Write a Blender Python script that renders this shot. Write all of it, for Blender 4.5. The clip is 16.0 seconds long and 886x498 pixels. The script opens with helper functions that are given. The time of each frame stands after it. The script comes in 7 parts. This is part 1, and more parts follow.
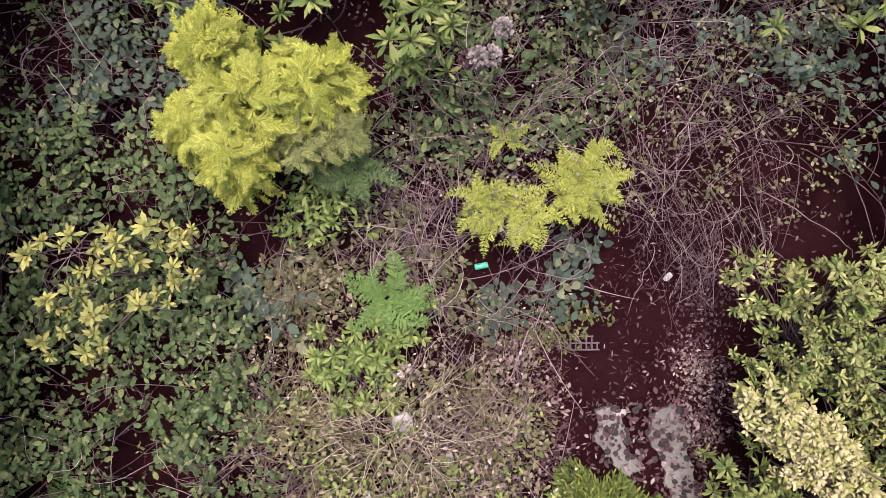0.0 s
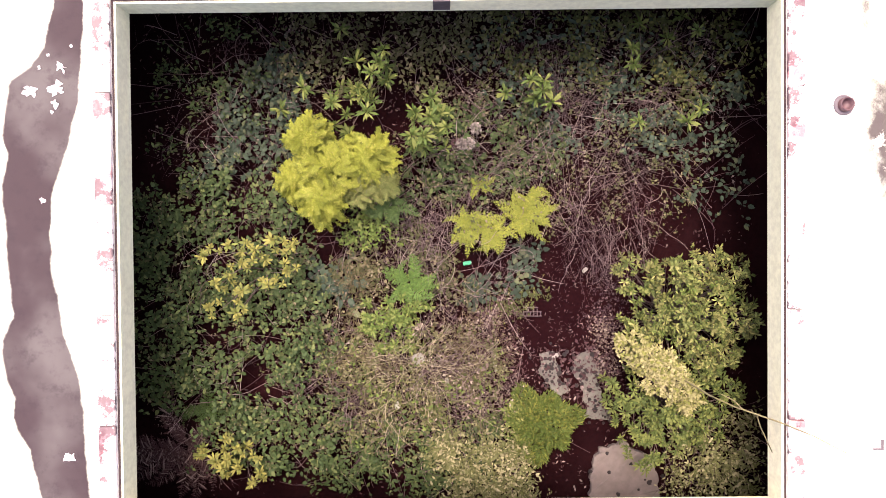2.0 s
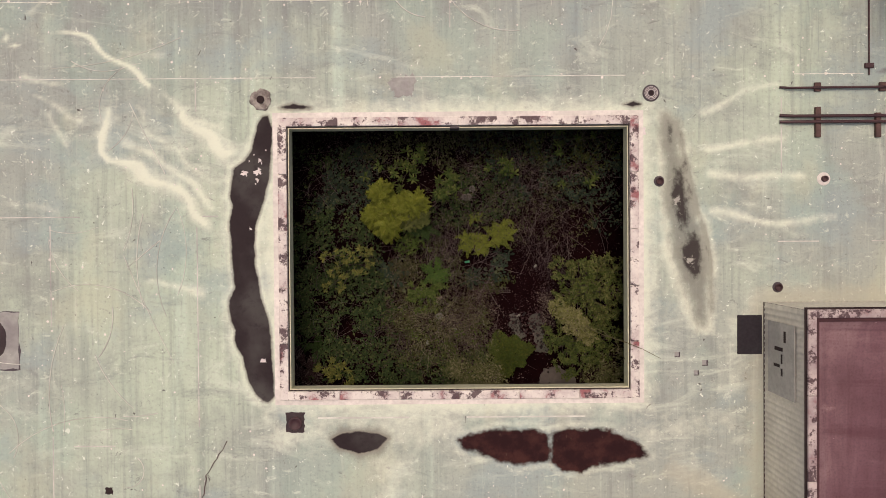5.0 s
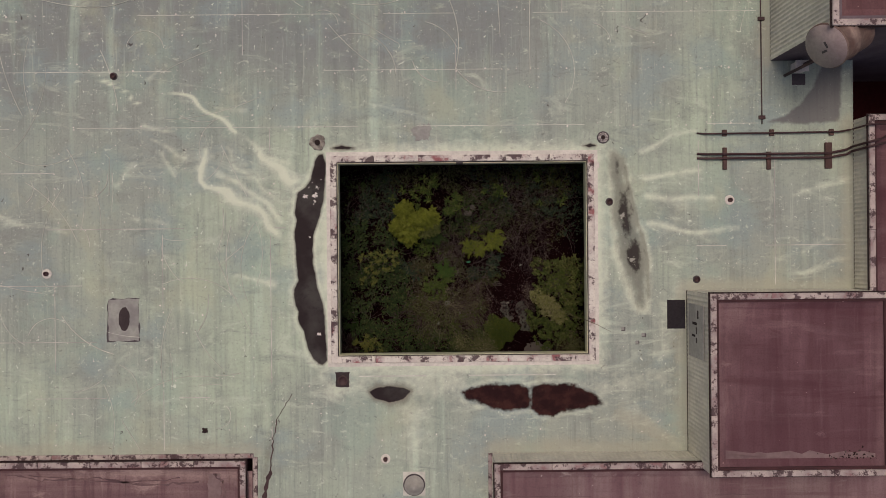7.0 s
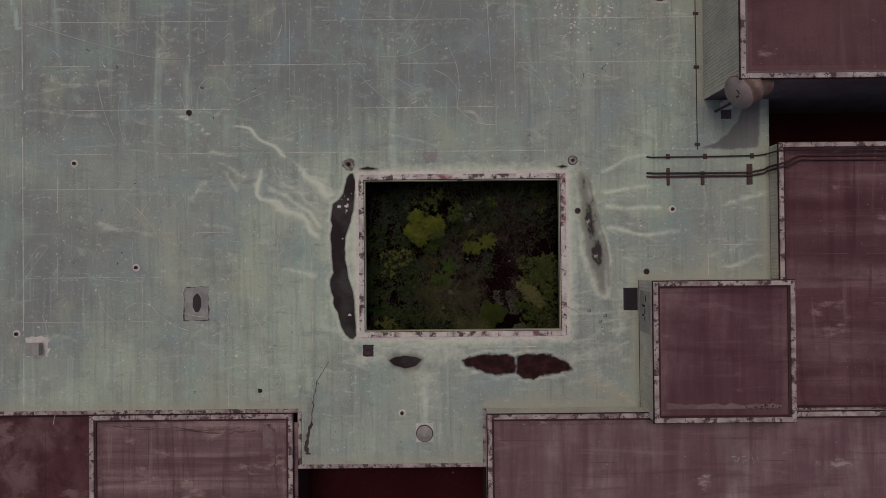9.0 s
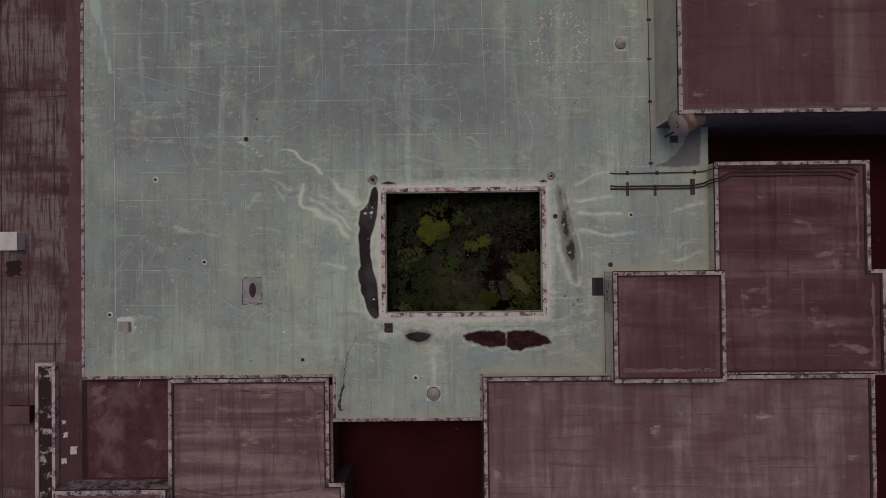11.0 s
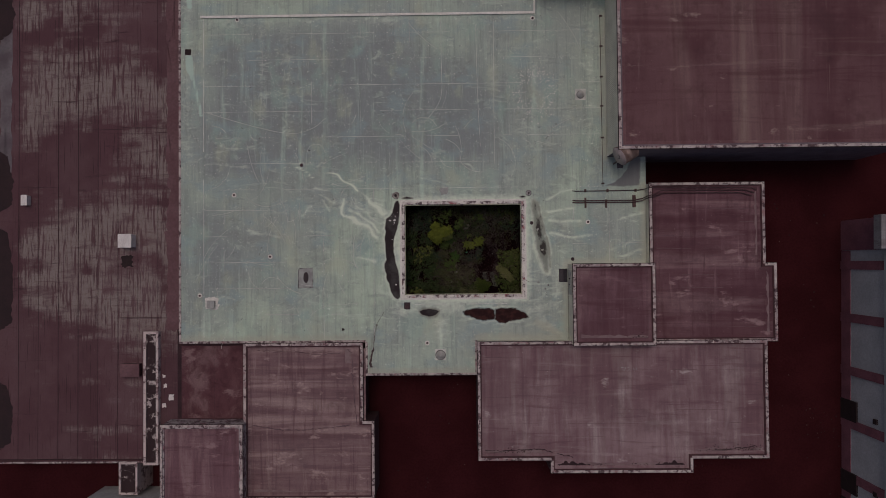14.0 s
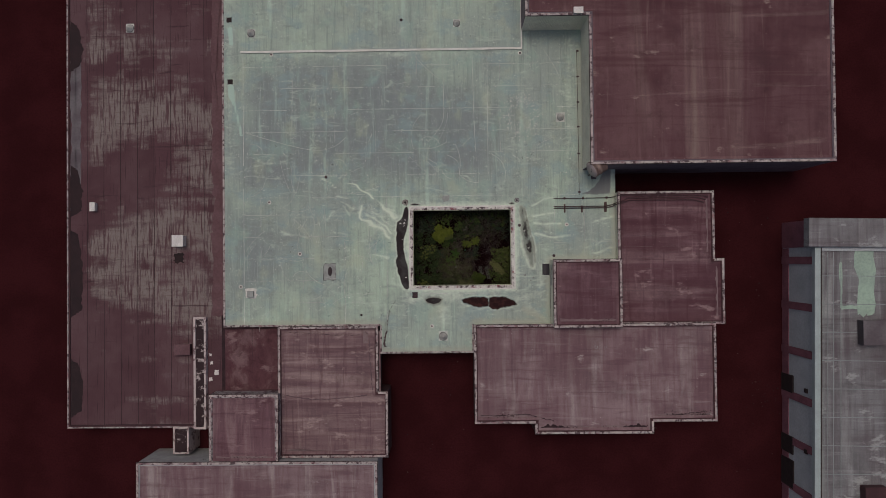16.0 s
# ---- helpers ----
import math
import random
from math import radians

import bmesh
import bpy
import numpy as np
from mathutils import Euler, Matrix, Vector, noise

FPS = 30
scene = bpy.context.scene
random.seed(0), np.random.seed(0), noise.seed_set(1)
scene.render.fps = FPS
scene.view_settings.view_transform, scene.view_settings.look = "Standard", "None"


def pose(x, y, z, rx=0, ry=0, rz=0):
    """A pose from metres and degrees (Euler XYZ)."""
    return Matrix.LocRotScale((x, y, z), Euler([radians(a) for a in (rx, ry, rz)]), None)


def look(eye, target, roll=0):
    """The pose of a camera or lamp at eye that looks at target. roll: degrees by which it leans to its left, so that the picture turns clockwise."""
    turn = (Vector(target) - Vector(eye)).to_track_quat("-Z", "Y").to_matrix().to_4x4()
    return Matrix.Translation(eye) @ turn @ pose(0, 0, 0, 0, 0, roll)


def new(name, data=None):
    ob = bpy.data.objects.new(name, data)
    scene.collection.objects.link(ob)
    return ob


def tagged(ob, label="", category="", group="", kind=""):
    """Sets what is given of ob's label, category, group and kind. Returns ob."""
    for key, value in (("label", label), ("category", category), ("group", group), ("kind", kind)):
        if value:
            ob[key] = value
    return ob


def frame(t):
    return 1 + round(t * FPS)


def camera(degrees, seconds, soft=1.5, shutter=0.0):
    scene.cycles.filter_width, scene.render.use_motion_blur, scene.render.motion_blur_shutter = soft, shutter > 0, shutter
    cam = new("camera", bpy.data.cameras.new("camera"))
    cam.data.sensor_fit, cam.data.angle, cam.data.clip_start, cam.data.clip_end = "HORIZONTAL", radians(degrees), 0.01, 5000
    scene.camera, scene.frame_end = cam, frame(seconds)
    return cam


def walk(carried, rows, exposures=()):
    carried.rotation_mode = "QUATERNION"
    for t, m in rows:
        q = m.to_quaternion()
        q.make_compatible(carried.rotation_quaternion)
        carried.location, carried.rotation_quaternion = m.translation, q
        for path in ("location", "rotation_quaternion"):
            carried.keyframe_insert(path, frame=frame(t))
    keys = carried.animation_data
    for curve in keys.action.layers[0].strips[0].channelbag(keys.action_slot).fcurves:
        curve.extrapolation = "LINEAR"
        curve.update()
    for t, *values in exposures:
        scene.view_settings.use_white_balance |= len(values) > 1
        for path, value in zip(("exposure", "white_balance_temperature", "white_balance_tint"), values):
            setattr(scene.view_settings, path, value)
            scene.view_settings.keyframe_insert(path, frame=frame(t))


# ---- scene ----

# ---------- camera ----------
cam = camera(70.0, 16.0, 0.75)
# seconds, x, y, z, and the turn about x, y, z in degrees (0, 0, 0 looks straight down, north at the top)
PATH = [
    (0.0, -0.174, 0.116, 7.318, -0.859, -0.525, -0.504),
    (0.5, -0.163, 0.135, 8.312, -0.777, -0.398, -0.519),
    (1.0, -0.128, 0.175, 9.450, -0.720, -0.252, -0.491),
    (1.5, -0.077, 0.215, 10.531, -0.735, -0.058, -0.486),
    (2.0, -0.079, 0.244, 11.736, -0.846, 0.135, -0.518),
    (2.5, -0.135, 0.335, 13.008, -0.949, 0.248, -0.571),
    (3.0, -0.159, 0.390, 14.340, -1.015, 0.239, -0.544),
    (3.5, -0.172, 0.478, 15.733, -0.979, 0.173, -0.506),
    (6.0, -0.600, 0.413, 23.494, -0.384, -0.018, -0.412),
    (6.5, -0.673, 0.369, 25.026, -0.218, -0.085, -0.463),
    (7.0, -0.800, 0.373, 26.785, -0.027, -0.130, -0.510),
    (7.5, -0.871, 0.303, 28.409, 0.113, -0.203, -0.520),
    (8.0, -0.903, 0.227, 29.969, 0.227, -0.194, -0.536),
    (10.5, -0.992, -0.153, 39.150, 0.590, 0.365, -0.607),
    (11.0, -0.974, -0.259, 41.202, 0.658, 0.420, -0.630),
    (11.5, -0.970, -0.372, 43.238, 0.749, 0.500, -0.608),
    (12.0, -0.959, -0.493, 45.400, 0.831, 0.578, -0.585),
    (12.5, -0.931, -0.618, 47.501, 0.940, 0.630, -0.565),
    (13.0, -0.903, -0.732, 49.776, 1.039, 0.686, -0.577),
    (13.5, -0.910, -0.850, 52.074, 1.071, 0.771, -0.570),
    (14.0, -0.931, -0.950, 54.352, 1.090, 0.804, -0.521),
    (14.5, -0.963, -1.013, 56.630, 1.089, 0.802, -0.529),
    (15.0, -0.997, -1.052, 58.945, 1.021, 0.786, -0.643),
    (15.5, -1.002, -1.049, 61.493, 0.946, 0.811, -0.628),
    (16.0, -0.970, -1.038, 64.205, 0.845, 0.827, -0.617),
]
EXPOSURES = [
    (0.0, 2.56, 6400, 36), (0.8, 2.70, 6400, 36), (1.5, 2.72, 6500, 36), (2.0, 2.58, 7200, 34), (2.5, 2.1, 8000, 32), (3.0, 1.42, 8000, 30), (3.5, 0.8, 7700, 29), (6.0, -0.2, 7600, 23),
    (7.0, -0.6, 7350, 22), (8.0, -1.06, 7050, 22), (10.5, -1.42, 6750, 24), (12.5, -1.40, 6700, 24), (14.0, -1.33, 6650, 22), (16.0, -0.96, 6600, 14),
]
walk(cam, [(t, pose(x, y, z, rx, ry, rz)) for t, x, y, z, rx, ry, rz in PATH], EXPOSURES)

# ---------- light: an overcast sky ----------
SUN_HEIGHT, SUN_TURN = 73.0, -15.0
world = bpy.data.worlds.new("overcast")
scene.world = world
world.use_nodes = True
_nt = world.node_tree
_sky = _nt.nodes.new("ShaderNodeTexSky")
_sky.sky_type, _sky.sun_disc = "NISHITA", False
_sky.sun_elevation, _sky.sun_rotation = radians(SUN_HEIGHT), radians(SUN_TURN)
_sky.air_density, _sky.dust_density, _sky.ozone_density = 1.0, 6.0, 1.0
_back = _nt.nodes["Background"]
_back.inputs["Strength"].default_value = 0.11
_nt.links.new(_sky.outputs[0], _back.inputs["Color"])
sun = new("sun", bpy.data.lights.new("sun", "SUN"))
sun.data.energy, sun.data.angle, sun.data.color = 1.1, radians(24), (1.0, 0.95, 0.88)
_az, _el = radians(SUN_TURN), radians(SUN_HEIGHT)
sun.matrix_world = look((math.sin(_az) * math.cos(_el) * 50, math.cos(_az) * math.cos(_el) * 50, math.sin(_el) * 50), (0, 0, 0))

# ---------- materials ----------
class Nodes:
    """A small writer of node materials; coordinates are metres in the world."""

    def __init__(self, name):
        self.m = bpy.data.materials.new(name)
        self.m.use_nodes = True
        self.t = self.m.node_tree
        self.bsdf = self.t.nodes["Principled BSDF"]
        self.geo = self.t.nodes.new("ShaderNodeNewGeometry")
        self.pos = self.geo.outputs["Position"]

    def link(self, a, b):
        self.t.links.new(a, b)

    def put(self, socket, v):
        if isinstance(v, bpy.types.NodeSocket):
            self.link(v, socket)
        elif isinstance(v, tuple) and len(v) == 3 and socket.type == "RGBA":
            socket.default_value = (*v, 1)
        else:
            socket.default_value = v

    def noise(self, scale, detail=4.0, stretch=(1, 1, 1), rough=0.55, where=None, distort=0.0):
        p = self.t.nodes.new("ShaderNodeMapping")
        p.inputs["Scale"].default_value = stretch
        self.link(where or self.pos, p.inputs["Vector"])
        n = self.t.nodes.new("ShaderNodeTexNoise")
        n.inputs["Scale"].default_value, n.inputs["Detail"].default_value = scale, detail
        n.inputs["Roughness"].default_value, n.inputs["Distortion"].default_value = rough, distort
        self.link(p.outputs[0], n.inputs["Vector"])
        return n.outputs["Fac"]

    def math(self, op, a, b=0.5, c=0.0, clamp=False):
        n = self.t.nodes.new("ShaderNodeMath")
        n.operation, n.use_clamp = op, clamp
        for s, v in zip(n.inputs, (a, b, c)):
            self.put(s, v)
        return n.outputs[0]

    def ramp(self, v, lo, hi, a=0.0, b=1.0):
        n = self.t.nodes.new("ShaderNodeMapRange")
        n.interpolation_type = "SMOOTHSTEP"
        for k, x in zip(range(5), (v, lo, hi, a, b)):
            self.put(n.inputs[k], x)
        return n.outputs[0]

    def mix(self, f, a, b, blend="MIX"):
        n = self.t.nodes.new("ShaderNodeMix")
        n.data_type, n.blend_type = "RGBA", blend
        self.put(n.inputs[0], f), self.put(n.inputs[6], a), self.put(n.inputs[7], b)
        return n.outputs[2]

    def attr(self, name):
        n = self.t.nodes.new("ShaderNodeAttribute")
        n.attribute_name = name
        return n.outputs["Fac"]

    def object_random(self):
        return self.t.nodes.new("ShaderNodeObjectInfo").outputs["Random"]

    def island(self):
        return self.geo.outputs["Random Per Island"]

    def bump(self, h, strength=0.3, distance=0.01):
        n = self.t.nodes.new("ShaderNodeBump")
        n.inputs["Strength"].default_value, n.inputs["Distance"].default_value = strength, distance
        self.link(h, n.inputs["Height"])
        self.link(n.outputs[0], self.bsdf.inputs["Normal"])

    def done(self, colour, rough=0.8, metal=0.0, spec=0.5):
        self.put(self.bsdf.inputs["Base Color"], colour)
        self.put(self.bsdf.inputs["Roughness"], rough)
        self.put(self.bsdf.inputs["Metallic"], metal)
        self.bsdf.inputs["Specular IOR Level"].default_value = spec
        return self.m


def surface(name, c1, c2, big=0.6, fine=9.0, rough=0.8, bump=0.3, stretch=(1, 1, 1), metal=0.0, vary=0.0, speck=None, spec=0.5):
    """Two tones in large soft patches, a fine grain, and specks where given."""
    n = Nodes(name)
    a = n.ramp(n.noise(big, 6, stretch), 0.35, 0.68)
    col = n.mix(a, c1, c2)
    g = n.noise(fine, 5, stretch)
    col = n.mix(n.ramp(g, 0.3, 0.75, 0.0, 0.35), col, tuple(0.45 * v for v in c1))
    if speck:
        col = n.mix(n.ramp(n.noise(fine * 1.7, 3), 0.66, 0.72), col, speck)
    if vary:
        col = n.mix(n.math("MULTIPLY", n.object_random(), vary), col, c2)
    n.bump(g, bump, 0.01)
    return n.done(col, rough, metal, spec)


def leaf_material(name, c1, c2, c3, share=0.25, rough=0.5, patch=1.2, gloss=0.08):
    """Leaves: each one its own tone between c1 and c2, some of them c3; patches of the plant differ."""
    n = Nodes(name)
    c1, c2, c3 = (tuple(0.75 * v for v in c) for c in (c1, c2, c3))
    r = n.island()
    col = n.mix(r, c1, c2)
    s = n.math("FRACT", n.math("MULTIPLY", r, 37.7))
    col = n.mix(n.math("GREATER_THAN", s, 1 - share), col, c3)
    col = n.mix(n.ramp(n.noise(patch, 3), 0.35, 0.65, 0.0, 0.45), col, c2)
    shade = n.math("FRACT", n.math("MULTIPLY", r, 91.3))
    col = n.mix(n.math("MULTIPLY", shade, 0.6), col, tuple(0.22 * x for x in c1))
    col = n.mix(n.math("MULTIPLY", n.object_random(), 0.3), col, tuple(0.45 * x for x in c2))
    v = n.noise(40, 3)
    col = n.mix(n.ramp(v, 0.3, 0.7, 0.0, 0.3), col, tuple(0.5 * x for x in c1))
    n.bump(v, 0.15, 0.004)
    m = n.done(col, max(rough, 0.6), 0.0, gloss)
    n.bsdf.inputs["Transmission Weight"].default_value = 0.0
    n.bsdf.inputs["Subsurface Weight"].default_value = 0.0
    return m


def main_roof_material():
    n = Nodes("pale_roof_membrane")
    base = n.mix(n.ramp(n.noise(0.16, 6, rough=0.6), 0.38, 0.62), (0.50, 0.595, 0.475), (0.39, 0.435, 0.385))
    base = n.mix(n.ramp(n.noise(0.07, 4, rough=0.5), 0.42, 0.6, 0.0, 0.6), base, (0.36, 0.395, 0.37))
    # dull violet-grey wear in the north-west
    worn = n.math("ADD", n.attr("grey"), n.math("MULTIPLY_ADD", n.noise(0.5, 7, (1, 0.5, 1), 0.65), 0.9, -0.45))
    base = n.mix(n.ramp(worn, 0.25, 0.95, 0.0, 0.9), base, (0.265, 0.288, 0.292))
    # run marks from north to south, walked-on grey, washed-out pale drifts
    streak = n.noise(1.0, 6, (2.0, 0.14, 1), 0.65)
    base = n.mix(n.ramp(streak, 0.46, 0.70, 0.0, 0.5), base, (0.23, 0.265, 0.25))
    light = n.noise(1.0, 5, (1.1, 0.07, 1), 0.6)
    base = n.mix(n.ramp(light, 0.56, 0.72, 0.0, 0.55), base, (0.55, 0.69, 0.58))
    comb = n.noise(1.0, 4, (7.0, 0.22, 1), 0.6)
    base = n.mix(n.ramp(comb, 0.53, 0.68, 0.0, 0.33), base, (0.22, 0.24, 0.235))
    base = n.mix(n.ramp(comb, 0.40, 0.28, 0.0, 0.33), base, (0.60, 0.68, 0.59))
    tread = n.noise(0.45, 8, (1, 1, 1), 0.7)
    base = n.mix(n.ramp(tread, 0.47, 0.70, 0.0, 0.65), base, (0.28, 0.298, 0.28))
    wash = n.noise(1.0, 8, (0.36, 1.0, 1), 0.68, None, 1.6)
    drift = n.math("MULTIPLY_ADD", n.attr("pale"), 0.22, wash)
    base = n.mix(n.ramp(drift, 0.55, 0.76, 0.0, 0.65), base, (0.64, 0.71, 0.60))
    dull = n.noise(1.0, 8, (0.5, 1.4, 1), 0.7, None, 1.0)
    base = n.mix(n.ramp(dull, 0.54, 0.72, 0.0, 0.55), base, (0.225, 0.245, 0.242))
    base = n.mix(n.ramp(n.noise(0.33, 6, (1, 1.4, 1), 0.6), 0.5, 0.66, 0.0, 0.55), base, (0.31, 0.40, 0.41))
    base = n.mix(n.ramp(n.noise(0.29, 6, (1.2, 0.9, 1), 0.6), 0.53, 0.66, 0.0, 0.32), base, (0.38, 0.54, 0.45))
    base = n.mix(n.ramp(n.noise(0.41, 6, (1.3, 0.7, 1), 0.62), 0.54, 0.70, 0.0, 0.4), base, (0.52, 0.54, 0.40))
    drip = n.noise(1.0, 7, (4.0, 0.5, 1), 0.7, None, 1.2)
    base = n.mix(n.ramp(drip, 0.58, 0.74, 0.0, 0.45), base, (0.62, 0.66, 0.56))
    base = n.mix(n.ramp(drip, 0.42, 0.27, 0.0, 0.35), base, (0.24, 0.25, 0.24))
    # broken pale scuffs, fine grain, specks
    scuff = n.noise(3.2, 9, (0.8, 1.2, 1), 0.78, None, 0.6)
    base = n.mix(n.ramp(scuff, 0.585, 0.64, 0.0, 0.62), base, (0.66, 0.72, 0.62))
    base = n.mix(n.ramp(scuff, 0.40, 0.34, 0.0, 0.6), base, (0.185, 0.185, 0.185))
    grain = n.noise(11, 7, (1, 1, 1), 0.7)
    base = n.mix(n.ramp(grain, 0.48, 0.78, 0.0, 0.5), base, (0.20, 0.20, 0.19))
    for scale, lo, tone in ((9.0, 0.695, (0.76, 0.80, 0.72)), (5.0, 0.72, (0.72, 0.77, 0.68)), (4.1, 0.73, (0.10, 0.09, 0.09))):
        base = n.mix(n.ramp(n.noise(scale, 3, (1, 0.85, 1), 0.5, None, 0.8), lo, lo + 0.03, 0.0, 0.9), base, tone)
    ragged = n.math("MULTIPLY_ADD", n.noise(3.0, 9, (1, 1, 1), 0.76), 1.3, -0.65)
    pale = n.math("ADD", n.attr("pale"), ragged)
    base = n.mix(n.ramp(pale, 0.2, 1.05, 0.0, 0.85), base, (0.77, 0.81, 0.67))
    base = n.mix(n.ramp(n.math("ADD", n.attr("chute"), n.math("MULTIPLY", ragged, 0.5)), 0.4, 0.6, 0.0, 0.8), base, (0.50, 0.64, 0.56))
    base = n.mix(n.ramp(n.math("ADD", n.attr("wet"), n.math("MULTIPLY", ragged, 0.35)), 0.36, 0.62, 0.0, 0.8), base, (0.165, 0.15, 0.162))
    # yellowish silt along the walls
    silt = n.math("ADD", n.attr("silt"), n.math("MULTIPLY_ADD", n.noise(1.6, 8, (1, 1, 1), 0.72), 1.2, -0.6))
    base = n.mix(n.ramp(silt, 0.35, 0.9, 0.0, 0.5), base, (0.46, 0.44, 0.35))
    edge = n.math("MULTIPLY_ADD", n.noise(1.7, 8, (1, 1, 1), 0.66), 0.55, -0.275)
    damp = n.math("ADD", n.attr("damp"), n.math("MULTIPLY_ADD", n.noise(2.2, 8, (1, 0.6, 1), 0.74), 1.3, -0.65))
    base = n.mix(n.ramp(damp, 0.2, 1.0, 0.0, 0.72), base, (0.20, 0.195, 0.165))
    soft = n.math("MULTIPLY_ADD", n.noise(2.6, 8, (1, 0.7, 1), 0.72), 1.5, -0.75)
    base = n.mix(n.ramp(n.math("ADD", n.attr("damp"), soft), 1.1, 1.55, 0.0, 0.9), base, (0.034, 0.024, 0.025))
    base = n.mix(n.ramp(n.math("MULTIPLY", n.attr("damp"), n.noise(3.4, 7, (1, 1, 1), 0.7)), 0.88, 0.96, 0.0, 0.6), base, (0.58, 0.56, 0.50))
    pond = n.math("ADD", n.attr("pond"), edge)
    core = n.ramp(pond, 0.42, 0.58)
    mud = n.mix(n.ramp(n.noise(0.55, 4, rough=0.5), 0.40, 0.62), (0.029, 0.020, 0.022), (0.066, 0.060, 0.058))
    mud = n.mix(n.ramp(n.noise(4.0, 7, rough=0.7), 0.48, 0.72, 0.0, 0.6), mud, (0.022, 0.015, 0.018))
    mud = n.mix(n.ramp(n.noise(2.2, 7, rough=0.68), 0.69, 0.72, 0.0, 0.8), mud, (0.5, 0.47, 0.43))
    base = n.mix(n.ramp(pond, 0.24, 0.46, 0.0, 0.5), base, (0.30, 0.27, 0.22))
    base = n.mix(core, base, mud)
    rust = n.ramp(n.math("ADD", n.attr("rust"), n.math("MULTIPLY_ADD", n.noise(2.0, 7, (1, 1, 1), 0.66), 0.8, -0.4)), 0.36, 0.60)
    brown = n.mix(n.ramp(n.noise(1.9, 6, (1, 1, 1), 0.65), 0.40, 0.70), (0.026, 0.009, 0.010), (0.062, 0.022, 0.019))
    brown = n.mix(n.ramp(n.noise(4.5, 6, (1, 0.5, 1), 0.7), 0.60, 0.72, 0.0, 0.3), brown, (0.22, 0.14, 0.10))
    base = n.mix(rust, base, brown)
    base = n.mix(1.0, base, (0.955, 1.015, 0.995), "MULTIPLY")
    n.bump(n.math("MULTIPLY", n.math("ADD", grain, n.math("MULTIPLY", wash, 2.5)), n.ramp(core, 0, 1, 1.0, 0.08)), 0.3, 0.02)
    return n.done(base, n.ramp(core, 0, 1, 0.8, 0.65), 0.0, 0.12)


def coping_material(name, clean, grey, lo, red_most=0.85):
    n = Nodes(name)
    r = n.math("MULTIPLY", n.object_random(), 30.0)
    where = n.t.nodes.new("ShaderNodeVectorMath")
    n.link(n.pos, where.inputs[0])
    where.operation = "ADD"
    shift = n.t.nodes.new("ShaderNodeCombineXYZ")
    n.link(r, shift.inputs[2])
    n.link(shift.outputs[0], where.inputs[1])
    w = where.outputs[0]
    col = n.mix(n.ramp(n.noise(1.3, 5, where=w), 0.35, 0.65), clean, grey)
    red = n.noise(1.3, 6, where=w, rough=0.65)
    col = n.mix(n.ramp(red, 0.545, 0.65, 0.0, red_most), col, (0.27, 0.05, 0.06))
    black = n.noise(2.2, 8, where=w, rough=0.74)
    col = n.mix(n.ramp(black, lo, lo + 0.055, 0.0, 0.92), col, (0.055, 0.025, 0.032))
    g = n.noise(16, 5, where=w)
    col = n.mix(n.ramp(g, 0.5, 0.75, 0.0, 0.4), col, (0.25, 0.2, 0.2))
    n.bump(g, 0.3, 0.01)
    return n.done(col, 0.75)


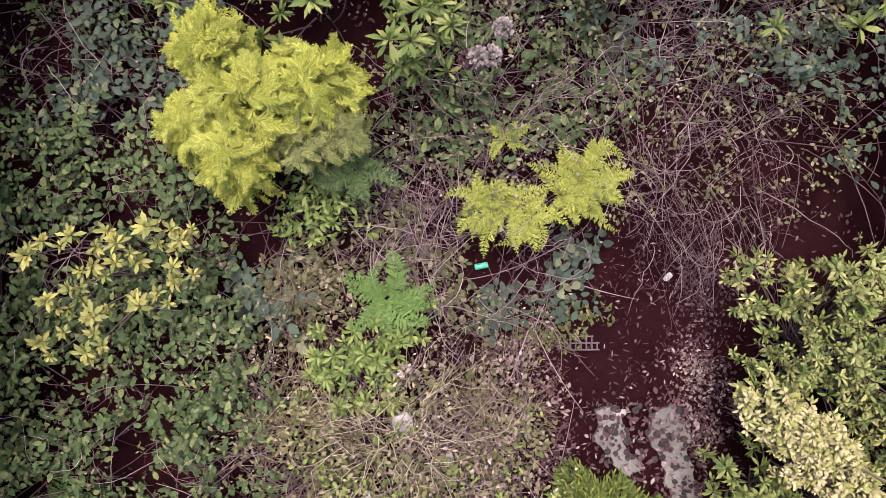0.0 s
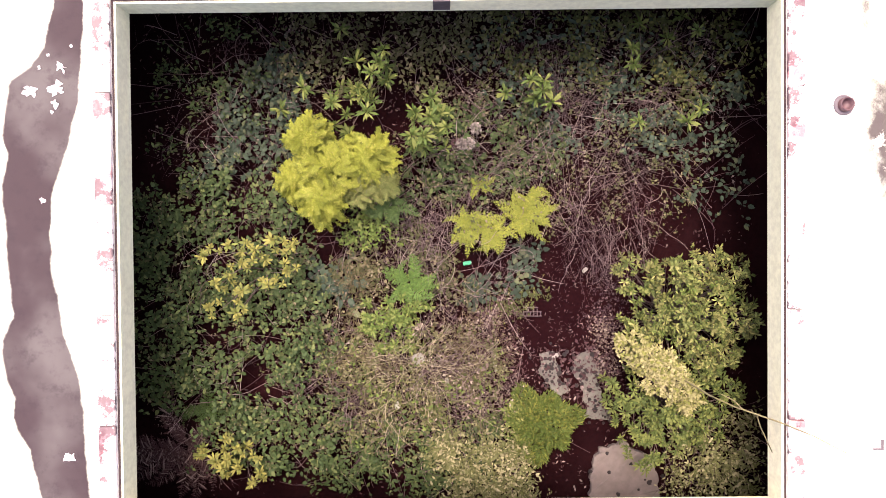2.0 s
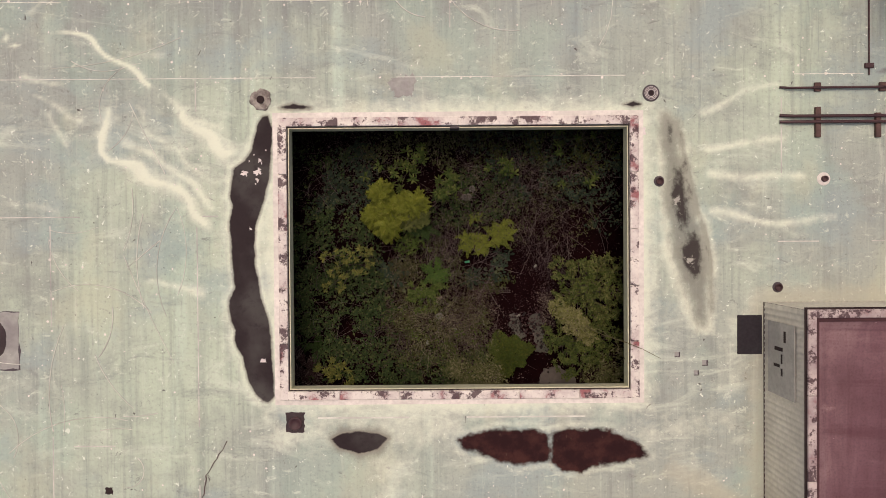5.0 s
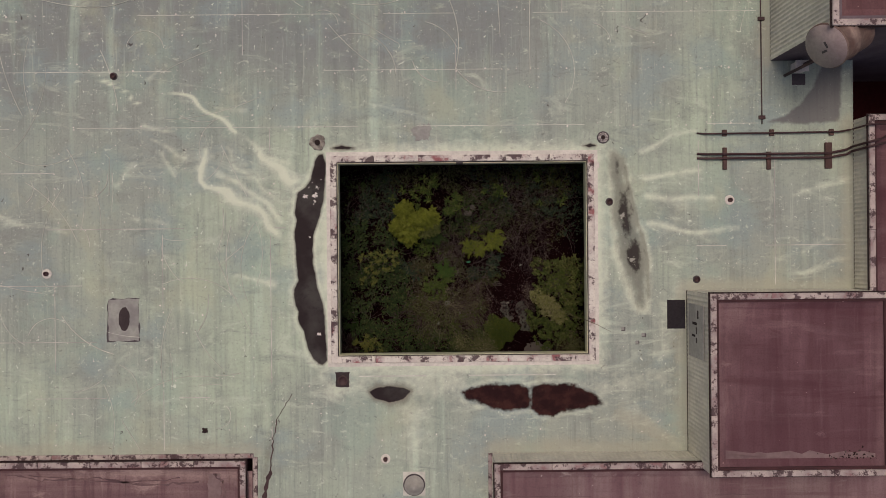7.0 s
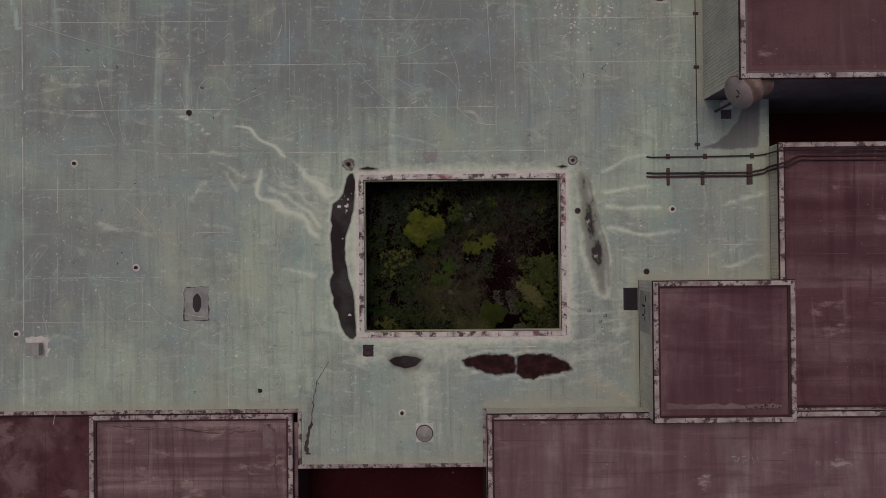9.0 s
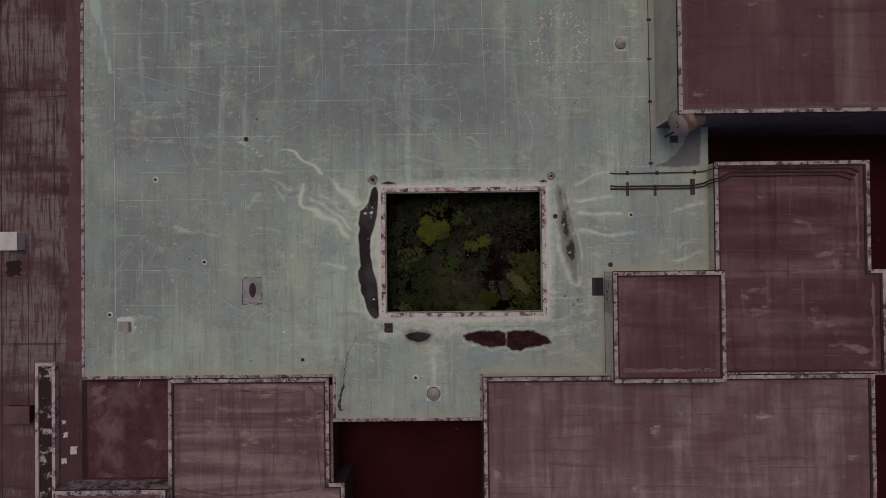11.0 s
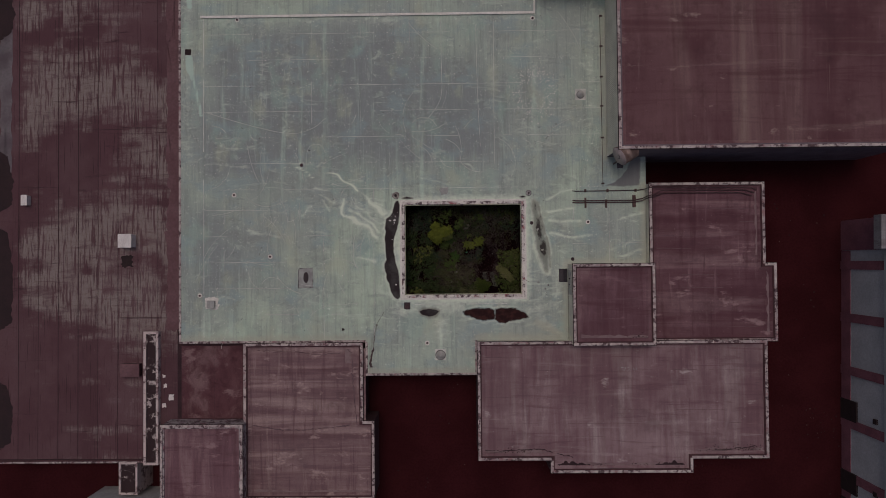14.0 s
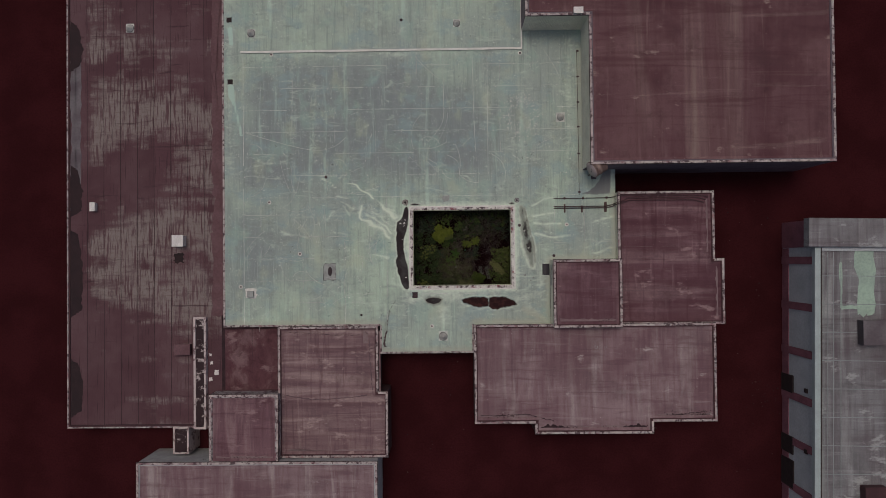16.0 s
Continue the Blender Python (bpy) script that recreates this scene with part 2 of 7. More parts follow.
def felt_material(name, c1, c2, pale, amount, streaks=(1.3, 0.09, 1)):
    """Dark bitumen felt with soft run marks and pale worn patches."""
    n = Nodes(name)
    c1, c2, pale = ((v[0], v[1] * 0.90, v[2] * 0.92) for v in (c1, c2, pale))
    col = n.mix(n.ramp(n.noise(0.22, 5), 0.35, 0.68), c1, c2)
    col = n.mix(n.math("MULTIPLY", n.object_random(), 0.35), col, tuple(0.62 * v for v in c1))
    deep = (0.50 * c1[0], 0.38 * c1[1], 0.42 * c1[2])
    run = n.noise(1.0, 5, streaks, 0.6, None, 0.35)
    col = n.mix(n.ramp(run, 0.42, 0.68, 0.0, 0.55), col, deep)
    wide = n.noise(1.0, 5, (streaks[0] * 0.45, streaks[1] * 0.7, 1), 0.6, None, 0.5)
    col = n.mix(n.ramp(wide, 0.48, 0.68, 0.0, 0.65), col, pale)
    # broken cross marks where the sheets lap
    cross = n.noise(1.0, 6, (streaks[1] * 1.6, streaks[0] * 1.1, 1), 0.65, None, 0.6)
    col = n.mix(n.ramp(cross, 0.52, 0.66, 0.0, 0.5), col, deep)
    col = n.mix(n.ramp(cross, 0.44, 0.30, 0.0, 0.4), col, pale)
    fine = n.noise(1.0, 6, (streaks[0] * 4.0, streaks[1] * 3.5, 1), 0.68, None, 0.3)
    col = n.mix(n.ramp(fine, 0.52, 0.70, 0.0, 0.28), col, deep)
    col = n.mix(n.ramp(fine, 0.42, 0.28, 0.0, 0.25), col, pale)
    sweep = n.noise(0.12, 5, (1, 1, 1), 0.6)
    col = n.mix(n.ramp(sweep, 0.48, 0.62, 0.0, 0.55), col, deep)
    cloud = n.noise(0.35, 7, (1, 1, 1), 0.68)
    col = n.mix(n.ramp(cloud, 0.50, 0.70, 0.0, 0.55), col, tuple(0.55 * v for v in c1))
    lichen = n.noise(0.42, 7, (0.9, 1.7, 1), 0.66)
    patch = n.ramp(lichen, 0.57 - amount, 0.66 - amount, 0.0, 0.75)
    col = n.mix(patch, col, pale)
    blot = n.noise(2.3, 7, (1, 1, 1), 0.7)
    col = n.mix(n.ramp(blot, 0.55, 0.75, 0.0, 0.3), col, tuple(0.4 * v for v in c1))
    col = n.mix(n.ramp(n.noise(6.0, 2, (1, 1.1, 1), 0.4), 0.765, 0.78, 0.0, 0.5), col, tuple(min(0.8, 1.4 * v) for v in pale))
    g = n.noise(18, 5)
    col = n.mix(n.ramp(g, 0.4, 0.8, 0.0, 0.35), col, tuple(0.4 * v for v in c1))
    n.bump(g, 0.35, 0.012)
    return n.done(col, 0.9, 0.0, 0.1)


def strip_felt_material(name, c1, c2, pale, width):
    """Old felt in long strips: worn pale blocks that stop at the strips' joints, in bands, cut by dark drips."""
    n = Nodes(name)
    axes = n.t.nodes.new("ShaderNodeSeparateXYZ")
    n.link(n.pos, axes.inputs[0])
    x, y, z = axes.outputs
    lane = n.math("SNAP", x, width)
    where = n.t.nodes.new("ShaderNodeCombineXYZ")
    for k, v in enumerate((n.math("MULTIPLY_ADD", lane, 3.7, n.math("MULTIPLY", x, 0.5)), y, z)):
        n.link(v, where.inputs[k])
    col = n.mix(n.ramp(n.noise(0.22, 5), 0.35, 0.68), c1, c2)
    col = n.mix(n.math("MULTIPLY", n.object_random(), 0.35), col, tuple(0.6 * v for v in c1))
    steps = n.t.nodes.new("ShaderNodeCombineXYZ")
    half = n.math("SNAP", x, width / 2)
    for k, v in enumerate((n.math("MULTIPLY", half, 5.3), n.math("SNAP", n.math("MULTIPLY_ADD", lane, 0.37, y), 0.85), z)):
        n.link(v, steps.inputs[k])
    blocks = n.math("ADD", n.math("MULTIPLY", n.noise(0.7, 5, (1, 1, 1), 0.66, where.outputs[0]), 0.78), n.math("MULTIPLY", n.noise(0.9, 2, (1, 1, 1), 0.5, steps.outputs[0]), 0.22))
    bands = n.noise(1.0, 6, (0.035, 0.42, 1), 0.62, None, 0.15)
    zone = n.ramp(n.noise(0.13, 3, (0.6, 1, 1), 0.5), 0.3, 0.7, 0.2, 0.8)
    field = n.math("ADD", n.math("MULTIPLY", blocks, 0.65), n.math("MULTIPLY_ADD", bands, 0.65, n.math("MULTIPLY", zone, 0.55)))
    margin = n.ramp(x, -36.2, -38.2, 0.0, 0.22)
    field = n.math("SUBTRACT", field, margin)
    patch = n.ramp(field, 0.88, 1.08, 0.0, 0.85)
    drips = n.noise(1.0, 5, (5.0, 0.4, 1), 0.65, None, 0.3)
    patch = n.math("MULTIPLY", patch, n.ramp(drips, 0.40, 0.52, 0.08, 1.0))
    patch = n.math("MULTIPLY", patch, n.ramp(n.noise(1.0, 6, (0.5, 3.0, 1), 0.7, None, 0.8), 0.30, 0.5, 0.4, 1.0))
    col = n.mix(patch, col, pale)
    line = n.noise(1.0, 4, (9.0, 0.3, 1), 0.6)
    col = n.mix(n.ramp(line, 0.58, 0.68, 0.0, 0.65), col, tuple(0.4 * v for v in c1))
    wave = n.noise(1.0, 6, (0.12, 1.3, 1), 0.65, None, 1.0)
    col = n.mix(n.ramp(wave, 0.60, 0.70, 0.0, 0.7), col, tuple(0.5 * v for v in c1))
    col = n.mix(n.ramp(n.noise(3.5, 6, (1, 0.8, 1), 0.7), 0.69, 0.73, 0.0, 0.7), col, tuple(1.35 * v for v in pale))
    g = n.noise(14, 6, rough=0.7)
    col = n.mix(n.ramp(g, 0.42, 0.8, 0.0, 0.4), col, tuple(0.45 * v for v in c1))
    n.bump(g, 0.35, 0.012)
    return n.done(col, 0.9, 0.0, 0.1)


def glass_material():
    n = Nodes("dark_window_glass")
    n.bsdf.inputs["Transmission Weight"].default_value = 0.6
    return n.done((0.05, 0.05, 0.05), n.ramp(n.noise(3.0, 3), 0.3, 0.7, 0.04, 0.15))


M = {}
M["roof"] = main_roof_material()
M["coping"] = coping_material("stained_grey_coping", (0.54, 0.48, 0.45), (0.31, 0.25, 0.25), 0.51, 0.4)
M["kerb_coping"] = coping_material("stained_white_coping", (0.74, 0.73, 0.66), (0.52, 0.47, 0.45), 0.512)
M["felt"] = felt_material("brown_felt", (0.27, 0.195, 0.205), (0.35, 0.285, 0.285), (0.49, 0.475, 0.44), -0.05, (1.5, 0.10, 1))
M["felt_box"] = felt_material("brown_felt_box", (0.19, 0.118, 0.132), (0.235, 0.152, 0.164), (0.33, 0.25, 0.25), -0.05, (1.3, 0.10, 1))
M["felt_east"] = felt_material("brown_felt_east", (0.165, 0.095, 0.108), (0.23, 0.145, 0.155), (0.36, 0.275, 0.27), -0.02, (0.10, 1.1, 1))
M["felt_hall"] = felt_material("brown_felt_hall", (0.165, 0.095, 0.102), (0.215, 0.135, 0.135), (0.34, 0.285, 0.245), -0.06, (0.55, 0.03, 1))
M["felt_west"] = strip_felt_material("dark_felt_west", (0.108, 0.055, 0.063), (0.142, 0.084, 0.091), (0.27, 0.232, 0.212), 1.672)
M["felt_annex"] = felt_material("dark_felt_annex", (0.125, 0.062, 0.07), (0.165, 0.092, 0.099), (0.27, 0.20, 0.195), -0.02, (0.8, 0.35, 1))
M["felt_gap"] = surface("dark_felt_joint", (0.030, 0.013, 0.016), (0.05, 0.024, 0.028), 0.8, 8.0, 0.95)
M["blue_strip"] = surface("blue_grey_edge_strip", (0.17, 0.15, 0.16), (0.10, 0.078, 0.088), 0.5, 5.0, 0.8)
M["felt_low"] = felt_material("grey_felt_low", (0.225, 0.16, 0.165), (0.30, 0.225, 0.22), (0.42, 0.35, 0.32), 0.0, (0.12, 1.5, 1))
M["far_roof"] = felt_material("grey_felt_far", (0.225, 0.245, 0.245), (0.29, 0.325, 0.325), (0.42, 0.48, 0.455), 0.0, (1.5, 0.08, 1))
M["siding"] = surface("cream_ribbed_steel", (0.76, 0.75, 0.64), (0.62, 0.61, 0.52), 0.7, 7.0, 0.55, 0.1)
M["wall"] = surface("maroon_render", (0.075, 0.028, 0.032), (0.05, 0.018, 0.021), 0.8, 8.0, 0.85)
M["hall_wall"] = surface("violet_grey_render", (0.17, 0.135, 0.155), (0.12, 0.09, 0.105), 0.8, 8.0, 0.85)
M["dark_boards"] = surface("dark_stained_boards", (0.020, 0.008, 0.010), (0.030, 0.012, 0.014), 0.8, 8.0, 0.85)
M["wall_grey"] = surface("grey_render", (0.45, 0.46, 0.45), (0.34, 0.33, 0.34), 0.8, 8.0, 0.85)
M["stained_render"] = coping_material("stained_grey_render", (0.44, 0.42, 0.40), (0.22, 0.17, 0.20), 0.50, 0.6)
M["facade"] = surface("blue_grey_facade_panel", (0.50, 0.53, 0.54), (0.42, 0.45, 0.46), 0.5, 6.0, 0.8, 0.1)
M["pilaster"] = surface("maroon_facade_band", (0.27, 0.105, 0.13), (0.20, 0.075, 0.095), 0.8, 8.0, 0.85)
M["washed"] = surface("green_washed_felt", (0.40, 0.54, 0.43), (0.33, 0.43, 0.36), 0.7, 5.0, 0.85)
M["fascia"] = surface("pale_painted_fascia", (0.56, 0.60, 0.42), (0.66, 0.67, 0.47), 0.3, 12.0, 0.5, 0.1)
M["upstand"] = surface("white_roof_paint", (0.80, 0.79, 0.73), (0.66, 0.66, 0.60), 1.1, 8.0, 0.75, 0.2)
M["seam"] = surface("roof_seam", (0.66, 0.68, 0.62), (0.34, 0.35, 0.33), 0.9, 7.0, 0.75, 0.2)
M["far_seam"] = surface("grey_green_seam", (0.32, 0.36, 0.35), (0.23, 0.26, 0.26), 0.4, 5.0, 0.8)
M["maroon_felt"] = surface("dark_maroon_felt", (0.13, 0.06, 0.068), (0.165, 0.088, 0.095), 0.5, 5.0, 0.8)
M["seam_pale"] = surface("pale_roof_seam", (0.74, 0.78, 0.70), (0.50, 0.53, 0.48), 1.5, 7.0, 0.75, 0.2)
M["seam_dark"] = surface("felt_seam", (0.11, 0.06, 0.07), (0.20, 0.13, 0.13), 0.9, 7.0, 0.8, 0.2)
M["asphalt"] = surface("dark_asphalt", (0.036, 0.0085, 0.010), (0.050, 0.012, 0.014), 0.25, 6.0, 1.0, 0.4, (1, 1, 1), 0.0, 0.0, None, 0.0)
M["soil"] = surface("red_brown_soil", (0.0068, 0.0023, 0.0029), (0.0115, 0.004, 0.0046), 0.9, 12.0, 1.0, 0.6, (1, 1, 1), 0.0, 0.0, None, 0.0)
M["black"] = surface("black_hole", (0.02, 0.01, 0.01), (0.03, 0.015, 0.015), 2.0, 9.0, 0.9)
M["dark_plate"] = surface("dark_grey_plate", (0.055, 0.045, 0.052), (0.08, 0.07, 0.078), 1.0, 12.0, 0.6)
n_ = Nodes("lichen_spotted_concrete")
col_ = n_.mix(n_.ramp(n_.noise(1.6, 6), 0.35, 0.65), (0.096, 0.102, 0.084), (0.060, 0.062, 0.052))
col_ = n_.mix(n_.ramp(n_.noise(4.0, 6, rough=0.65), 0.60, 0.65), col_, (0.022, 0.010, 0.011))
g_ = n_.noise(25, 5)
col_ = n_.mix(n_.ramp(g_, 0.4, 0.75, 0.0, 0.5), col_, (0.05, 0.035, 0.035))
n_.bump(g_, 0.5, 0.01)
M["concrete"] = n_.done(col_, 0.9, 0.0, 0.2)
M["slab_clean"] = surface("pale_concrete", (0.105, 0.093, 0.081), (0.07, 0.058, 0.051), 1.2, 10.0, 0.85)
M["moss"] = surface("dark_moss", (0.005, 0.0032, 0.003), (0.011, 0.008, 0.006), 6.0, 40.0, 0.95, 0.6)
M["faded"] = leaf_material("faded_petals", (0.24, 0.22, 0.19), (0.16, 0.14, 0.125), (0.31, 0.29, 0.25), 0.3, 0.8)
M["plastic"] = surface("dirty_plastic", (0.19, 0.20, 0.17), (0.12, 0.12, 0.10), 6.0, 30.0, 0.5)
M["patch"] = surface("grey_patch", (0.38, 0.40, 0.37), (0.25, 0.25, 0.245), 1.4, 8.0, 0.8)
M["vent"] = surface("weathered_vent", (0.50, 0.50, 0.46), (0.36, 0.36, 0.33), 1.5, 10.0, 0.6)
M["white"] = surface("white_paint", (0.78, 0.76, 0.72), (0.66, 0.63, 0.60), 1.5, 10.0, 0.6)
M["rusty"] = surface("rusty_steel", (0.20, 0.12, 0.10), (0.34, 0.26, 0.22), 1.8, 9.0, 0.6, 0.4, (1, 1, 1), 0.3)
M["duct_cap"] = surface("grey_steel_cap", (0.44, 0.37, 0.36), (0.35, 0.28, 0.28), 1.2, 10.0, 0.5, 0.1)
M["pipe"] = surface("dark_pipe", (0.045, 0.018, 0.021), (0.075, 0.035, 0.037), 2.0, 10.0, 0.55)
M["timber"] = surface("dark_timber", (0.07, 0.035, 0.03), (0.11, 0.06, 0.05), 1.5, 10.0, 0.7)
M["glass"] = glass_material()
M["skylight"] = surface("dark_skylight_glass", (0.030, 0.026, 0.031), (0.042, 0.04, 0.046), 0.7, 12.0, 0.12, 0.03)
M["bark"] = surface("grey_brown_bark", (0.085, 0.06, 0.052), (0.05, 0.034, 0.03), 4.0, 30.0, 0.85)
M["cane"] = leaf_material("dead_cane", (0.185, 0.135, 0.132), (0.064, 0.036, 0.041), (0.34, 0.29, 0.27), 0.2, 0.85, 1.2, 0.05)
M["straw"] = leaf_material("dry_straw", (0.15, 0.135, 0.066), (0.085, 0.07, 0.042), (0.26, 0.25, 0.13), 0.25, 0.8, 1.2, 0.05)
M["litter"] = leaf_material("leaf_litter", (0.088, 0.05, 0.049), (0.05, 0.026, 0.029), (0.28, 0.235, 0.21), 0.2, 0.75)
M["gravel"] = leaf_material("pinkish_litter", (0.055, 0.032, 0.037), (0.033, 0.018, 0.023), (0.16, 0.12, 0.115), 0.3, 0.85)
M["gold"] = leaf_material("golden_cypress", (0.29, 0.325, 0.04), (0.155, 0.215, 0.03), (0.40, 0.41, 0.10), 0.2, 0.55, 3.4)
M["gold_green"] = leaf_material("green_gold_fern", (0.205, 0.25, 0.035), (0.125, 0.17, 0.028), (0.29, 0.32, 0.055), 0.3, 0.55)
M["whorl"] = leaf_material("rhododendron_leaf", (0.105, 0.16, 0.036), (0.062, 0.108, 0.026), (0.19, 0.22, 0.062), 0.25, 0.4)
M["yellow"] = leaf_material("yellow_leaf", (0.26, 0.268, 0.066), (0.195, 0.205, 0.055), (0.11, 0.15, 0.04), 0.25, 0.45)
M["cream"] = leaf_material("cream_leaf", (0.25, 0.26, 0.08), (0.17, 0.20, 0.05), (0.36, 0.34, 0.18), 0.4, 0.45)
M["olive"] = leaf_material("olive_leaf", (0.078, 0.095, 0.028), (0.05, 0.07, 0.021), (0.16, 0.165, 0.053), 0.25, 0.42)
M["ivy"] = leaf_material("dark_green_leaf", (0.036, 0.068, 0.024), (0.056, 0.092, 0.030), (0.125, 0.16, 0.055), 0.2, 0.38)
M["ivy_grey"] = leaf_material("grey_green_leaf", (0.036, 0.064, 0.042), (0.052, 0.080, 0.050), (0.13, 0.15, 0.07), 0.2, 0.4)
M["bright"] = leaf_material("bright_green_leaf", (0.125, 0.182, 0.038), (0.075, 0.132, 0.030), (0.20, 0.235, 0.07), 0.2, 0.45)
M["fern"] = leaf_material("dark_fern", (0.034, 0.068, 0.020), (0.046, 0.092, 0.024), (0.08, 0.128, 0.034), 0.2, 0.5)
M["fern_green"] = leaf_material("green_fern", (0.055, 0.128, 0.028), (0.080, 0.155, 0.032), (0.12, 0.19, 0.04), 0.2, 0.5)
M["speckle"] = leaf_material("speckled_leaf", (0.095, 0.115, 0.040), (0.066, 0.072, 0.032), (0.23, 0.20, 0.13), 0.22, 0.5)
M["pale_speckle"] = leaf_material("cream_speckled_leaf", (0.16, 0.17, 0.065), (0.09, 0.11, 0.037), (0.36, 0.34, 0.20), 0.36, 0.5)
M["lime"] = leaf_material("lime_leaf", (0.18, 0.215, 0.062), (0.115, 0.16, 0.045), (0.27, 0.28, 0.10), 0.3, 0.42)
M["laurel"] = leaf_material("laurel_leaf", (0.095, 0.135, 0.032), (0.058, 0.092, 0.025), (0.18, 0.215, 0.06), 0.3, 0.4)
M["pale_stem"] = leaf_material("pale_dead_stem", (0.24, 0.21, 0.14), (0.14, 0.12, 0.08), (0.38, 0.35, 0.24), 0.3, 0.85, 1.2, 0.05)
M["gutter"] = surface("blue_grey_gutter", (0.42, 0.50, 0.49), (0.36, 0.42, 0.42), 0.8, 12.0, 0.5, 0.1)
M["silt"] = surface("pale_silt", (0.25, 0.18, 0.18), (0.19, 0.125, 0.132), 1.2, 6.0, 0.95, 0.3)
M["conifer"] = leaf_material("conifer_green", (0.085, 0.125, 0.024), (0.055, 0.092, 0.02), (0.16, 0.175, 0.035), 0.25, 0.5)
M["dry_green"] = leaf_material("dry_green_leaf", (0.15, 0.155, 0.065), (0.09, 0.095, 0.04), (0.26, 0.25, 0.14), 0.25, 0.6)
M["scrap"] = leaf_material("pale_scraps", (0.22, 0.185, 0.14), (0.12, 0.09, 0.075), (0.40, 0.36, 0.29), 0.2, 0.8, 1.2, 0.05)

# ---------- building helpers ----------
rng = np.random.default_rng(7)


def part(name, bm, material, parent=None, label=""):
    me = bpy.data.meshes.new(name)
    bm.normal_update()
    bm.to_mesh(me)
    bm.free()
    me.materials.append(material)
    ob = new(name, me)
    ob.parent = parent
    return tagged(ob, label)


def quads(name, verts, faces, material, parent=None, label="", smooth=False):
    """One mesh from arrays of places and of four-cornered faces."""
    verts, faces = np.asarray(verts, float), np.asarray(faces, int)
    me = bpy.data.meshes.new(name)
    me.vertices.add(len(verts))
    me.vertices.foreach_set("co", verts.ravel())
    me.loops.add(faces.size)
    me.loops.foreach_set("vertex_index", faces.ravel())
    me.polygons.add(len(faces))
    me.polygons.foreach_set("loop_start", np.arange(len(faces)) * 4)
    me.polygons.foreach_set("loop_total", np.full(len(faces), 4))
    me.update(calc_edges=True)
    if smooth:
        me.polygons.foreach_set("use_smooth", np.ones(len(faces), bool))
    me.materials.append(material)
    ob = new(name, me)
    ob.parent = parent
    return tagged(ob, label)


def thing(name, label, category, group="", kind="", at=(0, 0, 0)):
    ob = new(name)
    ob.location = at
    ob.empty_display_size = 0.2
    return tagged(ob, label, category, group, kind)


def box(bm, x0, y0, z0, x1, y1, z1, m=None):
    vs = [bm.verts.new((x, y, z)) for z in (z0, z1) for x, y in ((x0, y0), (x1, y0), (x1, y1), (x0, y1))]
    for f in ((3, 2, 1, 0), (4, 5, 6, 7), (0, 1, 5, 4), (1, 2, 6, 5), (2, 3, 7, 6), (3, 0, 4, 7)):
        bm.faces.new([vs[i] for i in f])
    if m:
        bmesh.ops.transform(bm, matrix=m, verts=vs)
    return vs


def bevelled(bm, w=0.01, seg=1):
    bmesh.ops.bevel(bm, geom=list(bm.edges), offset=w, segments=seg, affect="EDGES", clamp_overlap=True)
    return bm


def cyl(bm, r0, r1, z0, z1, n=20, m=None, caps=True):
    a = [bm.verts.new((r0 * math.cos(2 * math.pi * i / n), r0 * math.sin(2 * math.pi * i / n), z0)) for i in range(n)]
    b = [bm.verts.new((r1 * math.cos(2 * math.pi * i / n), r1 * math.sin(2 * math.pi * i / n), z1)) for i in range(n)]
    for i in range(n):
        f = bm.faces.new((a[i], a[(i + 1) % n], b[(i + 1) % n], b[i]))
        f.smooth = True
    if caps:
        bm.faces.new(a[::-1]), bm.faces.new(b)
    if m:
        bmesh.ops.transform(bm, matrix=m, verts=a + b)


def lathe(bm, profile, n=24, m=None):
    """A turned shape from (radius, height) pairs, from the outside in."""
    rings = [[bm.verts.new((r * math.cos(2 * math.pi * i / n), r * math.sin(2 * math.pi * i / n), z)) for i in range(n)] for r, z in profile]
    for a, b in zip(rings, rings[1:]):
        for i in range(n):
            bm.faces.new((a[i], a[(i + 1) % n], b[(i + 1) % n], b[i])).smooth = True
    bm.faces.new(rings[-1])
    if m:
        bmesh.ops.transform(bm, matrix=m, verts=[v for r in rings for v in r])


def inset(poly, d):
    """A counter-clockwise right-angled outline moved inwards by d."""
    out = []
    for i, p in enumerate(poly):
        a, b = poly[i - 1], poly[(i + 1) % len(poly)]
        d1, d2 = (Vector(p) - Vector(a)).normalized(), (Vector(b) - Vector(p)).normalized()
        n1, n2 = Vector((-d1.y, d1.x)), Vector((-d2.y, d2.x))
        out.append((p[0] + d * (n1.x + n2.x), p[1] + d * (n1.y + n2.y)))
    return out


def ring(bm, outer, inner, z_out, z_in, z_top):
    n = len(outer)
    rows = [[bm.verts.new((x, y, z)) for x, y in pts] for pts, z in ((outer, z_out), (outer, z_top), (inner, z_top), (inner, z_in))]
    for a, b in zip(rows, rows[1:]):
        for i in range(n):
            bm.faces.new((a[i], a[(i + 1) % n], b[(i + 1) % n], b[i]))


def flat(bm, poly, z):
    bm.faces.new([bm.verts.new((x, y, z)) for x, y in poly])


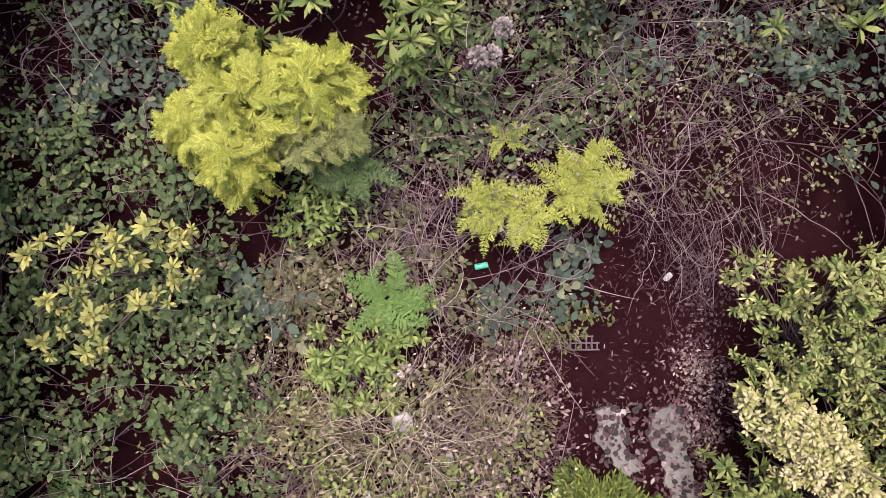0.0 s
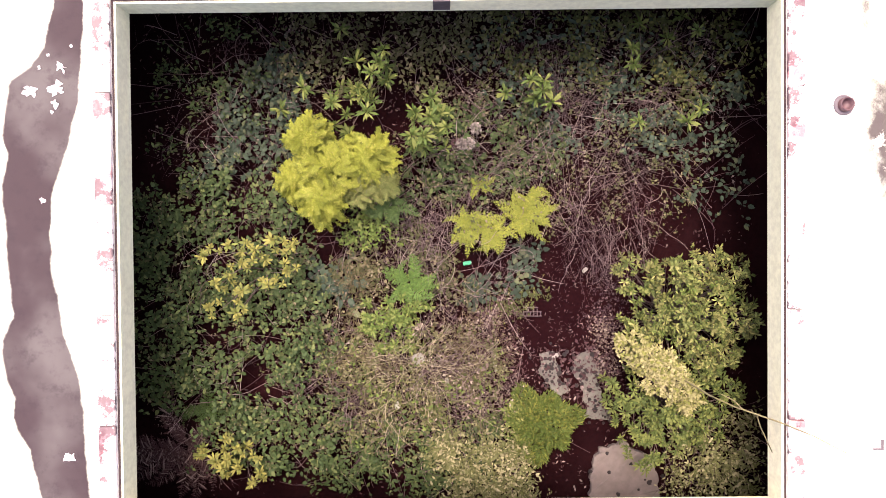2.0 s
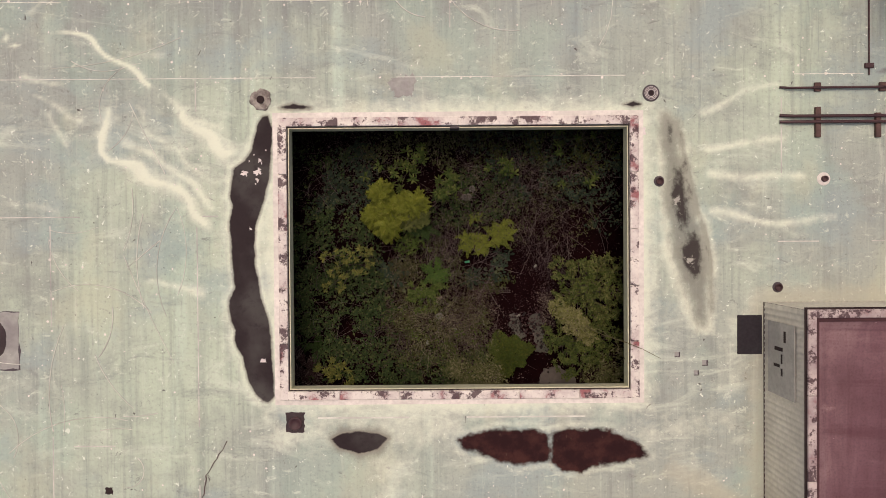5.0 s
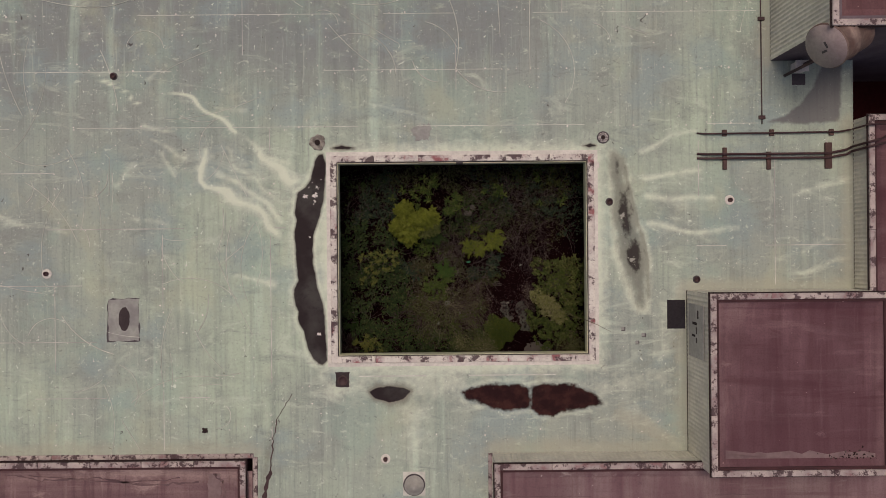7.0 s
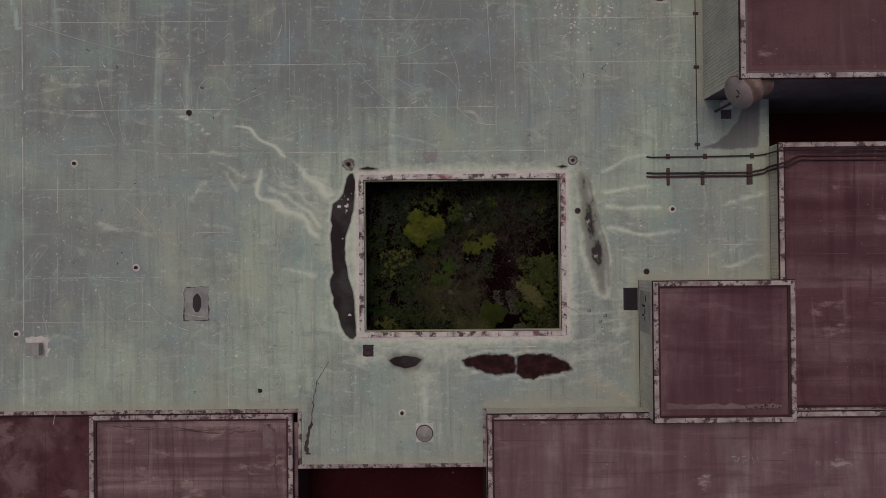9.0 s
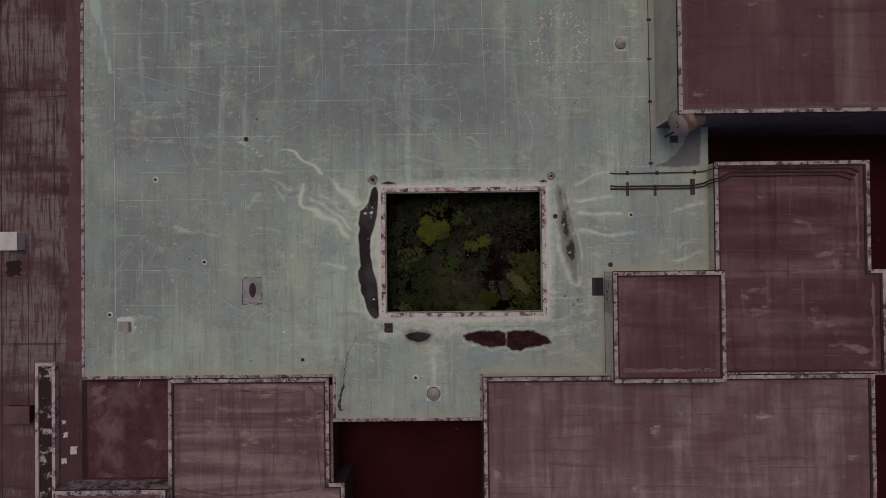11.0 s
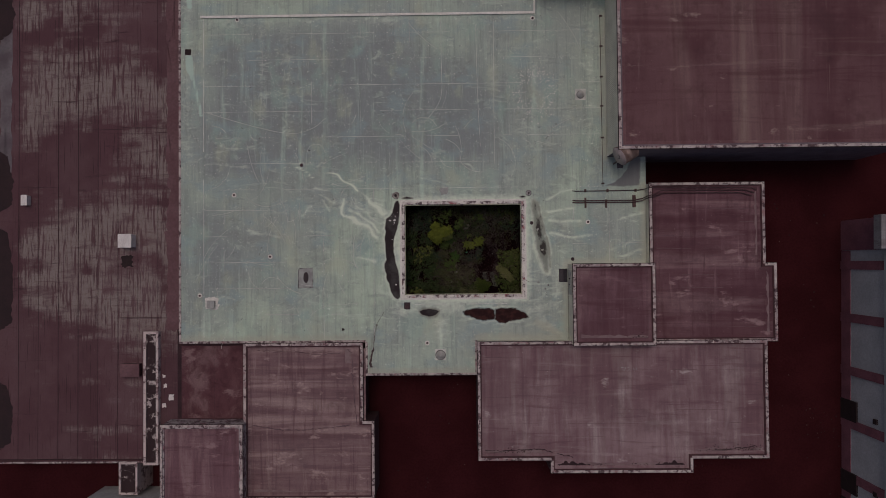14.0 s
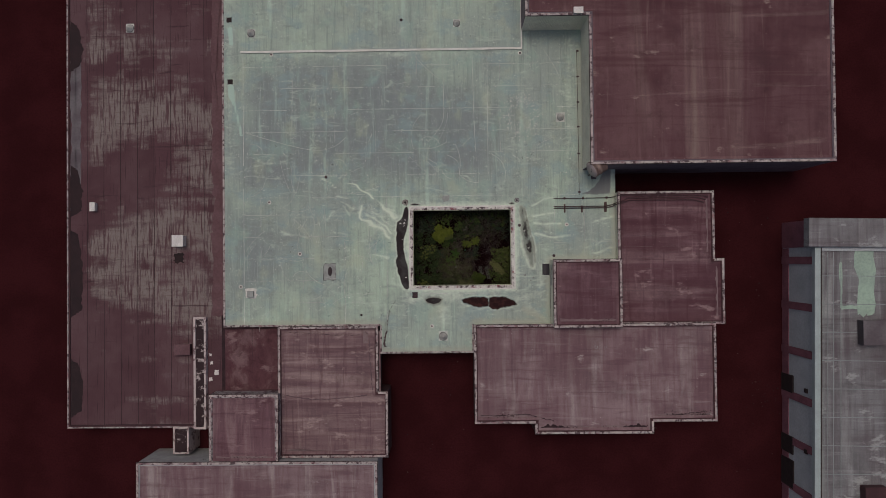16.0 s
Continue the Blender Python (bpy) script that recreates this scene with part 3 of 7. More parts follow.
def tubes(paths, radii, sides=5):
    """Verts and faces of thin tubes along paths (n x k x 3), tapered from radii[:, 0] to radii[:, 1]."""
    paths = np.asarray(paths, float)
    n, k, _ = paths.shape
    d = np.gradient(paths, axis=1)
    d /= np.linalg.norm(d, axis=2, keepdims=True) + 1e-9
    ref = np.where(np.abs(d[..., 2:3]) > 0.9, np.array([1.0, 0, 0]), np.array([0, 0, 1.0]))
    u = np.cross(d, ref)
    u /= np.linalg.norm(u, axis=2, keepdims=True) + 1e-9
    v = np.cross(d, u)
    r = radii[:, :1] + (radii[:, 1:] - radii[:, :1]) * np.linspace(0, 1, k)[None]
    ang = np.arange(sides) * 2 * np.pi / sides
    verts = paths[:, :, None] + r[:, :, None, None] * (np.cos(ang)[:, None] * u[:, :, None] + np.sin(ang)[:, None] * v[:, :, None])
    base = (np.arange(n)[:, None, None] * k + np.arange(k - 1)[None, :, None]) * sides
    i, j = np.arange(sides), (np.arange(sides) + 1) % sides
    f = np.stack([base + i, base + j, base + sides + j, base + sides + i], -1)
    return verts.reshape(-1, 3), f.reshape(-1, 4)


def skirt(poly, a, b, za, zb, material, parent, name, label=""):
    """A sloping strip running round inside an outline."""
    o, i = inset(poly, a), inset(poly, b)
    bm = bmesh.new()
    vo, vi = [bm.verts.new((x, y, za)) for x, y in o], [bm.verts.new((x, y, zb)) for x, y in i]
    for k in range(len(o)):
        m = (k + 1) % len(o)
        bm.faces.new((vo[k], vo[m], vi[m], vi[k]))
    return part(name, bm, material, parent, label)


def copings(poly, z, width, parent, step=2.0, thick=0.07, over=0.03, skip=(), material="coping"):
    """Coping lengths along every side of an outline, each one a part."""
    n = len(poly)
    for i in range(n):
        if i in skip:
            continue
        a, b = Vector(poly[i]), Vector(poly[(i + 1) % n])
        length = (b - a).length
        d = (b - a).normalized()
        count = max(1, round(length / step))
        size = (length + 2 * over) / count
        for j in range(count):
            bm = bmesh.new()
            g = 0.006
            box(bm, -over + j * size + g, -over, 0, -over + (j + 1) * size - g, width, thick)
            bevelled(bm, 0.012)
            lift = 0.002 * (i % 2) + rng.uniform(0, 0.004)
            m = Matrix.Translation((a.x, a.y, z + lift)) @ Matrix.Rotation(math.atan2(d.y, d.x), 4, "Z")
            bmesh.ops.transform(bm, matrix=m, verts=bm.verts)
            part("coping", bm, M[material], parent)


def ribbed(poly, sides, z0, z1, parent, pitch=0.16, depth=0.035):
    """Upright ribbed steel sheet on some sides of an outline."""
    for i in sides:
        a, b = Vector(poly[i]), Vector(poly[(i + 1) % len(poly)])
        d = (b - a).normalized()
        out = Vector((d.y, -d.x))
        length = (b - a).length
        pts = []
        for j in range(int(length / pitch)):
            for s, o in ((0.0, 0.006), (0.55, 0.006), (0.65, depth), (0.9, depth)):
                p = a + d * (j + s) * pitch + out * o
                pts.append((p.x, p.y))
        p = b + out * 0.006
        pts.append((p.x, p.y))
        k = len(pts)
        v = [(x, y, z0) for x, y in pts] + [(x, y, z1) for x, y in pts]
        f = [(j, j + 1, k + j + 1, k + j) for j in range(k - 1)]
        quads("ribbed_sheet", v, f, M["siding"], parent, "cream ribbed steel cladding sheet")


def seam_lines(xs, ys, area, z, material, parent, width=0.05, keep=0.75, name="seams"):
    """Welted seams of roofing sheets: thin raised strips with worn gaps."""
    x0, y0, x1, y1 = area
    v, f = [], []
    local = np.random.default_rng(int(abs(x0) * 10 + abs(y1) * 7))

    def strip(ax, ay, bx, by):
        k = len(v)
        v.extend([(ax, ay, z), (bx, ay, z), (bx, by, z), (ax, by, z)])
        f.append((k, k + 1, k + 2, k + 3))

    for x in xs:
        y = y0
        while y < y1 - 0.3:
            e = min(y1, y + local.uniform(0.8, 3.5))
            if local.random() < keep:
                strip(x - width / 2, y, x + width / 2, e)
            y = e + 0.02
    for y in ys:
        x = x0
        while x < x1 - 0.3:
            e = min(x1, x + local.uniform(0.8, 3.5))
            if local.random() < keep:
                strip(x, y - width / 2, e, y + width / 2)
            x = e + 0.02
    ob = quads(name, v, f, material, parent)
    return tagged(ob, "welted seams between the roofing sheets", "", "", "stuff")


def felt_sheets(parent, x0, y0, x1, y1, sx, sy, z, material, gap=0.02):
    """Laid felt sheets, each one a part, with small open joints."""
    local = np.random.default_rng(11)
    for i in range(round((x1 - x0) / sx)):
        for j in range(round((y1 - y0) / sy)):
            a = local.uniform(0.4 * gap, gap, 4)
            bm = bmesh.new()
            box(bm, x0 + i * sx + a[0], y0 + j * sy + a[1], z - 0.004, x0 + (i + 1) * sx - a[2], y0 + (j + 1) * sy - a[3], z + local.uniform(0.002, 0.007))
            part("felt_sheet", bm, material, parent)


def wing(name, label, poly, top, roof_z, roof_mat, wall_mat, ground=-0.5, thick=0.28, cope=0.18, step=2.0, skip=()):
    """A flat-roofed wing: walls with a parapet, a sunken roof deck, copings on the parapet."""
    w = thing(name, label, "building", "school wings")
    inner = inset(poly, thick)
    bm = bmesh.new()
    ring(bm, poly, inner, ground, roof_z - 0.1, top - 0.07)
    wall = part("wall", bm, wall_mat, w)
    bm = bmesh.new()
    flat(bm, inset(poly, thick - 0.02), roof_z)
    roof = part("roof", bm, roof_mat, w)
    copings(poly, top - 0.07, cope, w, step, skip=skip)
    # black strip draws the shade line along the coping's outer edge
    skirt(poly, -0.075, 0.02, top - 0.1, top - 0.06, M["black"], wall, "shade_line", "black strip painted as the shade line under the coping")
    skirt(poly, thick - 0.005, thick + 0.26, roof_z + 0.1, roof_z + 0.008, roof_mat, roof, "felt_skirt", "felt turned up against the parapet")
    return w


# ---------- ground ----------
bm = bmesh.new()
flat(bm, [(-1500, -1500), (1500, -1500), (1500, 1500), (-1500, 1500)], -0.5)
tagged(part("ground", bm, M["asphalt"]), "dark reddish asphalt ground round the building", "ground", "", "structure")

# ---------- main roof ----------
OX, OY = 4.735, 3.655          # half the opening
ROOF = 2.72
MAIN = [(-23.3, -7.5), (-8.02, -7.5), (-8.02, -10.2), (1.06, -10.2), (1.06, -7.42), (8.5, -7.42), (8.5, -1.3), (14.92, -1.3), (14.92, 7.42), (11.8, 7.42), (11.8, 34.0), (-23.3, 34.0)]


def inside(poly, x, y):
    c = np.zeros(np.shape(x), bool)
    for (ax, ay), (bx, by) in zip(poly, poly[1:] + poly[:1]):
        with np.errstate(divide="ignore", invalid="ignore"):
            c ^= ((ay > y) != (by > y)) & (x < (bx - ax) * (y - ay) / (by - ay) + ax)
    return c


def blob(x, y, outline, soft):
    """1 inside a closed outline, falling to 0 within soft metres outside it and rising inside."""
    d = np.full(np.shape(x), 1e9)
    for (ax, ay), (bx, by) in zip(outline, outline[1:] + outline[:1]):
        ux, uy = bx - ax, by - ay
        t = np.clip(((x - ax) * ux + (y - ay) * uy) / (ux * ux + uy * uy + 1e-9), 0, 1)
        d = np.minimum(d, np.hypot(x - ax - t * ux, y - ay - t * uy))
    s = np.where(inside(outline, x, y), d, -d)
    return np.clip(0.5 + 0.5 * s / soft, 0, 1)


def stroke(x, y, line, width):
    """A soft line: 1 on it, 0 at width from it."""
    d = np.full(np.shape(x), 1e9)
    for (ax, ay), (bx, by) in zip(line, line[1:]):
        ux, uy = bx - ax, by - ay
        t = np.clip(((x - ax) * ux + (y - ay) * uy) / (ux * ux + uy * uy + 1e-9), 0, 1)
        d = np.minimum(d, np.hypot(x - ax - t * ux, y - ay - t * uy))
    return np.clip(1 - d / width, 0, 1)


def lines(lo, hi, fine_lo, fine_hi, fixed, coarse=0.25, fine=0.065):
    a = np.concatenate([np.arange(lo, fine_lo, coarse), np.arange(fine_lo, fine_hi, fine), np.arange(fine_hi, hi, coarse), [hi]])
    a = a[np.min(np.abs(a[:, None] - np.array(fixed)[None]), axis=1) > 0.02]
    return np.unique(np.concatenate([a, fixed]))


PONDS = [
    [(-5.28, 4.02), (-5.19, 3.66), (-5.21, 2.94), (-5.28, 2.21), (-5.4, 1.7), (-5.59, 1.18), (-5.68, 0.87), (-5.71, 0.35), (-5.69, -0.17), (-5.59, -0.8), (-5.43, -1.42), (-5.3, -1.84), (-5.25, -2.68), (-5.21, -3.42), (-5.21, -3.82), (-5.35, -4.0), (-5.52, -3.96), (-5.71, -3.78), (-5.93, -3.31), (-6.05, -2.73), (-6.18, -2.52),
     (-6.28, -2.25), (-6.24, -1.99), (-6.35, -1.73), (-6.42, -1.42), (-6.43, -1.15), (-6.35, -0.95), (-6.26, -0.79), (-6.3, -0.37), (-6.34, 0.25), (-6.35, 0.67), (-6.37, 1.03), (-6.29, 1.5), (-6.38, 1.73), (-6.3, 2.22), (-6.24, 2.53), (-5.93, 2.74), (-5.76, 3.04), (-5.68, 3.35), (-5.57, 3.81), (-5.44, 3.97)],
    [(-4.98, 4.22), (-4.6, 4.31), (-4.06, 4.22), (-4.6, 4.18)],
    [(4.6, 4.24), (4.9, 4.31), (5.1, 4.24), (4.85, 4.2)],
    [(-3.6, -5.05), (-3.35, -4.9), (-2.8, -4.86), (-2.3, -4.9), (-2.0, -5.02), (-2.3, -5.36), (-2.85, -5.47), (-3.4, -5.3)],
]
DAMP = [  # greyer, half-dry marks
    [(-3.6, -5.0), (-3.3, -4.72), (-2.3, -4.75), (-2.0, -5.0), (-2.3, -5.36), (-2.85, -5.47), (-3.4, -5.3)],
    [(5.7, 4.0), (6.05, 3.73), (6.3, 2.65), (6.45, 1.78), (6.78, 0.91), (7.02, -0.1), (7.08, -1.41), (6.95, -2.0), (6.7, -2.05), (6.42, -1.55), (6.15, -0.67), (5.85, 0.2), (5.75, 1.65), (5.65, 3.02)],
    [(-7.25, -6.2), (-7.1, -6.4), (-7.35, -7.2), (-7.55, -8.8), (-7.8, -9.6), (-7.7, -8.0), (-7.45, -6.8)],
]
DARK_CORE = [
    [(6.27, 2.6), (6.42, 1.93), (6.45, 1.57), (6.31, 1.0), (6.06, 1.3), (5.9, 1.75), (6.06, 2.2)],
    [(6.6, 0.6), (6.81, 0.19), (6.74, -0.3), (6.56, -0.42), (6.38, -0.17), (6.34, 0.2)],
    [(-3.5, -5.02), (-2.1, -5.0), (-2.25, -5.28), (-2.85, -5.42), (-3.4, -5.25)],
    [(5.78, 3.88), (6.06, 3.73), (6.09, 3.44), (5.91, 3.19), (5.8, 3.45)],
]
RUSTY = [
    [(-0.1, -5.1), (0.35, -4.95), (1.2, -4.78), (2.1, -4.82), (2.49, -5.0), (2.49, -5.68), (1.6, -5.82), (0.8, -5.6), (0.1, -5.35)],
    [(2.58, -4.9), (3.2, -4.8), (4.2, -4.85), (4.9, -5.15), (5.25, -5.6), (4.5, -5.75), (3.6, -5.85), (3.4, -6.05), (2.8, -5.95), (2.58, -5.7)],
]
FOLDS = [
    [(-13.67, 6.91), (-12.87, 6.46), (-12.13, 6.15)], [(-11.25, 6.37), (-10.38, 6.06), (-9.39, 5.48), (-8.44, 5.04)],
    [(-9.77, 4.18), (-9.9, 3.55), (-9.61, 2.88), (-8.41, 2.12), (-7.55, 1.53), (-7.23, 0.91)], [(-9.02, 4.17), (-8.65, 3.47), (-7.91, 3.04), (-7.16, 2.53)],
    [(-7.52, 4.21), (-7.15, 3.65), (-6.36, 3.02)], [(-20.4, 21.1), (-20.3, 22.6)],
]
FAINT_FOLDS = [
    [(-11.76, 4.65), (-10.52, 4.01)], [(-17.65, 1.75), (-16.65, 1.29), (-14.91, 1.23)], [(-20.42, -3.96), (-19.67, -3.67), (-18.68, -4.1)], [(-20.8, 9.1), (-18.6, 8.4), (-16.2, 8.5)], [(-21.0, 7.2), (-17.5, 6.9)],
    [(-21.9, 7.6), (-19.8, 8.3), (-18.2, 9.0)], [(6.97, 2.97), (7.85, 3.22), (9.1, 3.13)], [(7.08, 1.15), (8.83, 0.96), (10.46, 0.97)], [(12.6, 2.17), (13.86, 2.71), (14.66, 2.83)], [(12.95, 0.22), (13.83, 0.58), (14.71, 0.57)],
    [(-12.2, 5.2), (-11.0, 5.0)], [(-11.4, 4.1), (-10.9, 3.2)], [(-8.2, 4.7), (-7.4, 4.0), (-6.6, 3.6)], [(-9.3, 3.3), (-8.4, 2.75), (-7.5, 2.2), (-6.9, 1.5)], [(-12.5, 1.7), (-11.2, 1.4)], [(-8.6, -0.5), (-7.2, -0.9)], [(-13.2, 2.9), (-12.6, 3.6)],
    [(12.82, -0.66), (14.7, -0.18)], [(6.86, 4.03), (7.86, 4.52), (8.87, 4.71)], [(7.0, 2.2), (8.5, 2.35), (9.6, 2.1)], [(-9.4, 5.9), (-8.2, 5.7)], [(-11.9, 6.9), (-11.2, 7.3)],
]
CHUTES = [[(-22.84, 16.2), (-22.2, 16.2), (-22.06, 14.41), (-21.3, 11.15), (-21.62, 11.15), (-21.85, 12.6), (-22.17, 13.97), (-22.7, 14.99)], [(-22.8, 21.9), (-22.3, 21.9), (-22.2, 20.0), (-22.6, 20.0)], [(-20.5, 22.4), (-20.0, 22.4), (-19.95, 21.6), (-20.5, 21.6)]]
GREY = [[(-22.0, 5.5), (-17.0, 4.5), (-11.5, 7.0), (-6.0, 5.6), (3.2, 5.8), (4.5, 14.0), (-6.0, 18.5), (-21.0, 19.0)], [(-23.3, -5.5), (-18.5, -5.0), (-17.0, 0.0), (-19.0, 4.0), (-23.3, 4.0)]]
SILT = [[(-23.0, -7.3), (-8.1, -7.3)], [(1.1, -7.3), (8.4, -7.3)], [(8.42, -7.3), (8.42, -1.4)], [(8.6, -1.2), (14.8, -1.2)], [(14.8, -1.2), (14.8, 5.0)], [(-7.9, -10.0), (1.0, -10.0)], [(11.65, 7.5), (11.65, 19.0)], [(6.0, -6.0), (8.3, -7.2)]]
RUNS = [[(-21.2, 18.95), (6.0, 18.95)], [(-12.0, 33.0), (-11.9, 19.6)], [(2.5, 33.0), (2.4, 19.6)], [(-5.2, -4.95), (-0.3, -4.75)], [(5.2, -5.0), (7.6, -4.6)], [(7.6, -3.6), (8.0, -1.6)], [(6.4, -6.0), (8.2, -7.2)], [(-16.7, 24.0), (-16.4, 8.0)], [(-14.3, 18.0), (-14.2, 8.5)], [(-22.7, 34.0), (-22.6, 8.0)], [(10.6, 20.0), (10.4, 8.0)], [(-1.9, -8.0), (-1.9, -5.9)], [(2.5, 18.0), (2.6, 11.0)]]
XS = lines(-23.3, 14.92, -12.0, 14.9, [p[0] for p in MAIN] + [-OX, OX])
YS = lines(-10.2, 34.0, -7.0, 7.2, [p[1] for p in MAIN] + [-OY, OY])
gx, gy = np.meshgrid(XS, YS)
cxs, cys = np.meshgrid((XS[1:] + XS[:-1]) / 2, (YS[1:] + YS[:-1]) / 2)
keep = inside(MAIN, cxs, cys) & ~((np.abs(cxs) < OX) & (np.abs(cys) < OY))
iy, ix = np.nonzero(keep)
nx = len(XS)
cells = np.stack([iy * nx + ix, iy * nx + ix + 1, (iy + 1) * nx + ix + 1, (iy + 1) * nx + ix], 1)
used, back = np.unique(cells, return_inverse=True)
px, py = gx.ravel()[used], gy.ravel()[used]
pond = np.max([blob(px, py, o, 0.16) for o in PONDS], axis=0)
damp = np.max([blob(px, py, o, 0.35) for o in DAMP], axis=0) + np.max([blob(px, py, o, 0.4) for o in DARK_CORE], axis=0) + 0.45 * stroke(px, py, [(6.2, 3.4), (6.36, 2.6), (6.5, 1.8), (6.85, 0.8), (7.04, -0.3), (7.08, -1.5)], 0.12)
rust = np.max([blob(px, py, o, 0.3) for o in RUSTY], axis=0)
sway = 0.16 * np.sin(2.1 * px + 1.3 * py) + 0.1 * np.sin(4.7 * py - 1.9 * px)
crest = np.max([stroke(px + 0.7 * sway, py + 0.7 * sway, o, 0.15) for o in FOLDS], axis=0)
skirt_ = np.max([stroke(px + 0.7 * sway, py + 0.7 * sway, o, 0.34) for o in FOLDS], axis=0)
fold = np.maximum((0.7 + 0.4 * np.sin(1.9 * px + 2.3 * py)) * np.maximum(crest, 0.42 * skirt_), 0.46 * np.max([stroke(px, py + 0.5 * sway, o, 0.2) for o in FAINT_FOLDS], axis=0))
rim = np.clip(1 - (np.maximum(np.abs(px) - OX, np.abs(py) - OY) - 0.2) / 0.75, 0, 1) * 0.7
halo = np.max([stroke(px, py, o + o[:1], 0.3) for o in PONDS[:1] + RUSTY + DAMP[1:2]], axis=0)
haze = 0.2 * np.maximum(blob(px, py, [(-10.4, 4.5), (-6.6, 4.8), (-6.2, 1.0), (-7.3, 0.6), (-9.6, 2.6)], 1.3), blob(px, py, [(6.9, 4.6), (9.5, 4.4), (10.5, 1.0), (7.2, 0.4)], 1.3) * 0.6)
washed = haze + 0.62 * np.clip(1 - np.hypot(px / 11.0, (py + 0.5) / 8.5), 0, 1)
runs = 0.35 * np.max([stroke(px, py, o, 0.8) for o in RUNS], axis=0)
pale = np.clip(np.maximum.reduce([1.15 * fold, rim, 0.6 * halo, runs]) + washed, 0, 1) * np.clip(1 - (pond - 0.25) / 0.3, 0, 1) * np.clip(1 - (rust - 0.25) / 0.3, 0, 1)
grey = np.max([blob(px, py, o, 3.0) for o in GREY], axis=0) * np.clip((np.hypot(px / 1.2, py) - 4.5) / 3.5, 0, 1)
wet = blob(px, py, [(11.65, 5.1), (12.3, 5.3), (12.9, 5.75), (13.4, 6.4), (13.7, 7.1), (13.8, 7.4), (14.5, 7.4), (14.4, 5.1), (13.0, 5.0)], 0.25)
chute = np.max([blob(px, py, o, 0.25) for o in CHUTES], axis=0)
silt = np.max([stroke(px, py, o, 0.9) for o in SILT], axis=0)
pz = ROOF + 0.035 * fold ** 2 - 0.012 * np.clip(pond + rust, 0, 1)
main_building = thing("main_building", "single-storey flat-roofed main building with a square courtyard opening", "building", "school wings")
deck = quads("roof", np.stack([px, py, pz], 1), back.reshape(-1, 4), M["roof"], main_building, "weathered pale grey-green roof membrane with dark ponding stains", True)
for key, val in (("pond", pond), ("damp", damp), ("rust", rust), ("pale", pale), ("grey", grey), ("chute", chute), ("silt", silt), ("wet", wet)):
    deck.data.attributes.new(key, "FLOAT", "POINT").data.foreach_set("value", val.astype(np.float32))
bm = bmesh.new()
lo = [bm.verts.new((x, y, -0.5)) for x, y in MAIN]
hi = [bm.verts.new((x, y, ROOF)) for x, y in MAIN]
for i in range(len(MAIN)):
    j = (i + 1) % len(MAIN)
    bm.faces.new((lo[i], lo[j], hi[j], hi[i]))
part("wall", bm, M["wall"], main_building)
copings(MAIN, ROOF + 0.0, 0.16, main_building, 2.4, 0.06, 0.02, skip=(4, 5, 6, 7, 8, 9, 10))
SEAM_YS = [5.05 + 2.14 * k for k in range(7)]
seam_lines([], SEAM_YS, (-21.3, 5, 11.3, 19), ROOF + 0.012, M["seam_pale"], main_building, 0.022, 0.6, "pale_seams")
seam_lines([-21.27], [], (-22, -7.3, 8, 19.2), ROOF + 0.0125, M["seam_pale"], main_building, 0.04, 0.85, "pale_seams")
seam_lines([-19.6, -15.5, -11.4, -7.3], np.arange(-5.2, 4.5, 2.14), (-21.2, -7.2, -6.7, 5.0), ROOF + 0.0085, M["seam"], main_building, 0.03, 0.5)
seam_lines([-5.33], [-4.45], (-5.4, -8.0, 5.5, -4.3), ROOF + 0.0085, M["seam_pale"], main_building, 0.045, 0.6)
seam_lines(np.arange(-16.4, 11.0, 4.05), [], (-21, 5.1, 11, 19.2), ROOF + 0.007, M["seam"], main_building, 0.024, 0.22)
seam_lines([9.0, 11.9, 13.9], [0.4, 2.6], (8.9, -1.1, 14.6, 4.4), ROOF + 0.007, M["seam"], main_building, 0.03, 0.4)
local = np.random.default_rng(5)
for split in ([(-6.52, -5.08), (-7.09, -6.05), (-7.27, -6.89), (-7.4, -8.11), (-7.65, -9.19), (-7.53, -9.61)],):
    v, f = [], []
    for (ax, ay), (bx, by) in zip(split, split[1:]):
        for t in np.arange(0, 1, 0.125):
            q = local.uniform(0.006, 0.02) + 0.16 * max(0.0, -(ay + 6.6) / 3.0) * local.uniform(0.3, 1.0)
            x, y = ax + (bx - ax) * t + local.normal(0, 0.025), ay + (by - ay) * t
            v.extend([(x - q, y, ROOF + 0.011), (x + q, y, ROOF + 0.011)])
    f = [(2 * k, 2 * k + 1, 2 * k + 3, 2 * k + 2) for k in range(len(v) // 2 - 1)]
    quads("membrane_split", v, f, M["pipe"], main_building, "dark ragged split in the membrane")
# raised part of the deck in the north, with a pale edge
bm = bmesh.new()
box(bm, -21.5, 19.3, ROOF + 0.004, 6.05, 33.9, ROOF + 0.09)
raised = part("raised_deck", bevelled(bm, 0.02), M["roof"], main_building, "slightly raised pale roof deck")
bm = bmesh.new()
box(bm, -21.5, 19.26, ROOF + 0.06, 6.05, 19.46, ROOF + 0.105)
box(bm, 5.93, 19.43, ROOF + 0.06, 6.07, 33.9, ROOF + 0.105)
part("deck_edge", bm, M["upstand"], main_building)

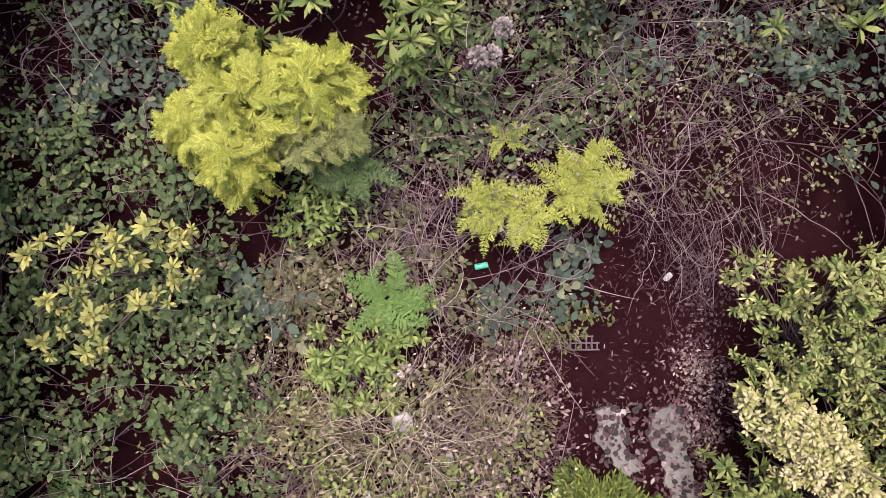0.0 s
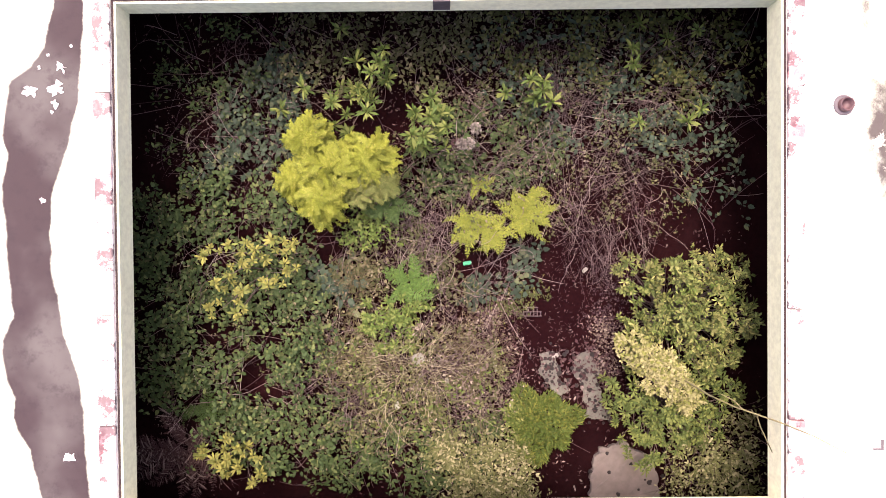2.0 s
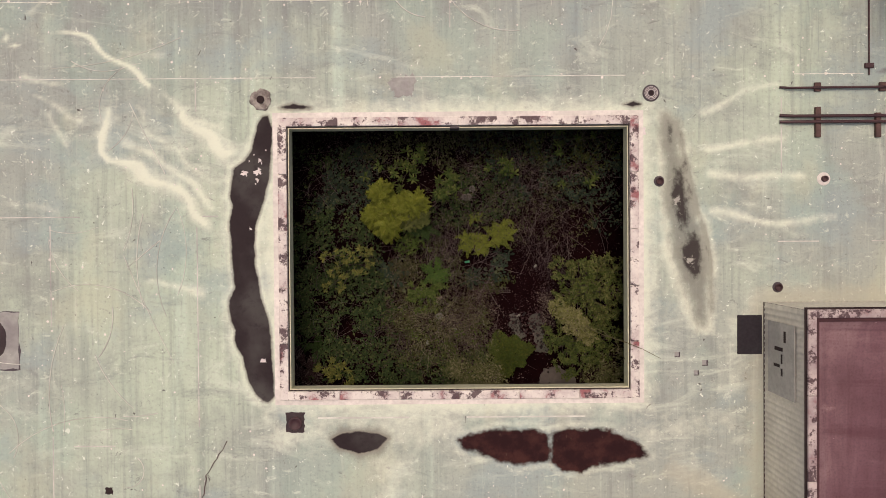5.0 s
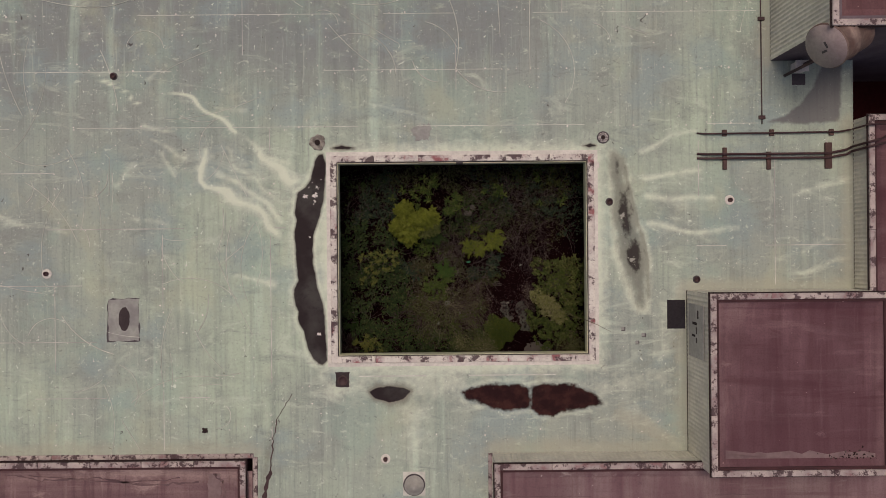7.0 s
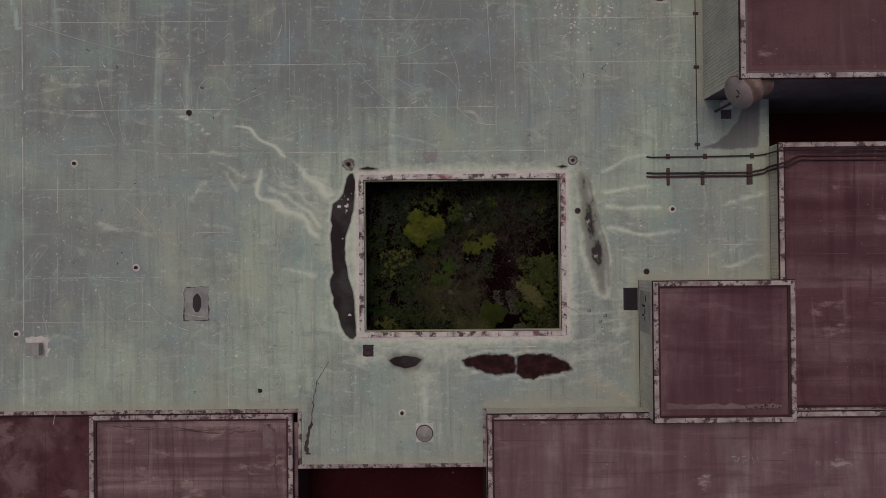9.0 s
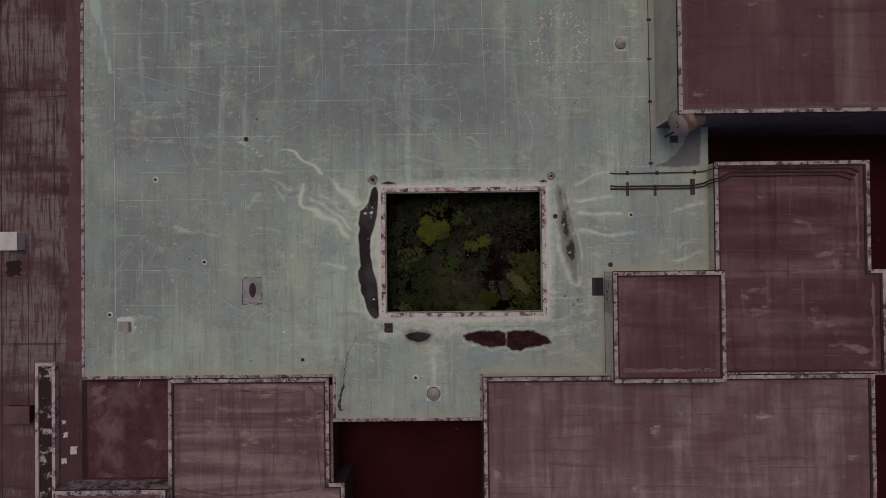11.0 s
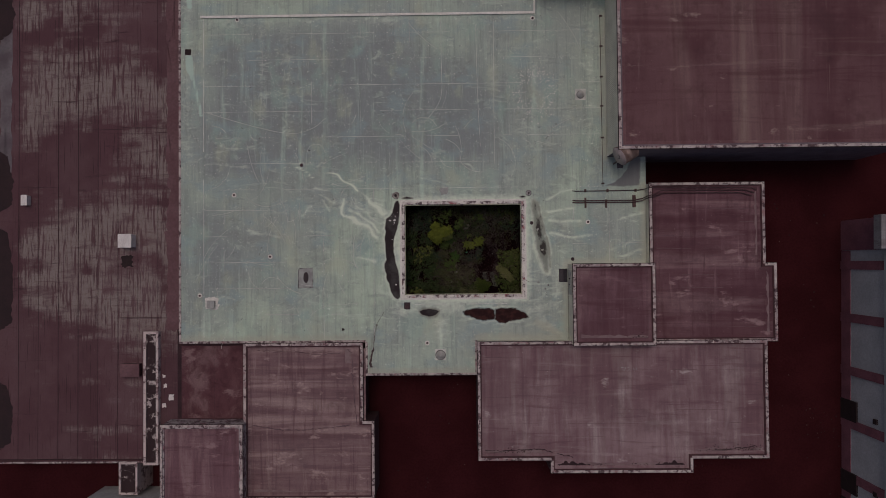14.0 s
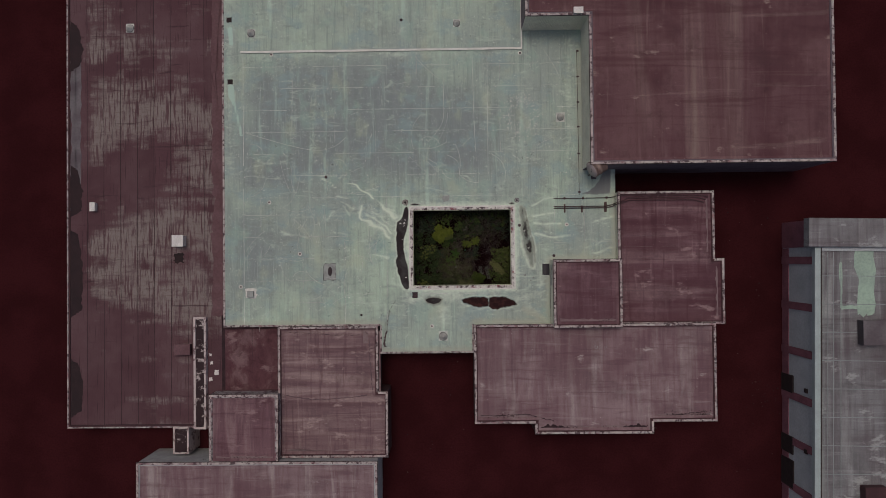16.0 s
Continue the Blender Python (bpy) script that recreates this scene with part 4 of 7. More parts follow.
# ---------- courtyard opening ----------
OPEN = [(-OX, -OY), (OX, -OY), (OX, OY), (-OX, OY)]
kerb = thing("opening_kerb", "stained white kerb and fascia round the courtyard opening", "roof kerb")
bm = bmesh.new()
for x0, y0, x1, y1 in ((-OX - 0.42, -OY - 0.42, OX + 0.42, -OY), (-OX - 0.42, OY, OX + 0.42, OY + 0.42), (-OX - 0.42, -OY, -OX, OY), (OX, -OY, OX + 0.42, OY)):
    box(bm, x0, y0, ROOF - 0.22, x1, y1, ROOF + 0.035)
part("upstand", bm, M["upstand"], kerb)
OUT = [(-OX - 0.27, OY + 0.27), (OX + 0.27, OY + 0.27), (OX + 0.27, -OY - 0.27), (-OX - 0.27, -OY - 0.27)]
OUTC = [OUT[3], OUT[2], OUT[1], OUT[0]]
copings(OUTC, ROOF + 0.04, 0.24, kerb, 1.6, 0.07, 0.0, material="kerb_coping")
bm = bmesh.new()
for x0, y0, x1, y1 in ((-OX - 0.026, -OY - 0.026, OX + 0.026, -OY), (-OX - 0.026, OY, OX + 0.026, OY + 0.026), (-OX - 0.026, -OY, -OX, OY), (OX, -OY, OX + 0.026, OY)):
    box(bm, x0, y0, ROOF + 0.03, x1, y1, ROOF + 0.042)
part("joint_strip", bm, M["black"], kerb, "black open joint inside the coping")
for i, (a, b) in enumerate(((OPEN[0], OPEN[1]), (OPEN[1], OPEN[2]), (OPEN[2], OPEN[3]), (OPEN[3], OPEN[0]))):
    a, b = Vector(a), Vector(b)
    d = (b - a).normalized()
    bm = bmesh.new()
    trim_in = 0.034 if i % 2 else 0.0
    box(bm, trim_in, 0.004, 0, (b - a).length - trim_in, 0.034, 0.40)
    bevelled(bm, 0.006)
    bmesh.ops.transform(bm, matrix=Matrix.Translation((a.x, a.y, ROOF - 0.37)) @ Matrix.Rotation(math.atan2(d.y, d.x), 4, "Z"), verts=bm.verts)
    part("fascia_board", bm, M["fascia"], kerb, "pale cream-green painted fascia board")
bm = bmesh.new()
box(bm, -0.215, OY - 0.052, ROOF - 0.30, 0.035, OY - 0.035, ROOF + 0.05)
box(bm, -0.215, OY - 0.035, ROOF + 0.031, 0.035, OY + 0.03, ROOF + 0.05)
part("bracket", bevelled(bm, 0.006), M["dark_plate"], kerb, "dark steel bracket on the fascia")
bm = bmesh.new()
ring(bm, [(-OX - 1.5, -OY - 1.5), (OX + 1.5, -OY - 1.5), (OX + 1.5, OY + 1.5), (-OX - 1.5, OY + 1.5)], OPEN, ROOF - 0.24, ROOF - 0.24, ROOF - 0.24)
tagged(part("ceiling", bm, M["wall"]), "dark soffit under the roof edge", "ceiling", "", "structure")


def glazed_screen(name, length, m):
    """A dark timber screen with posts, a low boarded base and glass."""
    w = thing(name, "dark glazed timber screen below the courtyard's roof edge", "window wall", "", "structure")
    w.matrix_world = m
    n = round(length / 1.19)
    s = length / n
    bm = bmesh.new()
    box(bm, 0, 0.0, -0.55, length, 0.12, 0.45)
    part("base_wall", bm, M["dark_boards"], w)
    bm = bmesh.new()
    box(bm, 0, 0.0, 2.1, length, 0.12, 2.4)
    part("head_rail", bm, M["timber"], w)
    for i in range(n + 1):
        bm = bmesh.new()
        x = min(max(i * s, 0.04), length - 0.04)
        box(bm, x - 0.04, -0.01, 0.45, x + 0.04, 0.11, 2.1)
        part("post", bevelled(bm, 0.006), M["timber"], w)
        if i < n:
            bm = bmesh.new()
            box(bm, i * s + 0.04, 0.045, 0.45, (i + 1) * s - 0.04, 0.055, 2.1)
            part("pane", bm, M["glass"], w)
    bm = bmesh.new()
    box(bm, 0, 2.0, -0.5, length, 2.1, 2.4)
    part("room_wall", bm, M["wall"], w)


for i, (x, y, turn, length) in enumerate(((-6.1, 5.05, 0, 12.2), (6.1, 5.05, -90, 10.1), (6.1, -5.05, 180, 12.2), (-6.1, -5.05, 90, 10.1))):
    glazed_screen("window_%d" % (i + 1), length, pose(x, y, 0, 0, 0, turn))

# ---------- the other wings ----------
BOX = [(8.53, -7.6), (14.85, -7.6), (14.85, -1.3), (8.53, -1.3)]
w = wing("stair_tower", "small square raised roof block with cream ribbed walls", BOX, 4.9, 4.68, M["felt_box"], M["wall"])
ribbed(BOX, (2, 3), 2.74, 4.8, w, 0.16, 0.018)
bm = bmesh.new()
box(bm, 8.46, -3.7, 3.05, 8.492, -1.75, 4.35)
part("wall_panel", bevelled(bm, 0.006), M["vent"], w, "pale flat wall panel with dark scrawls")
bm = bmesh.new()
for y, z, a, b in ((-2.1, 3.9, 0.3, 0.1), (-2.45, 3.6, 0.1, 0.4), (-2.7, 3.75, 0.25, 0.07), (-2.9, 3.5, 0.08, 0.3), (-3.05, 3.75, 0.2, 0.08)):
    box(bm, 8.453, y - a / 2, z - b / 2, 8.459, y + a / 2, z + b / 2)
part("scrawl", bm, M["black"], w, "dark unreadable scrawl")
BLK = [(1.06, -16.7), (6.75, -16.7), (6.75, -17.7), (17.85, -17.7), (17.85, -16.6), (23.8, -16.6), (23.8, -7.42), (1.06, -7.42)]
w = wing("south_wing", "long flat-roofed wing with streaky brown felt roof", BLK, 4.1, 3.85, M["felt"], M["wall"])
ribbed(BLK, (6, 7), 2.74, 4.0, w, 0.16, 0.018)
seam_lines([], np.arange(-16, -8, 1.05), (1.5, -16.3, 23.4, -7.8), 3.856, M["seam_dark"], w, 0.025, 0.3)
EAST = [(14.93, -7.5), (24.88, -7.5), (24.88, -1.34), (24.02, -1.34), (24.02, 5.13), (14.93, 5.13)]
w = wing("east_wing", "flat-roofed wing with dark streaked felt roof", EAST, 3.65, 3.42, M["felt_east"], M["wall"])
ribbed(EAST, (5,), 2.74, 3.56, w)
seam_lines([], np.arange(-6.4, 4.9, 1.05), (15.2, -7.1, 23.5, 4.7), 3.426, M["seam_dark"], w, 0.025, 0.4)
HALL = [(11.8, 7.43), (33.9, 7.43), (33.9, 34.0), (6.0, 34.0), (6.0, 21.1), (11.8, 21.1)]
w = wing("sports_hall", "tall hall with a plain brown felt roof and cream ribbed walls", HALL, 6.6, 6.35, M["felt_hall"], M["hall_wall"], thick=0.3)
ribbed(HALL, (4, 5), 2.74, 6.5, w)
LOW = [(-17.9, -20.1), (-7.35, -20.1), (-7.35, -13.85), (-8.25, -13.85), (-8.25, -7.54), (-17.9, -7.54)]
w = wing("low_wing", "low wing with a grey-brown felt roof in squares", LOW, 3.1, 2.86, M["felt_low"], M["wall"])
felt_sheets(w, -17.6, -13.9, -8.56, -7.86, 1.2, 1.19, 2.866, M["felt_low"])
seam_lines([], np.arange(-19.8, -14, 1.2), (-17.6, -19.8, -7.7, -14), 2.866, M["seam_dark"], w, 0.03, 0.45)
SQ = [(-24.3, -20.45), (-17.75, -20.45), (-17.75, -13.85), (-24.3, -13.85)]
w = wing("lift_tower", "small square roof block with a brown felt roof", SQ, 4.0, 3.75, M["felt_box"], M["stained_render"])
SOUTH = [(-31.2, -40.0), (-8.3, -40.0), (-8.3, -20.2), (-31.2, -20.2)]
w = wing("south_west_wing", "flat-roofed wing with a grey-brown felt roof", SOUTH, 4.2, 3.95, M["felt"], M["wall_grey"])
WEST = [(-39.1, -17.4), (-23.5, -17.4), (-23.5, -14.0), (-17.92, -14.0), (-17.92, -7.56), (-23.32, -7.56), (-23.32, 34.0), (-39.1, 34.0)]
w = thing("west_wing", "low west wing with dark patchy felt roof", "building", "school wings")
bm = bmesh.new()
ring(bm, WEST, inset(WEST, 0.25), -0.5, 1.9, 2.03)
part("wall", bm, M["wall"], w)
bm = bmesh.new()
flat(bm, inset(WEST, 0.2), 1.97)
part("roof", bm, M["felt_gap"], w, "dark felt joints under the sheets")
felt_sheets(w, -38.8, -17.1, -23.75, 33.5, 1.672, 50.6, 1.976, M["felt_west"], 0.035)
felt_sheets(w, -23.45, -13.8, -18.0, -7.65, 2.725, 6.15, 1.976, M["felt_annex"], 0.012)
copings(WEST, 2.03, 0.12, w, 2.4, 0.05, 0.02, skip=(1, 2, 3, 4, 5, 6))

# ---------- far building in the east ----------
far = thing("far_building", "grey flat-roofed building with a panelled facade", "building")
far.matrix_world = pose(32.6, 0, 0, 0, 0, -1.12)
bm = bmesh.new()
ring(bm, [(0, -60.0), (28, -60.0), (28, -0.35), (0, -0.35)], [(0.45, -59.6), (27.6, -59.6), (27.6, -0.7), (0.45, -0.7)], -0.5, 5.2, 5.5)
part("wall", bm, M["facade"], far, "blue-grey panelled wall")
bm = bmesh.new()
flat(bm, [(0.4, -59.7), (27.7, -59.7), (27.7, -0.65), (0.4, -0.65)], 5.32)
part("roof", bm, M["far_roof"], far)
bm = bmesh.new()
box(bm, -0.95, -0.35, 5.0, 28.0, 2.3, 5.95)
part("roof_ridge", bevelled(bm, 0.05), M["far_roof"], far, "raised band of the roof")
bm = bmesh.new()
box(bm, -0.1, -0.35, -0.5, 28.0, 2.2, 5.0)
part("end_wall", bm, M["pilaster"], far)
for i in range(12):
    y = -1.6 - 4.42 * i
    bm = bmesh.new()
    box(bm, -0.12, y - 0.36, -0.5, -0.003, y + 0.36, 5.1)
    part("pilaster", bm, M["pilaster"], far, "maroon pilaster")
bm = bmesh.new()
box(bm, -0.2, -59.9, 5.1, 0.32, -0.4, 5.56)
part("gutter", bm, M["gutter"], far, "pale blue-grey gutter board")
bm = bmesh.new()
box(bm, 0.33, -59.9, 5.1, 0.45, -0.4, 5.53)
part("gutter_channel", bm, M["black"], far, "dark open gutter channel")
bm = bmesh.new()
box(bm, -0.06, -59.9, -0.49, -0.004, -0.4, 0.7)
part("plinth", bm, M["pilaster"], far, "maroon plinth")
for y0, y1, z1 in ((-14.6, -12.9, 1.6), (-20.6, -18.9, 1.6), (-23.9, -21.2, 1.7)):
    bm = bmesh.new()
    box(bm, -0.14, y0, -0.49, -0.002, y1, z1)
    part("door", bm, M["black"], far, "dark doorway")
for y, z in ((-13.9, 3.9), (-19.6, 3.9)):
    bm = bmesh.new()
    box(bm, -0.16, y - 0.2, z - 0.25, -0.002, y + 0.2, z + 0.2)
    part("wall_lamp", bevelled(bm, 0.02), M["black"], far, "small dark wall lamp")

# ---------- things on the main roof ----------
M["flashing"] = surface("pale_grey_flashing", (0.36, 0.35, 0.31), (0.09, 0.07, 0.065), 5.0, 14.0, 0.7, 0.5)
M["bitumen"] = surface("black_bitumen", (0.028, 0.016, 0.019), (0.05, 0.034, 0.037), 3.0, 14.0, 0.7, 0.5)


def bar(bm, a, b, r, sides=8):
    """A straight round bar from a to b."""
    a, b = Vector(a), Vector(b)
    m = Matrix.Translation(a) @ (b - a).to_track_quat("Z", "Y").to_matrix().to_4x4()
    cyl(bm, r, r, 0, (b - a).length, sides, m)


def ragged_patch(name, label, x, y, sx, sy, z, material, g, category="roof patch", turn=0.0, rough=0.04, group="roof patches", bits=6, oval=False):
    """A thin patch with an uneven edge stuck to the roof."""
    bm = bmesh.new()
    corners = [(-sx / 2, -sy / 2), (sx / 2, -sy / 2), (sx / 2, sy / 2), (-sx / 2, sy / 2)]
    pts = []
    for (ax, ay), (bx, by) in zip(corners, corners[1:] + corners[:1]):
        for t in np.arange(0, 1, 1 / bits):
            pts.append((ax + (bx - ax) * t + g.normal(0, rough), ay + (by - ay) * t + g.normal(0, rough)))
    if oval:
        k = [1 + g.normal(0, 0.04) for _ in range(28)]
        pts = [(sx / 2 * k[i] * math.cos(i * math.pi / 14), sy / 2 * k[i] * math.sin(i * math.pi / 14)) for i in range(28)]
    top = [bm.verts.new((px_, py_, 0.006)) for px_, py_ in pts]
    low = [bm.verts.new((px_ * 1.02, py_ * 1.02, -0.012)) for px_, py_ in pts]
    mid = bm.verts.new((0, 0, 0.007))
    for i in range(len(pts)):
        j = (i + 1) % len(pts)
        bm.faces.new((top[i], top[j], mid))
        bm.faces.new((low[i], low[j], top[j], top[i]))
    bmesh.ops.transform(bm, matrix=pose(x, y, z, 0, 0, turn), verts=bm.verts)
    return tagged(part(name, bm, material), label, category, group)


def dome_vent(x, y, z, r, label="weathered grey domed roof vent on a square base", plate=1.15):
    """A stepped round cowl on a square flashing."""
    v = thing("roof_vent", label, "roof vent", "roof vents", at=(x, y, z))
    bm = bmesh.new()
    box(bm, -r * plate, -r * plate, -0.02, r * plate, r * (plate + 0.15), 0.03)
    part("flashing", bevelled(bm, 0.01), M["seam"], v, "weathered square flashing")

    bm = bmesh.new()
    lathe(bm, [(r, 0.02), (r, 0.14), (r * 0.9, 0.15), (r * 0.86, 0.2), (r * 0.64, 0.22), (r * 0.6, 0.3), (r * 0.38, 0.32), (r * 0.34, 0.4), (r * 0.05, 0.44)])
    cowl = part("cowl", bm, M["vent"], v)
    bm = bmesh.new()
    lathe(bm, [(r * 1.12, 0.03), (r * 1.12, 0.06), (r * 0.99, 0.07)])
    part("base_ring", bm, M["dark_plate"], cowl, "dark ring at the cowl's foot")
    return v


def roof_drain(x, y, z, r, rim_mat, label, crumple, g):
    """A round outlet: flange, bowl, dark throat."""
    d = thing("roof_drain", label, "roof drain", "roof drains", at=(x, y, z))
    bm = bmesh.new()
    n = 40
    rings = []
    for q, h in ((1.0, 0.0), (0.97, 0.02), (0.86, 0.03), (0.8, 0.012), (0.7, 0.032), (0.62, 0.014), (0.52, 0.03), (0.42, 0.02), (0.34, 0.012)):
        row = []
        for i in range(n):
            a = 2 * math.pi * i / n
            k = 1 + crumple * (0.07 * math.sin(3 * a + 1 + 4 * q) + 0.05 * math.sin(7 * a + 3 * q) + g.normal(0, 0.02)) * (q > 0.5)
            row.append(bm.verts.new((r * q * k * math.cos(a), r * q * k * math.sin(a), h + crumple * g.normal(0, 0.012))))
        rings.append(row)
    for a_, b_ in zip(rings, rings[1:]):
        for i in range(n):
            bm.faces.new((a_[i], a_[(i + 1) % n], b_[(i + 1) % n], b_[i])).smooth = True
    flange = part("flange", bm, rim_mat, d)
    if not crumple:
        bm = bmesh.new()
        lathe(bm, [(r * 1.18, 0.0), (r * 1.16, 0.02), (r * 0.96, 0.026)], 32)
        part("rim", bm, M["dark_plate"], flange)
    bm = bmesh.new()
    lathe(bm, [(r * 0.36, 0.03), (r * 0.36, 0.036), (r * 0.3, 0.037), (0.01, 0.034)], 24)
    part("throat", bm, M["black"], flange, "black outlet hole")
    return d


g = np.random.default_rng(90)
roof_drain(-5.48, 4.45, ROOF + 0.005, 0.3, M["flashing"], "roof outlet with crumpled grey flashing", 1.0, g)
roof_drain(5.38, 4.55, ROOF + 0.005, 0.2, M["white"], "round white roof outlet with a dark rim", 0.0, g)
ragged_patch("roof_patch", "dark square bitumen patch round an old outlet", -4.61, -4.57, 0.52, 0.56, ROOF, M["bitumen"], g, rough=0.012)
bm = bmesh.new()
lathe(bm, [(0.19, 0.0), (0.19, 0.05), (0.16, 0.06), (0.13, 0.05), (0.11, 0.02), (0.02, 0.015)], 28, pose(-4.6, -4.6, ROOF + 0.006))
tagged(part("outlet_ring", bm, M["pipe"]), "old round outlet ring in a dark patch", "roof drain", "roof drains")
ragged_patch("roof_patch", "grey repair patch with curled corners", -1.53, 4.8, 0.6, 0.58, ROOF, M["patch"], g, rough=0.06)
ragged_patch("roof_patch", "large grey rectangular repair patch with a dark wet spot", -12.9, -2.23, 1.15, 1.6, ROOF, M["patch"], g, rough=0.02)
ragged_patch("roof_patch", "dark bitumen edge of the grey repair patch", -12.92, -2.23, 1.21, 1.66, ROOF - 0.004, M["dark_plate"], g, rough=0.025)
ragged_patch("damp_shadow_spot", "dark damp oval on a grey patch", -12.88, -2.2, 0.42, 0.9, ROOF + 0.009, M["bitumen"], g, "stain", 0, 0.02, oval=True)
ragged_patch("skylight", "dark flat rectangular glass skylight panel", 8.11, -2.2, 0.68, 1.08, ROOF + 0.01, M["skylight"], g, "skylight", 0, 0.0, "")
for x, y, q in ((6.09, -2.74, 0.15), (6.86, -2.98, 0.16), (6.62, -3.26, 0.14)):
    f = thing("small_flashing", "small square worn flashing on the roof", "flashing", "small flashings", at=(x, y, ROOF))
    bm = bmesh.new()
    box(bm, -q / 2, -q / 2, -0.01, q / 2, q / 2, 0.012)
    part("plate", bevelled(bm, 0.004), M["patch"], f)
    bm = bmesh.new()
    box(bm, -q / 2, -q / 2, 0.012, q / 2, -q / 3, 0.02)
    box(bm, q / 4, -q / 3.2, 0.012, q / 2, q / 2, 0.02)
    part("edge_strip", bm, M["dark_plate"], f)
for x, y, q in ((-5.6, 2.44, 0.3), (-5.96, 2.41, 0.22), (-5.51, 2.75, 0.18), (-5.81, 0.86, 0.1), (-5.49, -2.84, 0.22), (-5.6, 2.22, 0.12), (-5.36, 3.04, 0.06), (-5.82, 2.74, 0.06), (-5.69, 2.92, 0.05), (-5.65, 2.11, 0.05)):
    ragged_patch("paint_flake", "white flake of old roof paint in the dark ponding stain", x, y, q * 0.5, q * 0.66, ROOF - 0.004, M["white"], g, "paint flake", 40 * q * 9, q * 0.1, "paint flakes", 4)
ragged_patch("roof_patch", "small white repair patch near the kerb", 5.17, 3.5, 0.1, 0.22, ROOF + 0.004, M["white"], g, rough=0.01)
dome_vent(-1.92, -8.58, ROOF, 0.37)
dome_vent(9.7, 12.55, ROOF, 0.29, plate=1.5)
dome_vent(-20.4, 21.2, ROOF + 0.09, 0.34)
dome_vent(-0.29, 21.87, ROOF + 0.09, 0.3)
dome_vent(-32.79, 22.2, 1.97, 0.36)


def pipe_stub(x, y, z, r, label, ring_mat, collar=2.2):
    """A short vent pipe in a pale collar."""
    p = thing("vent_pipe", label, "vent pipe", "vent pipes", at=(x, y, z))
    bm = bmesh.new()
    lathe(bm, [(r * collar, 0.0), (r * collar * 0.95, 0.015), (r * 1.2, 0.03), (r * 1.15, 0.02)], 20)
    part("collar", bm, ring_mat, p)
    bm = bmesh.new()
    lathe(bm, [(r, -0.02), (r, 0.1), (r * 0.8, 0.1), (r * 0.78, 0.03), (0.005, 0.025)], 18)
    part("pipe", bm, M["pipe"], p)


for x, y in ((-15.8, -0.45), (-3.0, -7.6), (10.18, 2.13), (-18.76, 4.62), (-18.47, 19.11), (5.86, 18.9), (-21.6, -3.6)):
    pipe_stub(x, y, ROOF + 0.004, 0.085, "short vent pipe in a pale worn collar", M["upstand"])
for x, y in ((8.9, -0.88), (-5.69, 22.3), (5.6, 2.1), (-13.2, 7.03)):
    pipe_stub(x, y, ROOF + (0.09 if y > 20 else 0.0), 0.1, "short dark vent pipe on the roof", M["dark_plate"], 1.5)


def roof_box(name, label, category, x, y, z, sx, sy, sz, body, lid, group=""):
    b = thing(name, label, category, group, at=(x, y, z))
    bm = bmesh.new()
    box(bm, -sx / 2, -sy / 2, 0, sx / 2, sy / 2, sz)
    part("body", bevelled(bm, 0.015), body, b)
    bm = bmesh.new()
    box(bm, -sx / 2 - 0.04, -sy / 2 - 0.04, sz, sx / 2 + 0.04, sy / 2 + 0.04, sz + 0.05)
    part("lid", bevelled(bm, 0.015), lid, b)
    return b


roof_box("vent_box", "small grey box vent on a pale flashing", "roof vent", -20.6, -4.3, ROOF, 0.55, 0.55, 0.35, M["vent"], M["patch"], "roof vents")
ragged_patch("roof_patch", "pale square flashing round a box vent", -20.62, -4.25, 1.1, 1.0, ROOF, M["upstand"], g, rough=0.05)
for x, y in ((-22.55, 16.5), (-22.62, 22.6), (-9.85, -6.46)):
    s_ = 0.2 if y < 0 else 0.5
    ragged_patch("dark_outlet", "dark square roof outlet", x, y, s_, s_ * 0.95, ROOF + 0.004, M["black"], g, "roof drain", 0, 0.01, "roof drains")

# pipe runs in the east
BLOCK_Y = ((9.99, 3.28, 4.12), (11.66, 3.27, 3.95), (13.93, 3.29, 4.28))
for x, y0, y1 in BLOCK_Y:
    bm = bmesh.new()
    w_ = 0.13 if x > 13 else 0.075
    box(bm, x - w_, y0, ROOF, x + w_, y1, ROOF + 0.09)
    tagged(part("pipe_support", bevelled(bm, 0.012), M["timber"]), "dark timber sleeper under roof pipes", "support", "pipe supports")
for x in (9.99, 11.79, 14.06):
    bm = bmesh.new()
    box(bm, x - 0.09, 4.55, ROOF, x + 0.09, 4.8, ROOF + 0.07)
    tagged(part("pipe_support", bevelled(bm, 0.012), M["timber"]), "small dark block under a roof pipe", "support", "pipe supports")


def pipe_run(name, label, pts, r):
    pts = [np.array(p, float) for p in pts]
    fine = []
    for a, b in zip(pts, pts[1:]):
        fine += [a, a * 0.9 + b * 0.1, a * 0.1 + b * 0.9]
    fine.append(pts[-1])
    v, f = tubes([np.array(fine)], np.array([[r, r]]), 8)
    return tagged(quads(name, v, f, M["pipe"], None, "", True), label, "pipe", "roof pipes")


